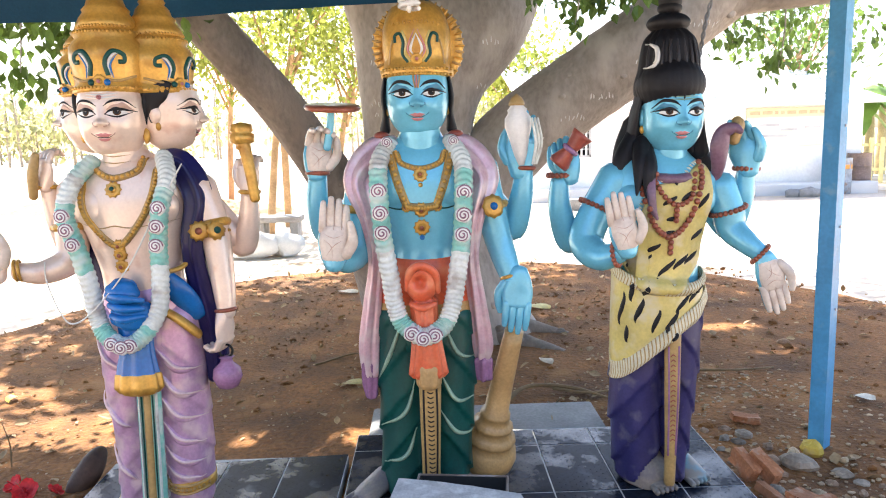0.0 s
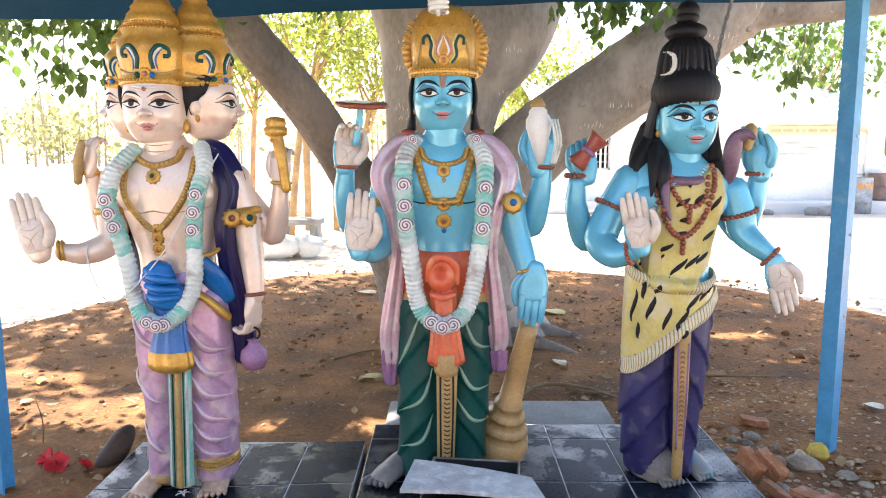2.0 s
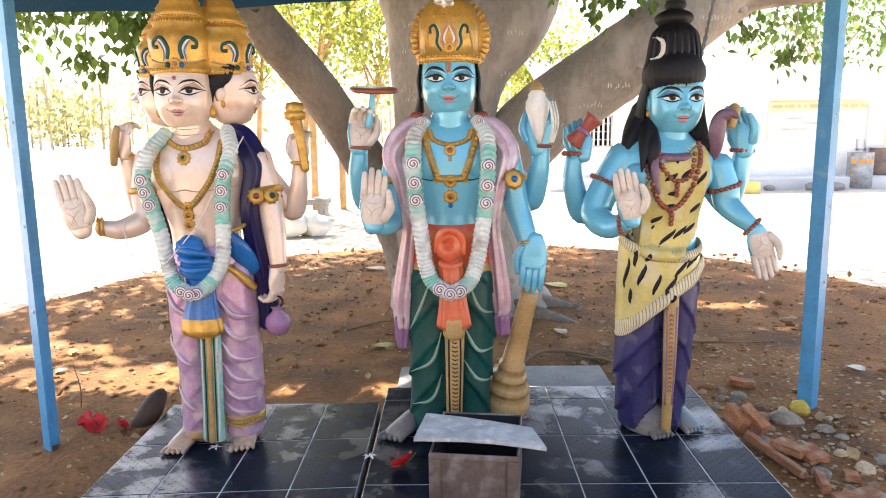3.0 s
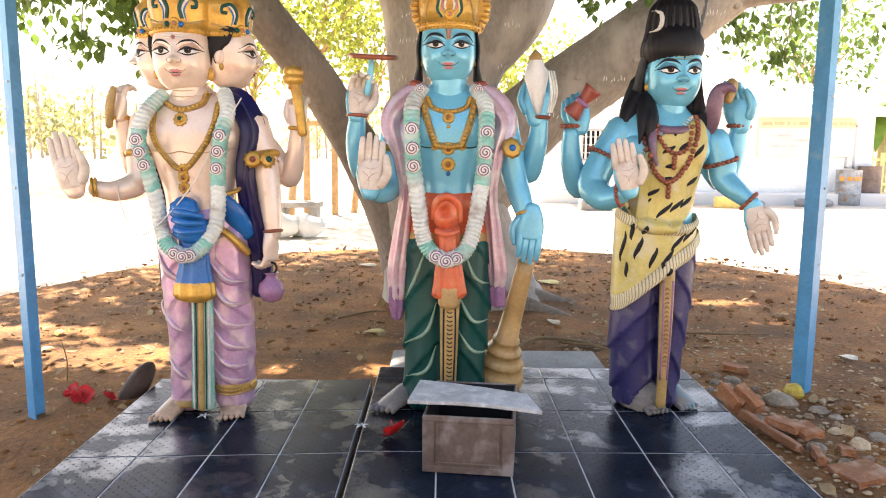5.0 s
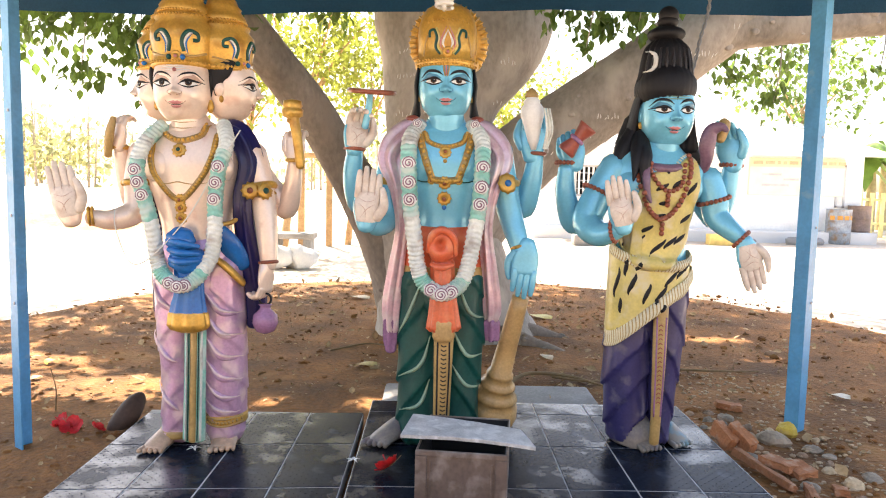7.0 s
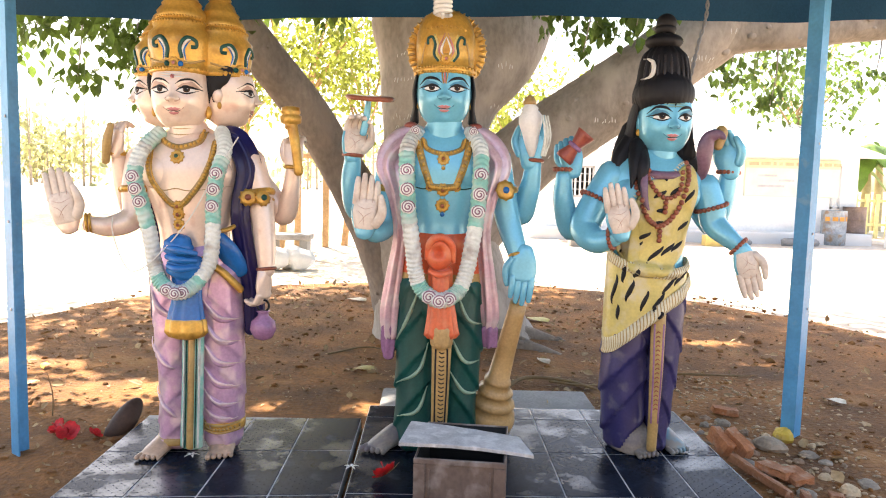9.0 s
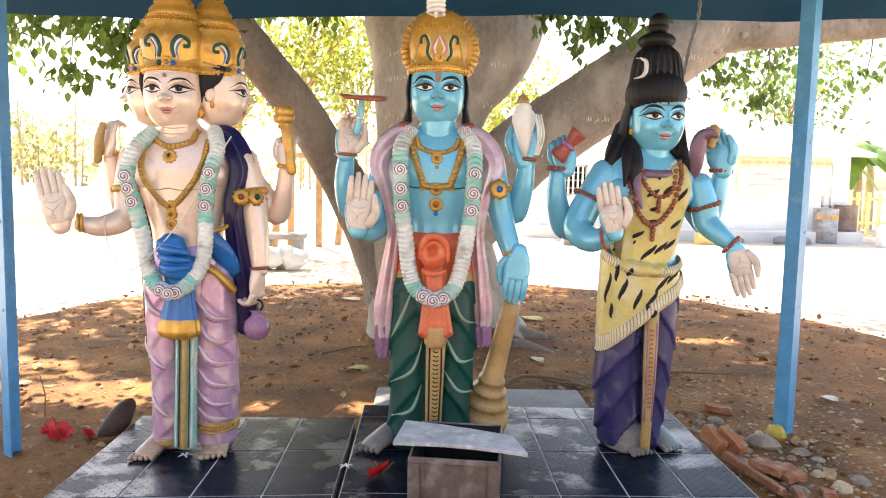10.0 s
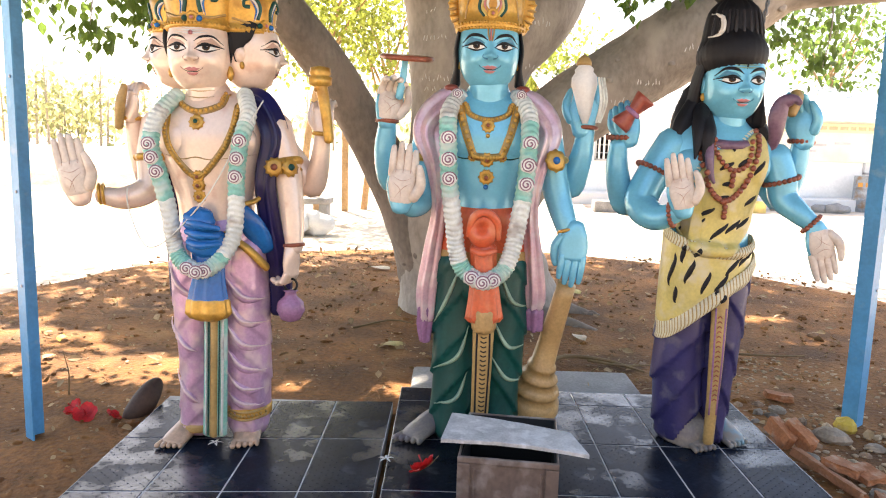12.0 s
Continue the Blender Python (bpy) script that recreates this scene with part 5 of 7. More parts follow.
    # navy shawl
    def pleat(u, a):
        return 1 + 0.11 * math.sin(a * 7 + u * 2) + 0.04 * math.sin(a * 13 + u * 5)
    g.loft([(0.12, 0.03, 1.425), (0.19, 0.01, 1.40), (0.245, 0.0, 1.28), (0.215, -0.02, 1.12), (0.225, 0.0, 0.95), (0.255, 0.02, 0.75), (0.262, 0.03, 0.56)],
           [(0.050, 0.05), (0.062, 0.055), (0.058, 0.068), (0.042, 0.05), (0.045, 0.04), (0.048, 0.035), (0.045, 0.03)], NAVY, n=48, rings=70, fold=pleat)
    g.loft([(-0.16, 0.07, 1.40), (-0.22, 0.08, 1.2), (-0.19, 0.10, 0.9), (-0.18, 0.10, 0.6)], [(0.05, 0.04), (0.06, 0.04), (0.055, 0.03), (0.05, 0.03)], NAVY, n=40, rings=40, fold=pleat)
    # jewellery
    bv = g.tree()
    necklace(g, bv, [(-0.125, 1.44), (-0.11, 1.405), (-0.035, 1.375), (0.05, 1.40), (0.065, 1.44)], 0.016)
    necklace(g, bv, [(-0.165, 1.41), (-0.155, 1.27), (-0.115, 1.19), (-0.035, 1.125), (0.045, 1.20), (0.10, 1.30), (0.12, 1.41)], 0.016)
    medallion(g, bv, -0.035, 1.335, 0.030, GOLD, TEAL)
    for z, r in ((1.125, 0.024), (1.09, 0.026), (1.045, 0.026)):
        medallion(g, bv, -0.032, z, r, GOLD, BROWN)
    cord(g, bv, [(-0.20, 1.215), (-0.10, 1.192), (-0.04, 1.2), (0.03, 1.192), (0.18, 1.215)], 0.0025, GOLD2, taper=True)
    # blue knot
    g.ball((-0.015, -0.155, 0.955), (0.062, 0.05, 0.055), BLUE2, 28, 18, shape=lambda p: p * (1 + 0.05 * math.sin(p.z * 160 + p.x * 40)))
    g.ball((0.015, -0.145, 0.865), (0.085, 0.055, 0.062), BLUE2, 28, 18, shape=lambda p: p * (1 + 0.05 * math.sin(p.z * 150 + p.x * 30)))
    for k in range(3):
        g.loft([(-0.06 + 0.005 * k, -0.18, 0.955 - 0.04 * k), (0.0, -0.207, 0.945 - 0.04 * k), (0.07, -0.185, 0.93 - 0.03 * k)], [0.012, 0.016, 0.010], BLUE2, n=10)
    g.loft([(0.01, -0.13, 0.84), (0.015, -0.14, 0.74), (0.012, -0.145, 0.66), (0.012, -0.145, 0.60)], [(0.06, 0.035), (0.058, 0.035), (0.072, 0.04), (0.082, 0.045)], BLUE2, n=48, rings=30, fold=lambda u, a: 1 + 0.10 * math.sin(a * 8))
    g.loft([(0.012, -0.145, 0.635), (0.012, -0.146, 0.585)], [(0.081, 0.045), (0.086, 0.049)], GOLD, n=48, rings=6, fold=lambda u, a: 1 + 0.10 * math.sin(a * 8))
    # garland
    y = -0.155
    garland(g, [(-0.130, -0.04, 1.44), (-0.180, -0.11, 1.36), (-0.196, y, 1.25), (-0.165, y, 1.13), (-0.132, y, 0.99), (-0.115, y, 0.87), (-0.08, y - 0.02, 0.80), (-0.01, y - 0.045, 0.765), (0.055, y - 0.03, 0.79), (0.112, y, 0.88), (0.130, y, 1.0), (0.134, y, 1.13), (0.150, y, 1.26), (0.170, -0.11, 1.37), (0.135, -0.03, 1.45)], 0.032,
            [(0, 0.06, MINT), (0.06, 0.12, PETAL), (0.12, 0.27, MINT), (0.27, 0.40, PETAL), (0.40, 0.46, MINT), (0.46, 0.55, PETAL), (0.55, 0.61, MINT), (0.61, 0.75, PETAL), (0.75, 0.90, MINT), (0.90, 1.0, PETAL)], (0.15, 0.18, 0.21, 0.47, 0.505, 0.54, 0.79, 0.83, 0.865))
    # heads
    head, hb = make_head(SKIN_PALE, LID_PINK)
    for z in (0.05, 0.06, 0.07):
        cord(head, hb, [(-0.055, z + 0.006), (0, z), (0.055, z + 0.006)], 0.003, WHITE, taper=True)
    medallion(head, hb, 0, 0.052, 0.008, LIP, BROWN)
    head.loft([(-0.118, 0.01, 0.09), (-0.116, 0.0, 0.03), (-0.112, 0.0, -0.04)], [(0.010, 0.03), (0.014, 0.034), (0.003, 0.008)], BLACK, n=12)
    head.loft([(0.118, 0.01, 0.09), (0.116, 0.0, 0.03), (0.112, 0.0, -0.04)], [(0.010, 0.03), (0.014, 0.034), (0.003, 0.008)], BLACK, n=12)
    hz = 1.615
    side, sb = make_head(SKIN_PALE, LID_PINK)
    for s in (-1, 1):
        side.loft([(s * 0.104, 0.010, 0.11), (s * 0.112, 0.020, 0.06), (s * 0.112, 0.030, 0.02), (s * 0.108, 0.034, -0.045)], [(0.012, 0.060), (0.012, 0.052), (0.010, 0.030), (0.002, 0.006)], BLACK, n=14)
    g.join(side, Matrix.Translation((0.128, 0.085, hz + 0.008)) @ pose(0, 0, 0, 0, 0, 94))
    g.join(side, Matrix.Translation((-0.155, 0.085, hz + 0.005)) @ pose(0, 0, 0, 0, 0, -70))
    g.join(head, Matrix.Translation((-0.045, -0.015, hz)) @ pose(0, 0, 0, 0, 0, 2) @ Matrix.Diagonal((1.09, 1.0, 1.04, 1)))
    g.loft([(-0.195, 0.02, hz + 0.09), (-0.188, 0.01, hz + 0.04), (-0.172, 0.0, hz - 0.01), (-0.160, -0.005, hz - 0.06)], [(0.032, 0.03), (0.026, 0.028), (0.014, 0.02), (0.003, 0.006)], BLACK, n=16)
    # crowns
    c = Geo()
    tall = [(0.118, 0.0), (0.136, 0.004), (0.138, 0.022), (0.128, 0.034), (0.130, 0.06), (0.140, 0.12), (0.138, 0.17), (0.115, 0.20), (0.120, 0.212), (0.112, 0.225), (0.100, 0.232), (0.108, 0.245), (0.098, 0.27), (0.080, 0.295), (0.084, 0.305), (0.070, 0.32), (0.062, 0.345), (0.045, 0.365), (0.05, 0.375), (0.035, 0.40), (0.012, 0.425), (0.002, 0.435)]
    c.revolve([(r, z) for r, z in tall], GOLD, (0, 0, 0), 72, wave=lambda a, h: 1 + (0.02 * math.cos(a * 30) if h < 0.025 or 0.2 < h < 0.25 else 0.006 * math.cos(a * 9)))
    cb = c.tree()
    for s in (-1, 1):
        paisley(c, cb, s * 0.058, 0.105, 1.5, s < 0)
        c.ball((s * 0.028, -0.135, 0.035), 0.012, BLUE2 if s > 0 else TEAL, 10, 6)
        cord(c, cb, [(s * 0.01, 0.05), (s * 0.06, 0.042), (s * 0.11, 0.06)], 0.005, GOLD2)
    medallion(c, cb, 0, 0.04, 0.024, GOLD, LIP)
    for z in (0.019, 0.218, 0.24):
        cord(c, cb, [(-0.12, z), (-0.06, z), (0, z), (0.06, z), (0.12, z)], 0.006, GOLD, beads=0.016)
    g.join(c, Matrix.Translation((0.095, 0.09, hz + 0.070)) @ pose(0, 0, 0, 0, 0, 56) @ Matrix.Diagonal((1.0, 1.0, 0.93, 1)))
    g.join(c, Matrix.Translation((-0.135, 0.09, hz + 0.065)) @ pose(0, 0, 0, 0, 0, -44) @ Matrix.Diagonal((1.0, 1.0, 0.80, 1)))
    g.join(c, Matrix.Translation((-0.045, 0.005, hz + 0.072)) @ pose(0, 0, 0, 0, 0, 4))
    g.ball((0.075, -0.02, hz - 0.085), (0.014, 0.014, 0.03), GOLD, 10, 6), g.ball((-0.16, -0.02, hz - 0.085), (0.012, 0.012, 0.022), GOLD, 10, 6)
    statue("three_faced_statue", g, -1.155, 2.93, "pale three-faced painted statue with gold crowns and lilac garment")
    # thread laid over the chest
    t = Geo()
    t.loft([(-0.93, 2.80, 1.545), (-1.02, 2.76, 1.38), (-1.13, 2.735, 1.18), (-1.27, 2.735, 1.02), (-1.36, 2.75, 0.965), (-1.42, 2.78, 1.0), (-1.47, 2.80, 1.12), (-1.475, 2.81, 1.19)], [0.0028] * 8, STRING, n=8, rings=70)
    t.object("white_thread", label="white cotton thread draped across a painted statue", category="thread")


three_faced()


# ---- blue statue with the green garment and the mace ----
def mace_bearer():
    g = Geo()
    legs(g, TEAL, ((-0.105, -0.105, -0.110, -0.115), (0.112, 0.108, 0.098, 0.088)), ((0.075, 0.08, 0.075, 0.07), (0.112, 0.106, 0.098, 0.085)), 4, 0.07, 0.80, groove=0.17)
    g.loft([(-0.01, 0.02, 0.68), (-0.01, 0.02, 0.80), (-0.01, 0.02, 0.86)], [(0.195, 0.125), (0.19, 0.125), (0.18, 0.12)], TEAL, n=48)
    bv = g.tree()
    for pts in ([(-0.10, 0.80), (-0.15, 0.66), (-0.20, 0.55)], [(-0.06, 0.55), (-0.10, 0.42), (-0.20, 0.35)], [(-0.06, 0.35), (-0.10, 0.24), (-0.19, 0.2)], [(0.06, 0.78), (0.11, 0.66), (0.19, 0.62)], [(0.04, 0.58), (0.10, 0.47), (0.18, 0.46)], [(0.04, 0.42), (0.10, 0.33), (0.17, 0.31)]):
        cord(g, bv, pts, 0.009, SAGE, taper=True)
    foot(g, -0.20, 0.03, -38, GREYFOOT, 1.15, 0.04), foot(g, 0.10, 0.03, 20, GREYFOOT, 1.15, 0.04)
    # hip sash and gold hem
    g.loft([(-0.01, 0.015, 0.845), (-0.01, 0.015, 0.90), (-0.01, 0.015, 1.0)], [(0.19, 0.126), (0.186, 0.125), (0.172, 0.116)], ORANGE, n=48)
    g.loft([(-0.01, 0.015, 0.815), (-0.01, 0.015, 0.85)], [(0.194, 0.129), (0.192, 0.128)], GOLD2, n=48, rings=5)
    # front panel
    g.loft([(0.0, -0.118, 0.60), (-0.002, -0.128, 0.40), (-0.006, -0.125, 0.10)], [(0.045, 0.02), (0.040, 0.022), (0.034, 0.02)], GOLD2, n=20, rings=24)
    bv = g.tree()
    for x in (-0.026, 0.024):
        cord(g, bv, [(x, 0.58), (x, 0.40), (x * 0.8 - 0.004, 0.12)], 0.004, BLACK, flat=0.6)
    for k in range(24):
        z = 0.57 - k * 0.019
        cord(g, bv, [(-0.012, z + 0.006), (0.0, z), (0.012, z + 0.004)], 0.0025, BLACK, flat=0.6)
    # torso
    g.loft([(-0.01, 0.02, 0.92), (-0.01, 0.02, 1.05), (-0.01, 0.015, 1.15), (-0.01, 0.01, 1.29), (-0.01, 0.02, 1.39), (-0.01, 0.03, 1.45), (-0.01, 0.03, 1.49)],
           [(0.165, 0.115), (0.15, 0.108), (0.17, 0.115), (0.21, 0.125), (0.22, 0.11), (0.15, 0.09), (0.09, 0.08)], SKIN_BLUE, n=48)
    g.ball((-0.10, -0.058, 1.30), (0.10, 0.055, 0.085), SKIN_BLUE, 24, 16), g.ball((0.08, -0.058, 1.30), (0.10, 0.055, 0.085), SKIN_BLUE, 24, 16)
    g.loft([(-0.01, 0.02, 1.40), (-0.01, 0.005, 1.47), (-0.01, 0.0, 1.54)], [0.088, 0.078, 0.080], SKIN_BLUE, n=28, fold=lambda u, a: 1 + 0.02 * math.sin(u * 28))
    # arms
    palm_hand = make_hand(SKIN_BLUE, PALM)
    down = make_hand(SKIN_BLUE, None, 12)
    grip = make_hand(SKIN_BLUE, PALM, 60)
    g.loft([(-0.22, 0.02, 1.37), (-0.26, 0.01, 1.22), (-0.26, -0.02, 1.07), (-0.30, -0.09, 1.03), (-0.335, -0.13, 1.06)], [0.070, 0.062, 0.055, 0.045, 0.036], SKIN_BLUE, n=20)
    put(g, palm_hand, (-0.335, -0.16, 1.14), (0, 4, -4), 1.22)
    g.loft([(0.22, 0.02, 1.37), (0.255, 0.01, 1.22), (0.285, 0.0, 1.09), (0.315, -0.03, 0.99), (0.335, -0.05, 0.92)], [0.070, 0.060, 0.055, 0.048, 0.037], SKIN_BLUE, n=20)
    put(g, down, (0.347, -0.085, 0.86), (172, 6, 0), 1.18, True)
    for q, r in ((0.945, 0.041), (0.93, 0.043)):
        bracelet(g, (0.333, -0.048, q), (0.2, -0.25, -1), r, GOLD if q > 0.94 else SKIN_BLUE, 0.008)
    bracelet(g, (0.25, 0.01, 1.215), (0.2, -0.05, -1), 0.064, GOLD, 0.016)
    bracelet(g, (-0.26, 0.01, 1.22), (-0.1, -0.05, -1), 0.064, GOLD, 0.016)
    m = pose(0, 0, 0, 80, 0, 20).to_3x3()
    g.revolve([(0.04, -0.005), (0.045, 0.006), (0.03, 0.012), (0.001, 0.012)], GOLD, (0.258, -0.088, 1.225), 20, m, wave=lambda a, h: 1 + 0.08 * math.cos(a * 12))
    g.revolve([(0.016, 0.008), (0.014, 0.017), (0.001, 0.019)], BLUE2, (0.258, -0.088, 1.225), 14, m)
    g.loft([(-0.20, 0.09, 1.32), (-0.34, 0.12, 1.16), (-0.40, 0.10, 1.12), (-0.425, 0.06, 1.24), (-0.415, 0.04, 1.36)], [0.055, 0.055, 0.052, 0.046, 0.036], SKIN_BLUE, n=18)
    put(g, grip, (-0.405, 0.03, 1.455), (0, 8, 20), 1.15)
    bracelet(g, (-0.417, 0.04, 1.365), (0.05, 0, 1), 0.042, BROWN, 0.009)
    # discus on a raised finger
    g.revolve([(0.02, -0.006), (0.10, -0.010), (0.107, 0.0), (0.10, 0.010), (0.02, 0.008), (0.001, 0.01)], BROWN, (-0.338, -0.02, 1.612), 36, pose(0, 0, 0, 8, 3, 0).to_3x3(), wave=lambda a, h: 1 + 0.02 * math.cos(a * 20))
    g.loft([(-0.368, 0.0, 1.46), (-0.352, -0.01, 1.54), (-0.345, -0.015, 1.605)], [0.016, 0.015, 0.012], SKIN_BLUE, n=10)
    g.loft([(0.20, 0.09, 1.32), (0.31, 0.11, 1.17), (0.355, 0.10, 1.12), (0.385, 0.06, 1.24), (0.395, 0.04, 1.35)], [0.06, 0.06, 0.056, 0.047, 0.036], SKIN_BLUE, n=18)
    put(g, make_hand(SKIN_BLUE, None, 18), (0.385, 0.03, 1.45), (0, -6, 185), 1.2)
    bracelet(g, (0.395, 0.04, 1.362), (0.05, 0, 1), 0.041, BROWN, 0.009)
    # conch
    g.revolve([(0.010, 0.03), (0.024, 0.07), (0.040, 0.13), (0.050, 0.18), (0.047, 0.21), (0.034, 0.23), (0.037, 0.24), (0.024, 0.255), (0.025, 0.262), (0.010, 0.278), (0.002, 0.286)], WHITE, (0.378, -0.035, 1.345), 28, pose(0, 0, 0, 0, -4, 0).to_3x3(), wave=lambda a, h: 1 + 0.05 * math.sin(a * 2 + h * 40))
    g.revolve([(0.03, 0.0), (0.03, 0.012), (0.02, 0.03), (0.001, 0.045)], GOLD2, (0.360, -0.035, 1.60), 16)
    for k in range(3):
        g.loft([(0.41 + 0.012 * k, -0.09 + 0.008 * k, 1.55), (0.425 + 0.012 * k, -0.085 + 0.01 * k, 1.46), (0.415 + 0.008 * k, -0.06, 1.38)], [0.004, 0.006, 0.004], PETAL, n=8)
    # mace
    top, bot = Vector((0.345, -0.03, 0.74)), Vector((0.222, 0.13, 0.10))
    d = (bot - top).normalized()
    q = (-d).to_track_quat("Z", "Y").to_matrix()
    L = (bot - top).length
    g.revolve([(0.038, L - 0.02), (0.040, L - 0.08), (0.046, L * 0.6), (0.052, 0.27), (0.062, 0.262), (0.064, 0.245), (0.058, 0.24), (0.072, 0.215), (0.085, 0.205), (0.084, 0.19), (0.075, 0.185), (0.096, 0.16), (0.108, 0.145), (0.105, 0.128), (0.096, 0.122), (0.118, 0.10), (0.128, 0.06), (0.118, 0.01), (0.08, -0.03), (0.002, -0.05)], TAN, bot, 40, q, wave=lambda a, h: 1 + (0.02 * math.cos(a * 26) if 0.12 < h < 0.26 else 0))
    # pale rose shawl
    def pleat(u, a):
        return 1 + 0.20 * math.sin(a * 5 + u * 2) + 0.06 * math.sin(a * 13 + u * 6)
    for s in (-1, 1):
        x = -0.01
        g.loft([(x + s * 0.10, 0.03, 1.455), (x + s * 0.17, 0.01, 1.42), (x + s * 0.232, -0.02, 1.33), (x + s * 0.198, -0.06, 1.18), (x + s * 0.185, -0.05, 1.02), (x + s * 0.205, -0.03, 0.85), (x + s * 0.225, -0.02, 0.68), (x + s * 0.225, -0.01, 0.56 if s < 0 else 0.62)],
               [(0.045, 0.05), (0.064, 0.055), (0.058, 0.064), (0.034, 0.048), (0.026, 0.04), (0.033, 0.036), (0.038, 0.034), (0.032, 0.028)], ROSE, n=48, rings=80, fold=pleat)
        g.loft([(x + s * 0.225, -0.01, 0.60), (x + s * 0.23, 0.0, 0.52), (x + s * 0.228, 0.0, 0.46 if s < 0 else 0.54)], [(0.034, 0.028), (0.03, 0.026), (0.022, 0.02)], PLUM, n=30, rings=12, fold=pleat)
    # jewellery
    bv = g.tree()
    necklace(g, bv, [(-0.10, 1.435), (-0.08, 1.395), (-0.01, 1.375), (0.06, 1.395), (0.08, 1.435)], 0.013)
    for s in (-1, 1):
        x = -0.01
        necklace(g, bv, [(x + s * 0.115, 1.44), (x + s * 0.095, 1.35), (x + s * 0.06, 1.25), (x + s * 0.045, 1.235), (x, 1.23)], 0.018)
        medallion(g, bv, x + s * 0.058, 1.232, 0.018, GOLD, BROWN)
    for z, r in ((1.352, 0.026), (1.222, 0.028), (1.155, 0.030)):
        medallion(g, bv, -0.012, z, r, GOLD, BROWN)
    for z, r in ((1.315, 0.009), (1.115, 0.010)):
        hit = bv.ray_cast(Vector((-0.012, -3, z)), Vector((0, 1, 0)))[0]
        g.ball(hit, r, GOLD if z > 1.2 else BLUE2, 8, 6)
    cord(g, bv, [(-0.17, 1.245), (-0.10, 1.225), (-0.03, 1.238)], 0.003, TEAL, taper=True), cord(g, bv, [(0.01, 1.238), (0.08, 1.225), (0.15, 1.245)], 0.003, TEAL, taper=True)
    # orange knot
    def loop(p):
        r = math.hypot(p.x + 0.004, p.z - 0.005)
        return p + Vector((0, 0.045 * math.exp(-(r / 0.022) ** 2) if p.y < 0 else 0, 0))
    g.ball((-0.02, -0.155, 0.955), (0.062, 0.052, 0.078), ORANGE, 40, 30, shape=loop)
    for pts, r in (([(-0.075, -0.165, 0.93), (-0.06, -0.19, 1.0), (-0.015, -0.20, 1.025), (0.03, -0.185, 0.99), (0.04, -0.17, 0.92)], 0.016), ([(-0.06, -0.175, 0.875), (-0.02, -0.20, 0.865), (0.03, -0.18, 0.875)], 0.015)):
        g.loft(pts, [r * 0.7] + [r] * (len(pts) - 2) + [r * 0.7], ORANGE, n=12)
    g.loft([(-0.015, -0.14, 0.88), (-0.01, -0.15, 0.78), (-0.005, -0.155, 0.68), (-0.003, -0.155, 0.60)], [(0.05, 0.035), (0.05, 0.035), (0.06, 0.038), (0.072, 0.04)], ORANGE, n=48, rings=30, fold=lambda u, a: 1 + 0.09 * math.sin(a * 9))
    g.loft([(-0.003, -0.156, 0.625), (-0.003, -0.157, 0.56)], [(0.05, 0.042), (0.046, 0.04)], TAN, n=40, rings=6, fold=lambda u, a: 1 + 0.06 * math.sin(a * 9))
    # garland
    y = -0.165
    garland(g, [(-0.125, -0.01, 1.47), (-0.165, -0.10, 1.40), (-0.165, y, 1.28), (-0.155, y, 1.12), (-0.135, y, 0.98), (-0.12, y, 0.87), (-0.09, y - 0.01, 0.795), (-0.015, y - 0.035, 0.755), (0.06, y - 0.01, 0.79), (0.095, y, 0.87), (0.115, y, 0.98), (0.135, y, 1.12), (0.145, y, 1.28), (0.145, -0.10, 1.40), (0.105, -0.01, 1.47)], 0.034,
            [(0, 0.10, PETAL), (0.10, 0.235, MINT), (0.235, 0.40, PETAL), (0.40, 0.455, MINT), (0.455, 0.545, PETAL), (0.545, 0.60, MINT), (0.60, 0.765, PETAL), (0.765, 0.90, MINT), (0.90, 1.0, PETAL)], (0.135, 0.17, 0.205, 0.465, 0.50, 0.535, 0.795, 0.83, 0.865))
    rose(g, (-0.135, -0.07, 1.475), 0.022), rose(g, (0.115, -0.07, 1.475), 0.022)
    # head
    head, hb = make_head(SKIN_BLUE, LID_BLUE)
    cord(head, hb, [(0, 0.085), (0, 0.055), (0, 0.022)], 0.0035, LIP)
    for s in (-1, 1):
        cord(head, hb, [(s * 0.010, 0.085), (s * 0.010, 0.05), (s * 0.004, 0.018)], 0.0032, GOLD2)
        head.loft([(s * 0.113, 0.0, 0.07), (s * 0.122, 0.02, 0.0), (s * 0.118, 0.04, -0.07), (s * 0.122, 0.05, -0.13)], [(0.006, 0.03), (0.010, 0.05), (0.012, 0.04), (0.020, 0.03)], BLACK, n=16)
        head.ball((s * 0.135, 0.03, -0.15), (0.03, 0.03, 0.018), RED, 12, 8)
    hz = 1.65
    g.join(head, Matrix.Translation((-0.015, -0.015, hz)) @ Matrix.Diagonal((1.06, 1.0, 1.0, 1)))
    c = Geo()
    prof = [(0.115, 0.0), (0.134, 0.004), (0.136, 0.03), (0.124, 0.04), (0.127, 0.08), (0.130, 0.13), (0.126, 0.18), (0.114, 0.22), (0.095, 0.255), (0.06, 0.275), (0.03, 0.285), (0.002, 0.288)]
    c.revolve(prof, GOLD, (0, 0, 0), 72, wave=lambda a, h: 1 + (0.025 * math.cos(a * 34) if h < 0.035 else 0.004 * math.cos(a * 12)))
    cb = c.tree()
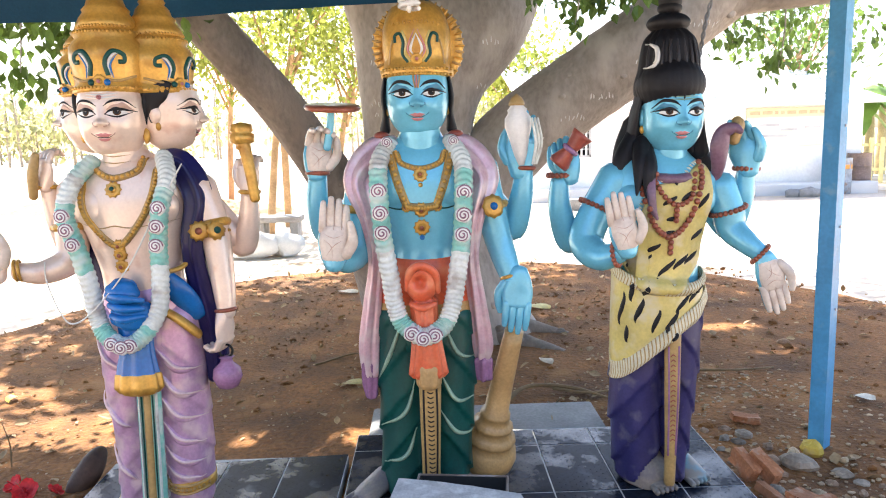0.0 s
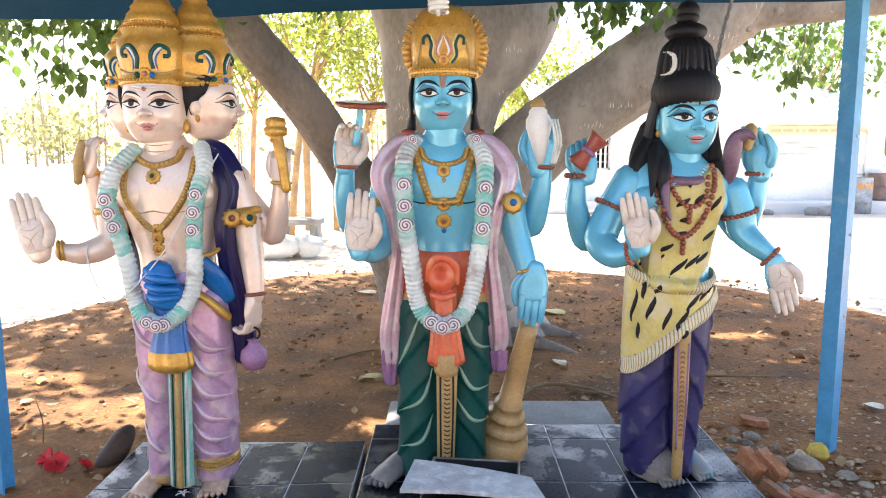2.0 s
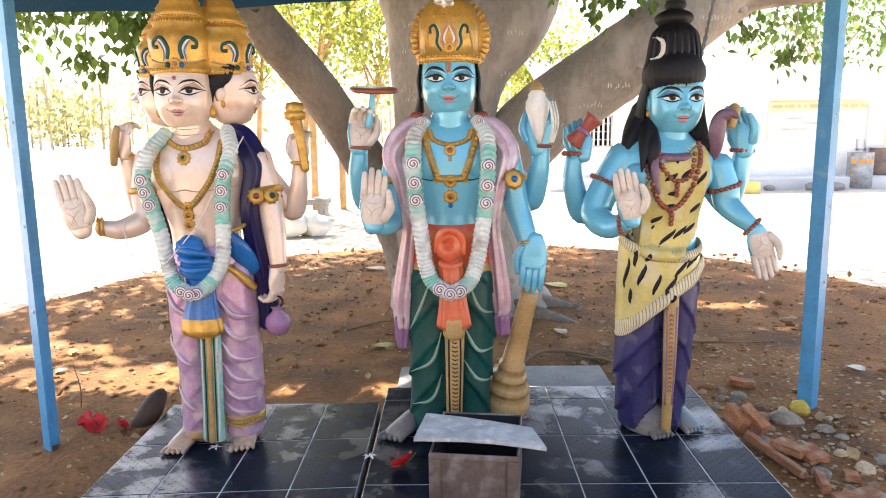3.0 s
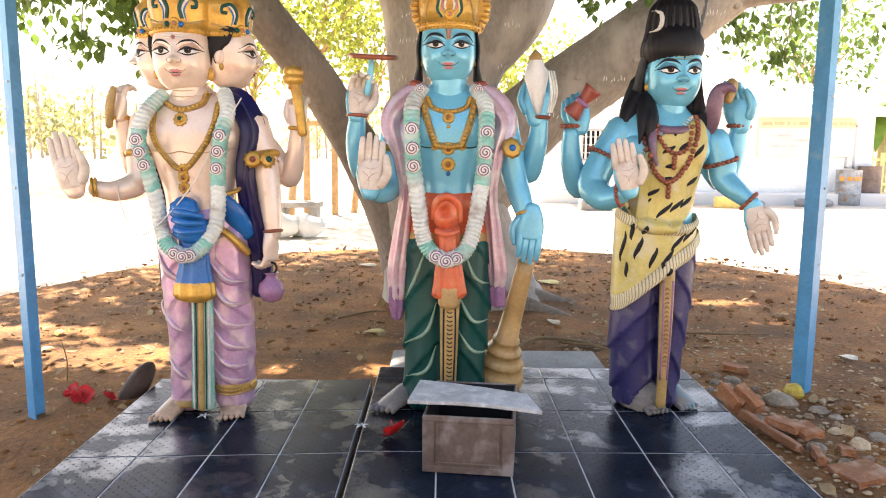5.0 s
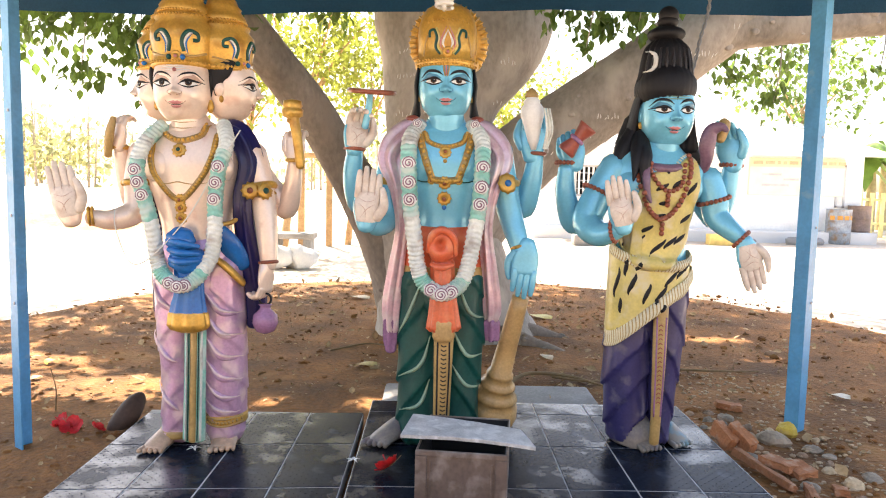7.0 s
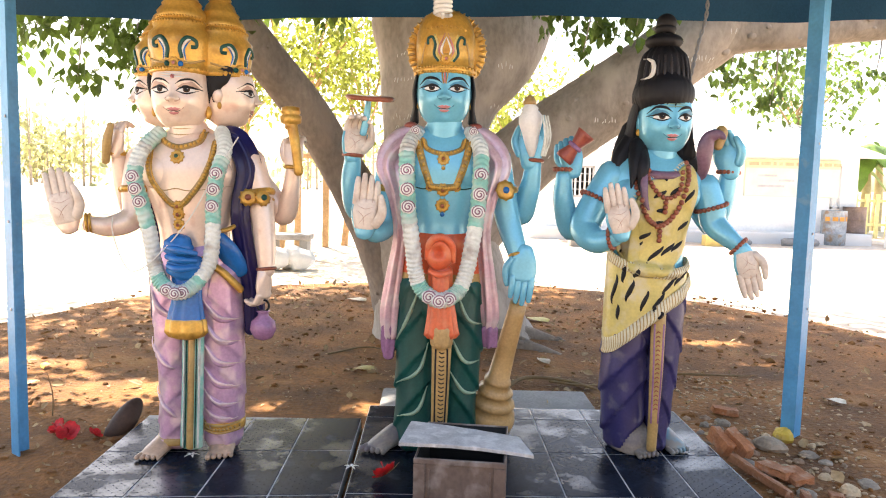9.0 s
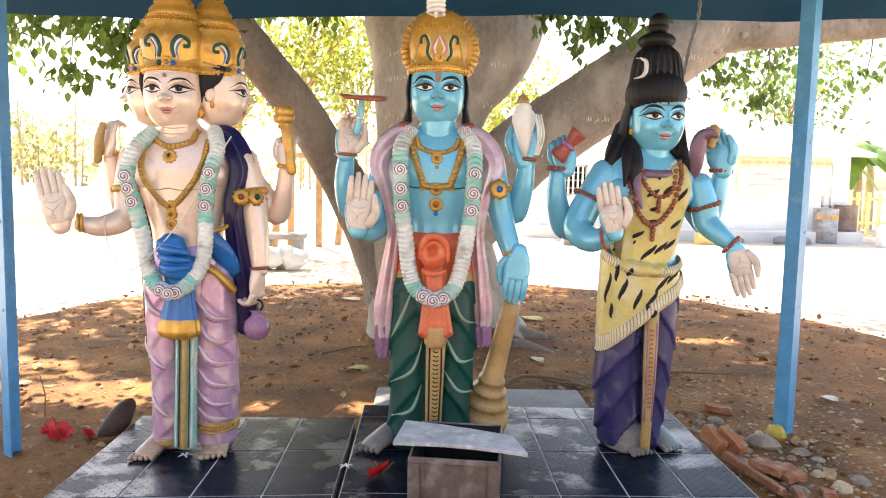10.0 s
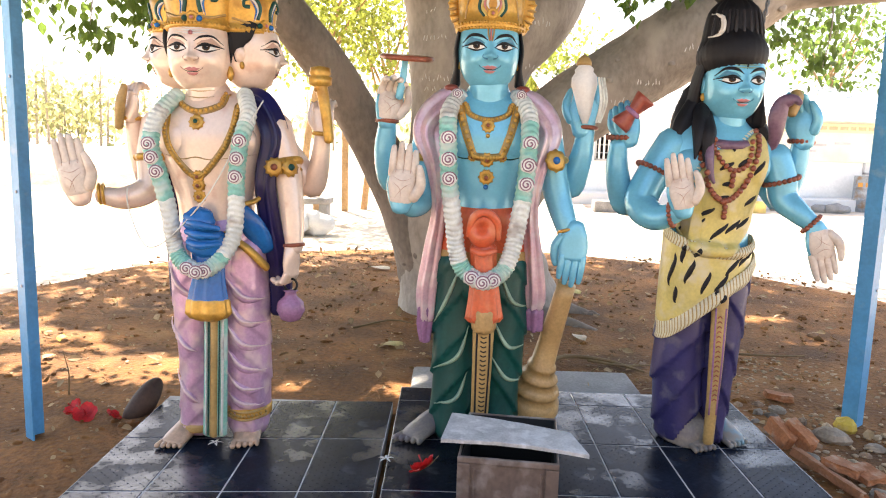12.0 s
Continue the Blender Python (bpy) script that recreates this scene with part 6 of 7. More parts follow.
    for s in (-1, 1):
        cord(c, cb, [(s * 0.03, 0.05), (s * 0.05, 0.08), (s * 0.046, 0.12), (s * 0.058, 0.15), (s * 0.075, 0.145), (s * 0.075, 0.12)], 0.006, TEAL, flat=0.7)
        cord(c, cb, [(s * 0.022, 0.05), (s * 0.040, 0.08), (s * 0.036, 0.12), (s * 0.05, 0.16)], 0.0045, YELLOW, flat=0.7)
        cord(c, cb, [(s * 0.10, 0.045), (s * 0.095, 0.09), (s * 0.085, 0.13)], 0.004, GOLD2)
        cord(c, cb, [(s * 0.012, 0.075), (s * 0.02, 0.10), (0, 0.15)], 0.005, WHITE, taper=True)
        cord(c, cb, [(s * 0.02, 0.065), (s * 0.03, 0.10), (s * 0.006, 0.165)], 0.004, LIP, taper=True)
    medallion(c, cb, 0, 0.06, 0.022, GOLD, LIP)
    cord(c, cb, [(-0.08, 0.185), (0, 0.193), (0.08, 0.185)], 0.006, GOLD, beads=0.018)
    for z in (0.008, 0.028):
        cord(c, cb, [(-0.125, z), (-0.06, z), (0, z), (0.06, z), (0.125, z)], 0.006, GOLD, beads=0.015)
    # round plate behind the crown
    m = pose(0, 0, 0, 90, 0, 0).to_3x3()
    c.revolve([(0.02, -0.012), (0.160, -0.012), (0.173, -0.004), (0.170, 0.008), (0.145, 0.014), (0.138, 0.008), (0.12, 0.014), (0.02, 0.010)], GOLD, (0.006, 0.035, 0.120), 60, m, wave=lambda a, h: 1 + 0.018 * math.cos(a * 40))
    for k in range(44):
        a = 2 * math.pi * k / 44
        d = Vector((math.cos(a), 0, math.sin(a)))
        o = Vector((0.006, 0.020, 0.120))
        c.loft([o + d * 0.143, o + d * 0.158 + Vector((0, -0.003, 0)), o + d * 0.174], [0.003, 0.0055, 0.004], GOLD2 if k % 2 else GOLD, n=6, rings=5)
    g.join(c, Matrix.Translation((-0.012, 0.0, hz + 0.062)))
    statue("mace_bearer_statue", g, -0.04, 3.0, "blue-skinned painted statue with gold crown, green garment and mace")


mace_bearer()


# ---- blue statue in the tiger skin ----
def tiger_skin():
    g = Geo()
    legs(g, PURPLE, ((-0.085, -0.095, -0.100, -0.085), (0.10, 0.105, 0.105, 0.095)), ((0.070, 0.065, 0.055, 0.045), (0.10, 0.09, 0.075, 0.062)), 4, 0.09, 0.80, groove=0.15)
    g.loft([(-0.015, 0.02, 0.60), (-0.015, 0.02, 0.80), (-0.015, 0.02, 0.95)], [(0.165, 0.11), (0.165, 0.11), (0.155, 0.105)], PURPLE, n=48)
    g.loft([(-0.055, 0.0, 0.055), (-0.05, 0.0, 0.085), (-0.06, 0.01, 0.12)], [(0.108, 0.112), (0.106, 0.112), (0.100, 0.106)], GREYFOOT, n=36)
    foot(g, -0.03, 0.0, 8, GREYFOOT, 1.0, 0.057), foot(g, 0.112, 0.06, 16, FOOT_BLUE, 1.0, 0.057)
    g.loft([(0.008, -0.112, 0.70), (0.006, -0.125, 0.45), (0.003, -0.13, 0.25), (0.0, -0.13, 0.10)], [(0.034, 0.02), (0.030, 0.02), (0.024, 0.018), (0.022, 0.02)], GOLD2, n=16, rings=24)
    bv = g.tree()
    for x in (-0.02, 0.02):
        cord(g, bv, [(0.008 + x, 0.66), (0.006 + x * 0.85, 0.45), (0.003 + x * 0.7, 0.22)], 0.004, PLUM, flat=0.7)
    for k in range(18):
        z = 0.62 - k * 0.02
        cord(g, bv, [(-0.005, z), (0.004, z + 0.008), (0.013, z + 0.002)], 0.0028, BROWN, flat=0.7)
    # torso
    g.loft([(-0.015, 0.02, 0.86), (-0.012, 0.02, 1.0), (-0.008, 0.015, 1.12), (-0.006, 0.01, 1.24), (-0.004, 0.02, 1.32), (0.004, 0.03, 1.38), (0.010, 0.03, 1.42)],
           [(0.165, 0.115), (0.155, 0.108), (0.175, 0.115), (0.205, 0.122), (0.21, 0.108), (0.14, 0.09), (0.085, 0.08)], SKIN_BLUE, n=48)
    g.ball((-0.10, -0.05, 1.225), (0.10, 0.050, 0.085), SKIN_BLUE, 24, 16), g.ball((0.085, -0.05, 1.225), (0.10, 0.050, 0.085), SKIN_BLUE, 24, 16)
    g.loft([(0.012, 0.015, 1.34), (0.014, 0.005, 1.40), (0.018, 0.0, 1.46)], [0.082, 0.072, 0.074], SKIN_BLUE, n=28, fold=lambda u, a: 1 + 0.02 * math.sin(u * 26))
    # tiger skin: skirt part with a slanting hem, and the strip over the chest
    rows = []
    n = 72
    for i in range(26):
        u = i / 25
        row = []
        for j in range(n):
            a = 2 * math.pi * j / n
            ca, sa = math.cos(a), math.sin(a)
            hem = 0.672 + 0.150 * ca + 0.010 * math.sin(a * 3)
            top = 0.945 - 0.018 * ca - 0.055 * max(0, -sa)
            z = top + (hem - top) * u
            flare = 1.0 + 0.05 * u + 0.02 * math.sin(a * 9 + u * 3) * u
            row.append((-0.018 + 0.178 * flare * ca, 0.02 + 0.150 * flare * sa, z))
        rows.append(row)
    inner = [[(x * 0.95, y * 0.95, z) for x, y, z in rows[-1]]]
    g.grid(rows + inner, YELLOW, caps=False)
    hemline = [Vector(p) for p in rows[-1]]
    # fringes: every third strand is darker, painting the shaded gaps between strands
    for k in range(0, 250):
        q = k / 250 * n
        p = hemline[int(q) % n].lerp(hemline[(int(q) + 1) % n], q % 1)
        if p.y < 0.09:
            g.loft([p + Vector((0, -0.002, 0.055)), p + Vector((0.004, -0.009, 0.012)), p + Vector((-0.003, -0.004, -0.014))], [0.0025, 0.0048, 0.002], CREAM if k % 3 else GOLD2, n=6, rings=5)
    topline = [Vector(p) for p in rows[0]]
    for k in range(0, 220):
        q = k / 220 * n
        p = topline[int(q) % n].lerp(topline[(int(q) + 1) % n], q % 1)
        if p.y < 0.05:
            g.loft([p + Vector((0, -0.004, 0.016)), p + Vector((0.004, -0.014, -0.004)), p + Vector((-0.004, -0.008, -0.028))], [0.003, 0.0055, 0.002], CREAM if k % 3 else GOLD2, n=6, rings=5)
    bv = g.tree()
    strip = [(x - 0.035, z) for x, z in ((-0.140, 0.99), (-0.135, 1.06), (-0.095, 1.15), (-0.065, 1.23), (-0.03, 1.285), (0.07, 1.305), (0.135, 1.355), (0.185, 1.36), (0.20, 1.28), (0.185, 1.15), (0.17, 1.05), (0.16, 0.97), (0.08, 0.88), (0.0, 0.86), (-0.09, 0.88))]
    dense = [tuple(p)[:2] for p in spline([Vector((x, z, 0)) for x, z in strip + strip[:1]], 84)][:-1]
    patch(g, bv, dense, YELLOW, 0.010, rings=16)
    bv = g.tree()
    for i in range(0, 36):
        p = dense[i]
        if p[1] > 1.0:
            cord(g, bv, [p, (p[0] - 0.008, p[1] + 0.006), (p[0] - 0.016, p[1] + 0.008)], 0.004, CREAM, taper=True)
    for x, z, a, L in ((-0.08, 0.99, 38, 0.15), (-0.035, 1.04, 40, 0.10), (0.02, 0.965, 52, 0.14), (0.075, 0.985, 50, 0.12), (0.12, 1.0, 48, 0.11), (0.02, 1.10, 28, 0.07), (0.03, 1.155, 20, 0.06), (0.10, 1.15, 60, 0.11), (0.14, 1.09, 48, 0.10), (0.02, 1.225, 40, 0.09), (0.085, 1.24, 50, 0.08), (0.155, 1.22, 62, 0.10), (0.06, 1.30, 40, 0.07),
                       (-0.135, 0.87, 96, 0.11), (-0.11, 0.80, 82, 0.15), (-0.05, 0.76, 80, 0.14), (-0.165, 0.80, 92, 0.2), (-0.15, 0.70, 100, 0.10), (0.01, 0.76, 66, 0.14), (0.055, 0.83, 58, 0.14), (0.11, 0.86, 55, 0.13), (0.02, 0.70, 70, 0.05), (-0.09, 0.88, 84, 0.06)):
        x -= 0.035 if z > 0.93 else 0.012
        c, s = math.cos(radians(a)) * L / 2, math.sin(radians(a)) * L / 2
        n2 = [(x - c, z - s), (x - c * 0.5 - s * 0.10, z - s * 0.5 + c * 0.10), (x, z), (x + c * 0.5 + s * 0.1, z + s * 0.5 - c * 0.1), (x + c, z + s)]
        cord(g, bv, n2, 0.0125, BLACK, lift=-0.45, taper=True)
    # arms
    palm_hand = make_hand(SKIN_BLUE, PALM)
    g.loft([(-0.18, 0.02, 1.31), (-0.262, 0.01, 1.18), (-0.310, -0.01, 1.065), (-0.27, -0.09, 1.015), (-0.205, -0.15, 1.04)], [0.075, 0.068, 0.068, 0.055, 0.038], SKIN_BLUE, n=20)
    put(g, palm_hand, (-0.208, -0.18, 1.142), (0, -11, 0), 1.12)
    bracelet(g, (-0.222, -0.14, 1.032), (0.8, -0.5, 0.2), 0.045, BROWN, 0.010, 16)
    g.loft([(0.22, 0.02, 1.27), (0.255, 0.0, 1.17), (0.268, -0.01, 1.10), (0.305, -0.06, 1.05), (0.345, -0.09, 1.012)], [0.068, 0.062, 0.056, 0.046, 0.036], SKIN_BLUE, n=20)
    put(g, palm_hand, (0.385, -0.12, 0.905), (6, 164, 0), 1.10, True)
    bracelet(g, (0.350, -0.09, 1.006), (0.6, -0.3, -0.6), 0.043, BROWN, 0.010, 16)
    bracelet(g, (-0.258, 0.01, 1.195), (-0.5, -0.05, -1), 0.074, BROWN, 0.011, 24), bracelet(g, (0.255, 0.0, 1.17), (0.3, -0.05, -1), 0.068, BROWN, 0.011, 22)
    g.loft([(-0.16, 0.09, 1.25), (-0.30, 0.11, 1.09), (-0.355, 0.10, 1.06), (-0.40, 0.06, 1.19), (-0.405, 0.04, 1.30)], [0.055, 0.058, 0.055, 0.047, 0.036], SKIN_BLUE, n=18)
    bracelet(g, (-0.405, 0.04, 1.325), (0, 0, 1), 0.044, BROWN, 0.011, 16)
    put(g, make_hand(SKIN_BLUE, None, 65), (-0.385, 0.03, 1.40), (0, 14, 160), 1.05)
    # little drum
    q = Vector((0.62, -0.15, 0.75)).to_track_quat("Z", "Y").to_matrix()
    g.revolve([(0.002, -0.075), (0.040, -0.075), (0.042, -0.06), (0.022, 0.0), (0.040, 0.06), (0.044, 0.075), (0.002, 0.075)], RED, (-0.375, -0.03, 1.425), 24, q)
    bracelet(g, (-0.375, -0.03, 1.425), q @ Vector((0, 0, 1)), 0.026, PLUM, 0.010)
    g.loft([(0.20, 0.09, 1.22), (0.285, 0.11, 1.11), (0.31, 0.10, 1.10), (0.335, 0.06, 1.22), (0.34, 0.04, 1.32)], [0.055, 0.056, 0.054, 0.046, 0.035], SKIN_BLUE, n=18)
    bracelet(g, (0.34, 0.04, 1.33), (0.05, 0, 1), 0.044, BROWN, 0.011, 16)
    put(g, make_hand(SKIN_BLUE, None, 40), (0.318, 0.03, 1.42), (0, -16, -30), 1.15)
    g.loft([(0.26, -0.02, 1.44), (0.275, -0.02, 1.50), (0.27, -0.02, 1.52)], [0.022, 0.026, 0.020], GOLD2, n=12)
    # cobra and its coil round the neck
    g.loft([(0.185, 0.0, 1.26), (0.195, -0.04, 1.34), (0.19, -0.06, 1.42), (0.205, -0.06, 1.475), (0.24, -0.075, 1.49), (0.26, -0.09, 1.475)], [(0.014, 0.014), (0.026, 0.014), (0.037, 0.015), (0.030, 0.018), (0.020, 0.018), (0.010, 0.012)], COBRA, n=18)
    bv = g.tree()
    bracelet(g, (0.010, -0.005, 1.335), (0.02, -0.35, 1), 0.098, COBRA, 0.022)
    g.loft([(-0.075, -0.07, 1.36), (-0.090, -0.125, 1.28), (-0.085, -0.14, 1.20), (-0.07, -0.145, 1.16)], [0.016, 0.018, 0.014, 0.006], COBRA, n=12)
    # beads
    bv = g.tree()
    cord(g, bv, [(-0.120, 1.36), (-0.112, 1.25), (-0.065, 1.13), (-0.005, 1.09), (0.06, 1.15), (0.105, 1.27), (0.115, 1.36)], 0.0125, BROWN, lift=0.5, beads=0.023)
    cord(g, bv, [(-0.070, 1.325), (-0.05, 1.26), (0.005, 1.21), (0.065, 1.235), (0.085, 1.32)], 0.011, BROWN, lift=0.5, beads=0.020)
    for x, z in ((-0.005, 1.065), (-0.005, 1.045), (-0.005, 1.025), (0.01, 1.19), (0.01, 1.17), (0.01, 1.15)):
        hit = bv.ray_cast(Vector((x, -3, z)), Vector((0, 1, 0)))[0]
        g.ball(hit + Vector((0, -0.006, 0)), 0.012, BROWN, 8, 6)
    # head and hair
    head, hb = make_head(SKIN_BLUE, LID_BLUE, 1.1, 0.002)
    for z in (0.048, 0.058, 0.068):
        cord(head, hb, [(-0.065, z), (0, z - 0.003), (0.065, z)], 0.0028, SAGE, taper=True)
    cord(head, hb, [(0.0, 0.075), (0.004, 0.06), (0.0, 0.04)], 0.0045, BLACK, taper=True)
    cap = Geo()
    strands = lambda u, a: 1 + 0.035 * math.sin(a * 20) + 0.02 * math.sin(a * 33)
    cap.loft([(0, 0.02, 0.072), (0, 0.02, 0.11), (0, 0.02, 0.16), (0, 0.02, 0.22), (0, 0.02, 0.27), (0, 0.02, 0.305)], [(0.126, 0.136), (0.126, 0.134), (0.114, 0.114), (0.106, 0.104), (0.093, 0.092), (0.062, 0.060)], BLACK, n=80, rings=40, fold=strands)
    cap.loft([(0, 0.0, 0.070), (0, 0.0, 0.090), (0, 0.006, 0.112)], [(0.124, 0.130), (0.130, 0.136), (0.128, 0.134)], BLACK, n=80, rings=8, fold=lambda u, a: 1 + 0.012 * math.sin(a * 30))
    for k in range(9):
        a = radians(-150 + k * 15)
        d = Vector((math.cos(a), math.sin(a), 0))
        cap.loft([Vector((0, 0.02, 0.15)) + d * 0.116, Vector((0, 0.02, 0.20)) + d * 0.110, Vector((0, 0.02, 0.26)) + d * 0.096], [0.004, 0.007, 0.004], HAIR, n=7)
    cap.ball((-0.004, 0.02, 0.330), (0.080, 0.080, 0.040), BLACK, 28, 14, shape=lambda p: p * (1 + 0.03 * math.sin(math.atan2(p.y, p.x) * 9)))
    cap.ball((0.0, 0.02, 0.385), (0.046, 0.046, 0.030), BLACK, 20, 12), cap.ball((0.002, 0.02, 0.412), (0.044, 0.044, 0.042), BLACK, 20, 12)
    hb2 = cap.tree()
    # crescent
    pts = [(-0.098 + 0.030 * math.cos(q), 0.205 + 0.045 * math.sin(q)) for q in [radians(-105 + i * 15) for i in range(14)]]
    cord(cap, hb2, pts, 0.011, WHITE, taper=True, steps=30)
    for s in (-1, 1):
        cap.loft([(s * 0.108, 0.03, 0.07), (s * 0.122, 0.04, 0.0), (s * 0.130, 0.05, -0.08), (s * 0.135, 0.05, -0.16)], [(0.010, 0.05), (0.014, 0.055), (0.024, 0.05), (0.040, 0.04)], BLACK, n=30, fold=strands)
    hz = 1.56
    g.join(head, Matrix.Translation((0.020, -0.015, hz - 0.006)) @ pose(0, 0, 0, 0, 0, 2) @ Matrix.Diagonal((1.02, 1.0, 1.0, 1)))
    g.join(cap, Matrix.Translation((0.012, -0.010, hz)))
    for pts, r in (([(-0.09, 0.03, 1.46), (-0.14, 0.0, 1.37), (-0.18, -0.03, 1.27)], (0.040, 0.042, 0.006)), ([(-0.07, 0.0, 1.44), (-0.095, -0.08, 1.36), (-0.12, -0.12, 1.25)], (0.038, 0.030, 0.004)), ([(-0.06, -0.02, 1.42), (-0.07, -0.10, 1.34), (-0.085, -0.125, 1.24)], (0.03, 0.03, 0.004)), ([(-0.10, 0.04, 1.44), (-0.155, 0.02, 1.36), (-0.20, 0.01, 1.28)], (0.035, 0.026, 0.004)), ([(0.14, 0.05, 1.42), (0.21, 0.06, 1.34), (0.255, 0.06, 1.22)], (0.04, 0.035, 0.006)), ([(-0.045, 0.08, 1.5), (-0.09, 0.09, 1.38), (-0.12, 0.10, 1.2)], (0.08, 0.07, 0.03))):
        g.loft([(p[0] - 0.022, p[1], p[2]) for p in pts], r, BLACK, n=24, rings=18, fold=lambda u, a: 1 + 0.06 * math.sin(a * 7))
    statue("tiger_skin_statue", g, 0.90, 3.05, "blue-skinned painted statue wrapped in a yellow tiger skin")


tiger_skin()


# ---- offerings on the plinth ----
PETAL_RED = mat("red_petal", (0.55, 0.02, 0.025), 0.5, var=0.25, scale=20, fine=90, trans=0.25)
PETAL_WHITE = mat("white_petal", (0.80, 0.79, 0.74), 0.6, var=0.08, scale=20)
STEM = mat("dry_stem", (0.20, 0.13, 0.06), 0.8, var=0.2)


def offering_box():
    tin = mat("brown_tin", (0.17, 0.125, 0.105), 0.42, 0.25, var=0.25, scale=6, fine=50, bump=0.15, dust=(0.33, 0.29, 0.27), dust_at=0.58)
    ob = empty("offering_box", (0.028, 2.275, TOP + 0.004), "open brown tin box with a recessed front panel", "box")
    ob.rotation_euler = (0, 0, radians(-7))
    W, D, H, t = 0.345, 0.415, 0.222, 0.008
    for name, c, s in (("front_panel", (0, t / 2, H / 2), (W, t, H)), ("back_panel", (0, D - t / 2, H / 2), (W, t, H)), ("side_panel", (-W / 2 + t / 2, D / 2, H / 2), (t, D - 2 * t, H)), ("side_panel", (W / 2 - t / 2, D / 2, H / 2), (t, D - 2 * t, H)), ("bottom", (0, D / 2, 0.008), (W - 2 * t, D - 2 * t, 0.012))):
        g = Geo()
        g.box(c, s, tin, bevel=0.003)
        g.object(name, ob, smooth=False)
    # near-black sheets inside the walls paint the shade of the opening
    for c, size in (((0, D - t - 0.003, H / 2 + 0.01), (W - 2 * t - 0.008, 0.004, H - 0.03)), ((-W / 2 + t + 0.003, D / 2, H / 2 + 0.01), (0.004, D - 2 * t - 0.012, H - 0.03)), ((W / 2 - t - 0.003, D / 2, H / 2 + 0.01), (0.004, D - 2 * t - 0.012, H - 0.03)), ((0, t + 0.003, H / 2 + 0.01), (W - 2 * t - 0.008, 0.004, H - 0.03))):
        g = Geo()
        g.box(c, size, DARK)
        g.object("lining", ob, smooth=False, label="near-black lining that paints the inner shade")
    for c, s in (((0, -0.004, 0.012), (W, 0.008, 0.024)), ((0, -0.004, H - 0.010), (W, 0.008, 0.020)), ((-W / 2 + 0.022, -0.004, H / 2), (0.044, 0.008, H - 0.044)), ((W / 2 - 0.022, -0.004, H / 2), (0.044, 0.008, H - 0.044)), ((0, -0.0025, 0.036), (W - 0.10, 0.005, 0.008)), ((-W / 2 + 0.058, -0.0025, H / 2), (0.008, 0.005, H - 0.08)), ((W / 2 - 0.058, -0.0025, H / 2), (0.008, 0.005, H - 0.08))):
        g = Geo()
        g.box(c, s, tin, bevel=0.002)
        g.object("moulding", ob, smooth=False)


offering_box()


def stone_lid():
    grey = mat("speckled_grey_stone", (0.48, 0.47, 0.46), 0.6, var=0.22, scale=14, fine=120, bump=0.2, dust=(0.68, 0.67, 0.65), dust_at=0.62)
    g = Geo()
    n = 22
    rows = []
    for dz in (0.0, 0.012, 0.014):
        inset = 0.0 if dz < 0.013 else 0.003
        row = []
        for i in range(n):
            u = i / (n - 1)
            row.append((-0.245 + 0.51 * u, inset - 0.115 + 0.03 * math.sin(u * 3.0) - 0.05 * u + 0.004 * noise.noise(Vector((u * 9, 0, 0))), dz))
        for i in range(n):
            u = 1 - i / (n - 1)
            row.append((-0.205 + 0.435 * u, -inset + 0.135 - 0.11 * u ** 1.4 + 0.004 * noise.noise(Vector((u * 9, 4, 0))), dz))
        rows.append(row)
    g.grid(rows, grey)
    ob = g.object("grey_slab", smooth=False, label="speckled grey stone slab lying across a tin box", category="stone slab")
    ob.matrix_world = pose(0.042, 2.455, 0.363, 0.5, 2.5, 0)


stone_lid()


def hibiscus(x, y, z, s, seed, on):
    ob = empty("red_flower", (x, y, z), "fallen red hibiscus flower lying on " + on, "flower", "red flowers")
    ob.rotation_euler = (radians(-35), radians(15), seed * 1.3)
    rng = random.Random(seed)
    for i in range(5):
        g = Geo()
        rows = []
        for k in range(7):
            q = k / 6
            w = s * 0.62 * math.sin(math.pi * min(1, 0.1 + q * 0.82)) ** 0.8
            rows.append([(a * w, s * q, s * (0.45 * q * q + 0.12 * abs(a)) + 0.05 * s * math.sin(a * 9 + k)) for a in (-1, -0.6, -0.2, 0.2, 0.6, 1)])
        g.grid(rows, PETAL_RED, closed=False)
        o = g.object("petal", ob)
        o.rotation_euler = (rng.uniform(-0.3, 0.2), 0, 2 * math.pi * i / 5 + rng.uniform(-0.2, 0.2))
    g = Geo()
    g.loft([(0, 0, 0), (0, 0, s * 0.6), (0.1 * s, 0, s * 0.95)], [s * 0.06, s * 0.05, s * 0.07], PETAL_RED, n=8)
    g.object("stamen", ob)
    g = Geo()
    g.loft([(0, 0, 0), (0.1 * s, -0.5 * s, 0.02 * s), (0.3 * s, -1.2 * s, 0.25 * s)], [s * 0.05, s * 0.04, s * 0.03], STEM, n=6)
    g.object("stem", ob)


hibiscus(-0.262, 2.60, TOP + 0.035, 0.055, 1, "black tiles")
hibiscus(-1.955, 3.25, 0.085, 0.050, 2, "red earth")
hibiscus(-1.885, 3.20, 0.085, 0.052, 3, "red earth")
hibiscus(-1.755, 3.20, 0.080, 0.036, 4, "red earth")


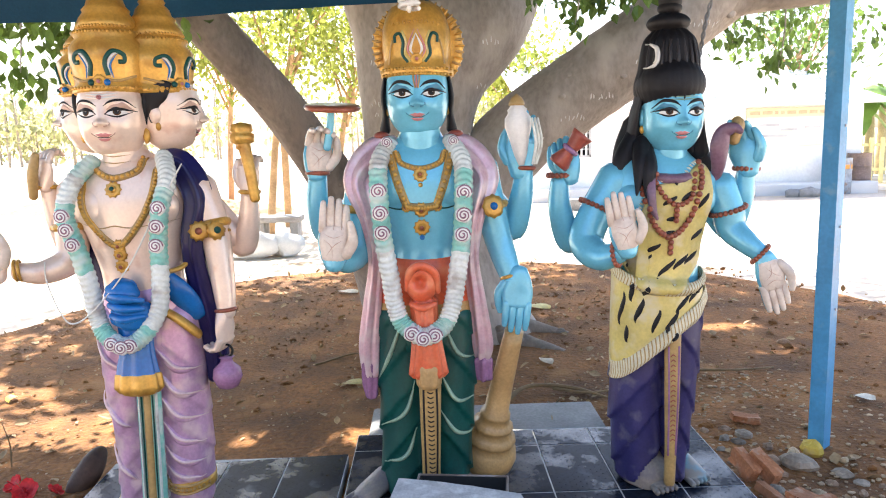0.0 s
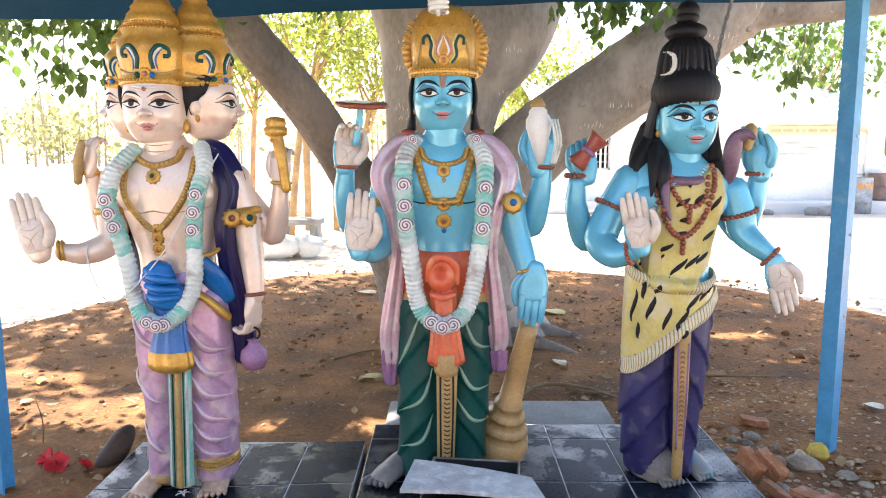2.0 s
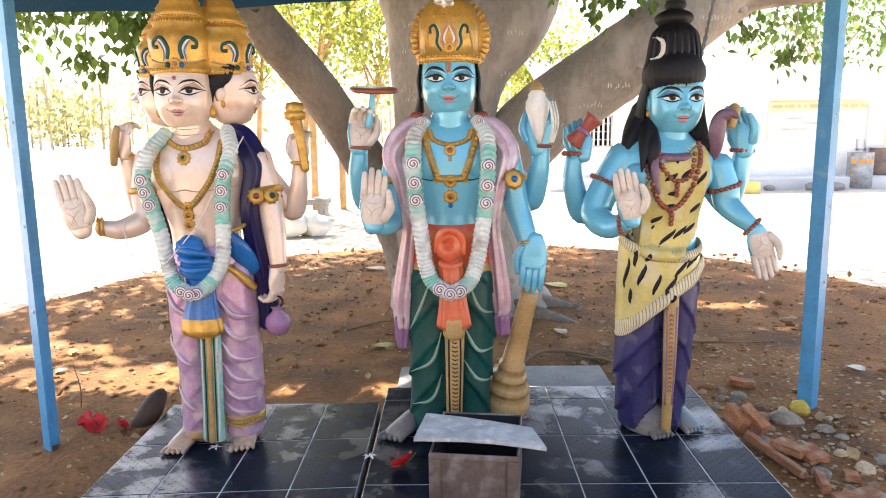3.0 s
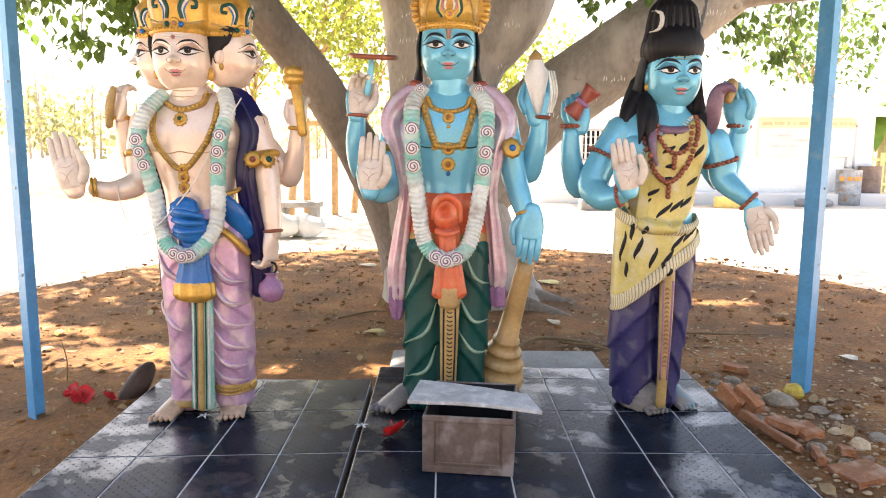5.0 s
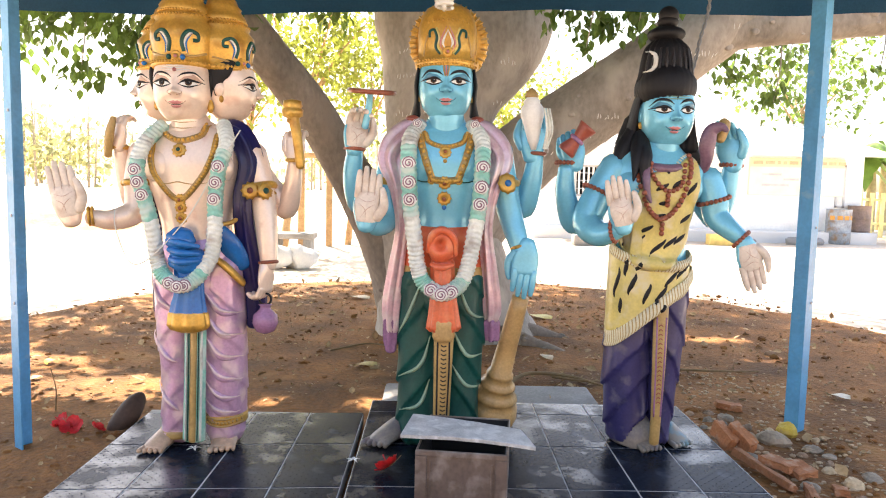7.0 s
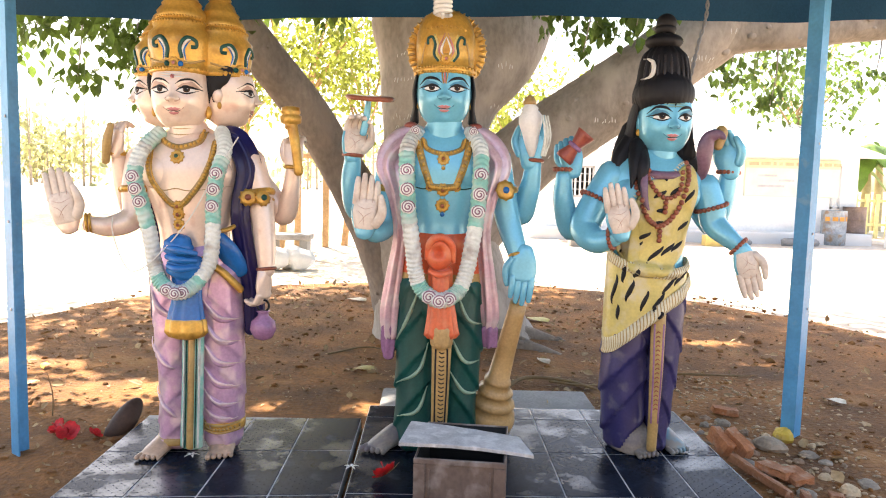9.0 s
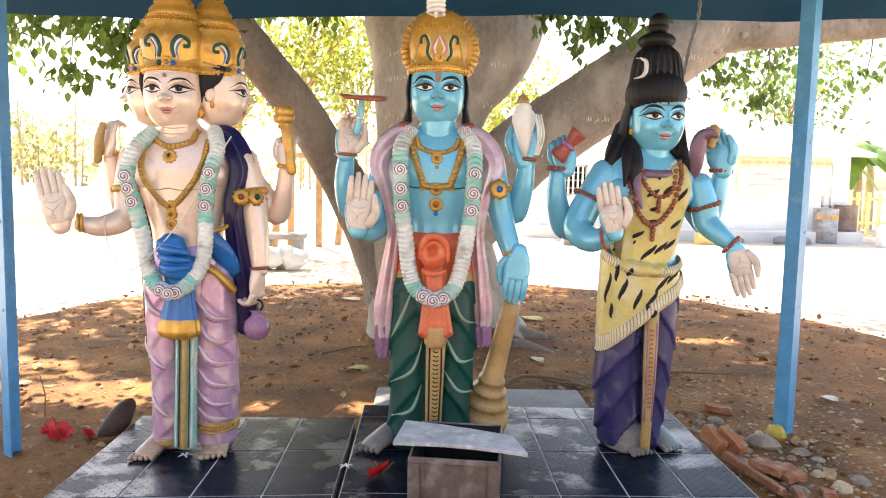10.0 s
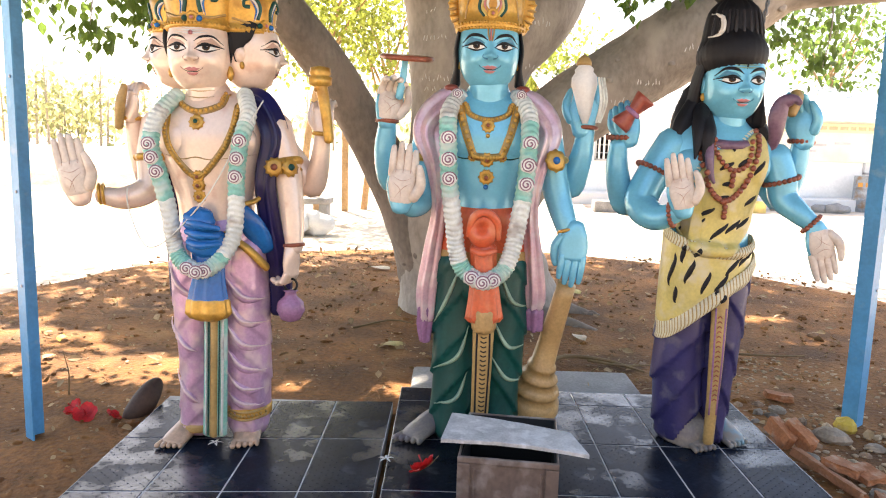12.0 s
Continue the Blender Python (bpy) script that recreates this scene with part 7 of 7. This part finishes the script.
def star_flower(x, y, turn):
    ob = empty("star_flower", (x, y, TOP + 0.012), "small white star-shaped flower on black tiles", "flower", "white star flowers")
    ob.rotation_euler = (0, 0, turn)
    g = Geo()
    rows = [[(0.006 * a * math.sin(math.pi * min(1, 0.15 + q * 0.8)), 0.034 * q, 0.006 * math.sin(q * 3) + 0.002) for a in (-1, 0, 1)] for q in (0.1, 0.35, 0.65, 1.0)]
    g.grid(rows, PETAL_WHITE, closed=False)
    me = g.mesh("petal")
    for i in range(5):
        o = new("petal", me)
        o.parent = ob
        o.rotation_euler = (0, 0, 2 * math.pi * i / 5)


for i, (x, y) in enumerate(((-0.422, 2.713), (-1.145, 2.815), (0.975, 2.99))):
    star_flower(x, y, i * 1.1)

# ---- rubble beside the plinth ----
BRICK = mat("red_brick", (0.36, 0.145, 0.062), 0.9, var=0.25, scale=8, fine=60, bump=0.5, dust=(0.42, 0.27, 0.18), dust_at=0.62, rand=0.2)
STONE = mat("rubble_stone", (0.30, 0.20, 0.13), 0.9, var=0.28, scale=7, fine=50, bump=0.5, dust=(0.34, 0.22, 0.14), dust_at=0.58, rand=0.25)
YSTONE = mat("yellow_painted_stone", (0.56, 0.40, 0.06), 0.7, var=0.2, scale=9, dust=(0.40, 0.28, 0.14))
CHIP = mat("pale_chip", (0.40, 0.29, 0.18), 0.9, var=0.2, scale=9, island=True)


def brick_piece(x, y, z, size, turn, seed, label="broken red brick lying in rubble beside the plinth"):
    rng = random.Random(seed)
    bm = bmesh.new()
    bmesh.ops.create_cube(bm, size=1)
    for q in bm.verts:
        q.co = Vector((q.co.x * size[0], q.co.y * size[1], q.co.z * size[2]))
    bmesh.ops.subdivide_edges(bm, edges=bm.edges[:], cuts=3, use_grid_fill=True)
    off = Vector((seed * 3.7, seed, 0))
    for q in bm.verts:
        q.co += Vector((noise.noise(q.co * 22 + off), noise.noise(q.co * 22 + off * 2), noise.noise(q.co * 22 - off))) * 0.010
        if rng.random() < 0.12:
            q.co *= 0.93
    me = bpy.data.meshes.new("brick")
    bm.to_mesh(me)
    bm.free()
    me.materials.append(BRICK)
    ob = new("brick", me)
    ob.matrix_world = pose(x, y, z, *turn)
    ob.scale = (0.74, 0.80, 0.72)
    tagged(ob, label, "brick", "rubble bricks")


BRICKS = (
    (1.365, 3.14, 0.125, (0.075, 0.17, 0.10), (24, 8, 20)), (1.440, 3.11, 0.125, (0.075, 0.19, 0.10), (26, -6, 24)),
    (1.400, 2.79, 0.100, (0.055, 0.50, 0.045), (2, 14, 13)), (1.500, 2.84, 0.105, (0.16, 0.18, 0.045), (4, 8, 38)), (1.570, 2.80, 0.095, (0.13, 0.16, 0.04), (5, -8, 12)),
    (1.640, 3.76, 0.085, (0.19, 0.09, 0.05), (0, 6, -12)), (1.500, 2.55, 0.090, (0.05, 0.18, 0.045), (2, 4, -14)), (1.600, 2.40, 0.075, (0.26, 0.20, 0.045), (0, -4, 15)), (1.66, 2.62, 0.075, (0.14, 0.07, 0.04), (3, 9, 70)))
for i, (x, y, z, size, turn) in enumerate(BRICKS):
    brick_piece(x, y, z, size, turn, i + 1)

GREYSTONE = mat("grey_rubble_stone", (0.25, 0.205, 0.155), 0.9, var=0.3, scale=9, fine=60, bump=0.5, dust=(0.38, 0.30, 0.22), dust_at=0.60, rand=0.25)
PALESTONE = mat("pale_tan_stone", (0.50, 0.38, 0.24), 0.9, var=0.25, scale=9, fine=60, bump=0.5, rand=0.2)


def stone(x, y, r, seed, material=STONE, label="rough brown stone in rubble beside the plinth", name="rubble_stone", flat=0.65):
    g = Geo()
    rock(g, (0, 0, r * flat * 0.4), (r, r * 0.8, r * flat), material, seed, 9, 6)
    g.object(name, at=(x, y, 0.05), smooth=False, label=label, category="stone", group="rubble stones").rotation_euler = (0, 0, seed)


stone(1.80, 3.38, 0.062, 300, YSTONE, "yellow painted stone at the foot of a blue post", "yellow_stone", 0.8)
stone(1.665, 3.245, 0.075, 301, GREYSTONE, "round grey stone in rubble beside a yellow stone")
for i, (x, y, r, flat) in enumerate(((1.437, 3.00, 0.065, 0.6), (1.56, 3.60, 0.075, 0.5), (1.50, 3.52, 0.05, 0.6), (1.44, 3.56, 0.045, 0.7), (1.823, 3.15, 0.075, 0.35), (1.855, 3.06, 0.05, 0.35), (1.546, 2.655, 0.07, 0.6), (1.90, 2.78, 0.08, 0.4), (1.80, 2.50, 0.07, 0.5), (1.38, 3.44, 0.04, 0.6), (1.98, 2.62, 0.06, 0.5))):
    stone(x, y, r * 0.72, 340 + i, GREYSTONE, "flat grey stone in rubble beside the plinth", flat=flat)
for i, (x, y, r) in enumerate(((1.768, 2.70, 0.062), (1.74, 2.86, 0.045), (1.70, 3.36, 0.05), (1.62, 2.98, 0.035), (1.90, 3.28, 0.03))):
    stone(x, y, r * 0.75, 370 + i, PALESTONE, "pale tan stone in rubble beside the plinth", flat=0.75)
for i, (x, y, r) in enumerate(((1.57, 3.30, 0.055), (1.53, 3.40, 0.04), (1.62, 3.45, 0.045), (1.55, 3.16, 0.04), (1.72, 3.06, 0.04), (1.80, 2.96, 0.035), (1.66, 2.90, 0.035), (1.60, 2.52, 0.05), (1.72, 2.56, 0.045), (1.38, 3.66, 0.045), (1.49, 3.68, 0.05), (1.92, 3.02, 0.03), (1.36, 3.28, 0.035), (2.55, 5.2, 0.06), (1.05, 4.35, 0.045))):
    stone(x, y, r * 0.7, 310 + i)


def slab_stone():
    dark = mat("dark_stone", (0.055, 0.030, 0.018), 0.7, var=0.3, scale=8, fine=60, bump=0.3)
    g = Geo()

    def shape(p):
        return p * (1 + 0.12 * noise.noise(p * 9))
    g.ball((0, 0, 0), (0.060, 0.055, 0.130), dark, 20, 14, shape=shape)
    ob = g.object("leaning_stone", label="dark brown stone leaning against the plinth", category="stone")
    ob.matrix_world = pose(-1.650, 3.30, 0.120, -40, 26, -10)


slab_stone()


# ---- litter on the earth ----
def litter():
    rng = np.random.default_rng(77)
    n = 3000
    a, q = rng.uniform(0, 2 * np.pi, n), np.sqrt(rng.uniform(0, 1, n))
    x, y = 0.15 + 4.0 * q * np.cos(a), 5.6 + 3.6 * q * np.sin(a)
    keep = ~((x > -1.65) & (x < 1.38) & (y < 3.75)) & (y > 1.9)
    x, y = x[keep], y[keep]
    p = np.stack([x, y, np.array([height(i, j) + 0.012 for i, j in zip(x, y)])], 1)
    leaf_cloud("leaf_litter", p[:560], 0.075, DRYLEAF, 21, droop=0.05, label="dry fallen leaves scattered on red earth", category="leaf litter")
    leaf_cloud("leaf_scraps", p[560:], 0.030, DRYLEAF, 22, droop=0.05, label="small dry leaf scraps on red earth", category="leaf litter")
    g = Geo()
    r2 = random.Random(31)
    for i in range(3000):
        if i < 900:
            px, py = r2.gauss(1.75, 0.45), r2.uniform(2.0, 4.6)
        else:
            px, py = r2.uniform(-3.3, 3.6), r2.uniform(3.0, 8.0)
        if -1.6 < px < 1.33 and py < 3.72:
            continue
        q = r2.uniform(0.003, 0.014) if i < 900 else r2.uniform(0.002, 0.007)
        rock(g, (px, py, height(px, py) + q * 0.1), (q * r2.uniform(0.8, 1.6), q, q * 0.55), CHIP, 9000 + i, 5, 4)
    g.object("pebbles", smooth=False, kind="stuff", label="pebbles and stone chips on red earth", category="pebbles")
    # crumbled clods of the same earth
    g = Geo()
    for i in range(900):
        px, py = r2.uniform(-3.4, 3.8), r2.uniform(2.4, 8.4)
        if -1.62 < px < 1.36 and py < 4.1:
            continue
        q = r2.uniform(0.006, 0.022) * (1.8 if i % 17 == 0 else 1)
        rock(g, (px, py, height(px, py)), (q * r2.uniform(0.8, 1.5), q, q * 0.7), DIRT, 4000 + i, 6, 4)
    g.object("soil_clods", smooth=False, kind="stuff", label="crumbled brown soil clods on red earth", category="soil")


litter()


def fallen_twig(pts, r, seed):
    g = Geo()
    g.loft(pts, [r] + [r * 0.8] * (len(pts) - 2) + [r * 0.4], STEM, n=7, fold=bark_fold(seed))
    g.object("fallen_twig", label="dry brown twig lying on red earth", category="twig", group="fallen twigs")


fallen_twig([(0.38, 4.12, 0.085), (0.55, 4.30, 0.11), (0.80, 4.28, 0.10), (1.0, 4.12, 0.085)], 0.016, 1)
fallen_twig([(0.70, 4.30, 0.09), (0.88, 4.20, 0.095), (1.08, 4.26, 0.085)], 0.010, 2)
fallen_twig([(1.55, 4.62, 0.075), (1.9, 4.55, 0.085), (2.2, 4.62, 0.07)], 0.010, 3)
fallen_twig([(-2.13, 3.52, 0.06), (-2.12, 3.51, 0.18), (-2.14, 3.50, 0.30)], 0.004, 4)
fallen_twig([(-0.85, 5.0, 0.07), (-0.6, 5.2, 0.08), (-0.4, 5.15, 0.07)], 0.008, 5)


def pale_leaf(x, y, s, turn, color, label):
    g = Geo()
    m = mat("fallen_leaf", color, 0.6, var=0.15, scale=30)
    rows = [[(a * s * 0.3 * math.sin(math.pi * min(1, 0.05 + q * 0.93)), s * (q - 0.5), 0.02 + 0.012 * math.sin(q * 3 + a)) for a in (-1, -0.5, 0, 0.5, 1)] for q in [k / 8 for k in range(9)]]
    g.grid(rows, m, closed=False)
    g.object("fallen_leaf", at=(x, y, height(x, y)), label=label, category="leaf", group="large fallen leaves").rotation_euler = (0, 0, turn)


pale_leaf(2.43, 4.02, 0.13, 1.2, (0.62, 0.56, 0.44), "pale dry leaf lying on red earth")
pale_leaf(0.93, 6.5, 0.26, 1.0, (0.50, 0.42, 0.14), "yellow leaf lying on red earth")
pale_leaf(-0.55, 4.55, 0.17, -1.2, (0.50, 0.40, 0.16), "yellow leaf lying on red earth")
pale_leaf(0.75, 4.9, 0.14, 0.6, (0.62, 0.50, 0.36), "pale dry leaf lying on red earth")
pale_leaf(-0.9, 7.4, 0.24, 1.4, (0.62, 0.52, 0.38), "pale dry leaf lying on red earth")
pale_leaf(-2.67, 4.48, 0.12, 0.3, (0.62, 0.50, 0.06), "bright yellow leaf lying on red earth")
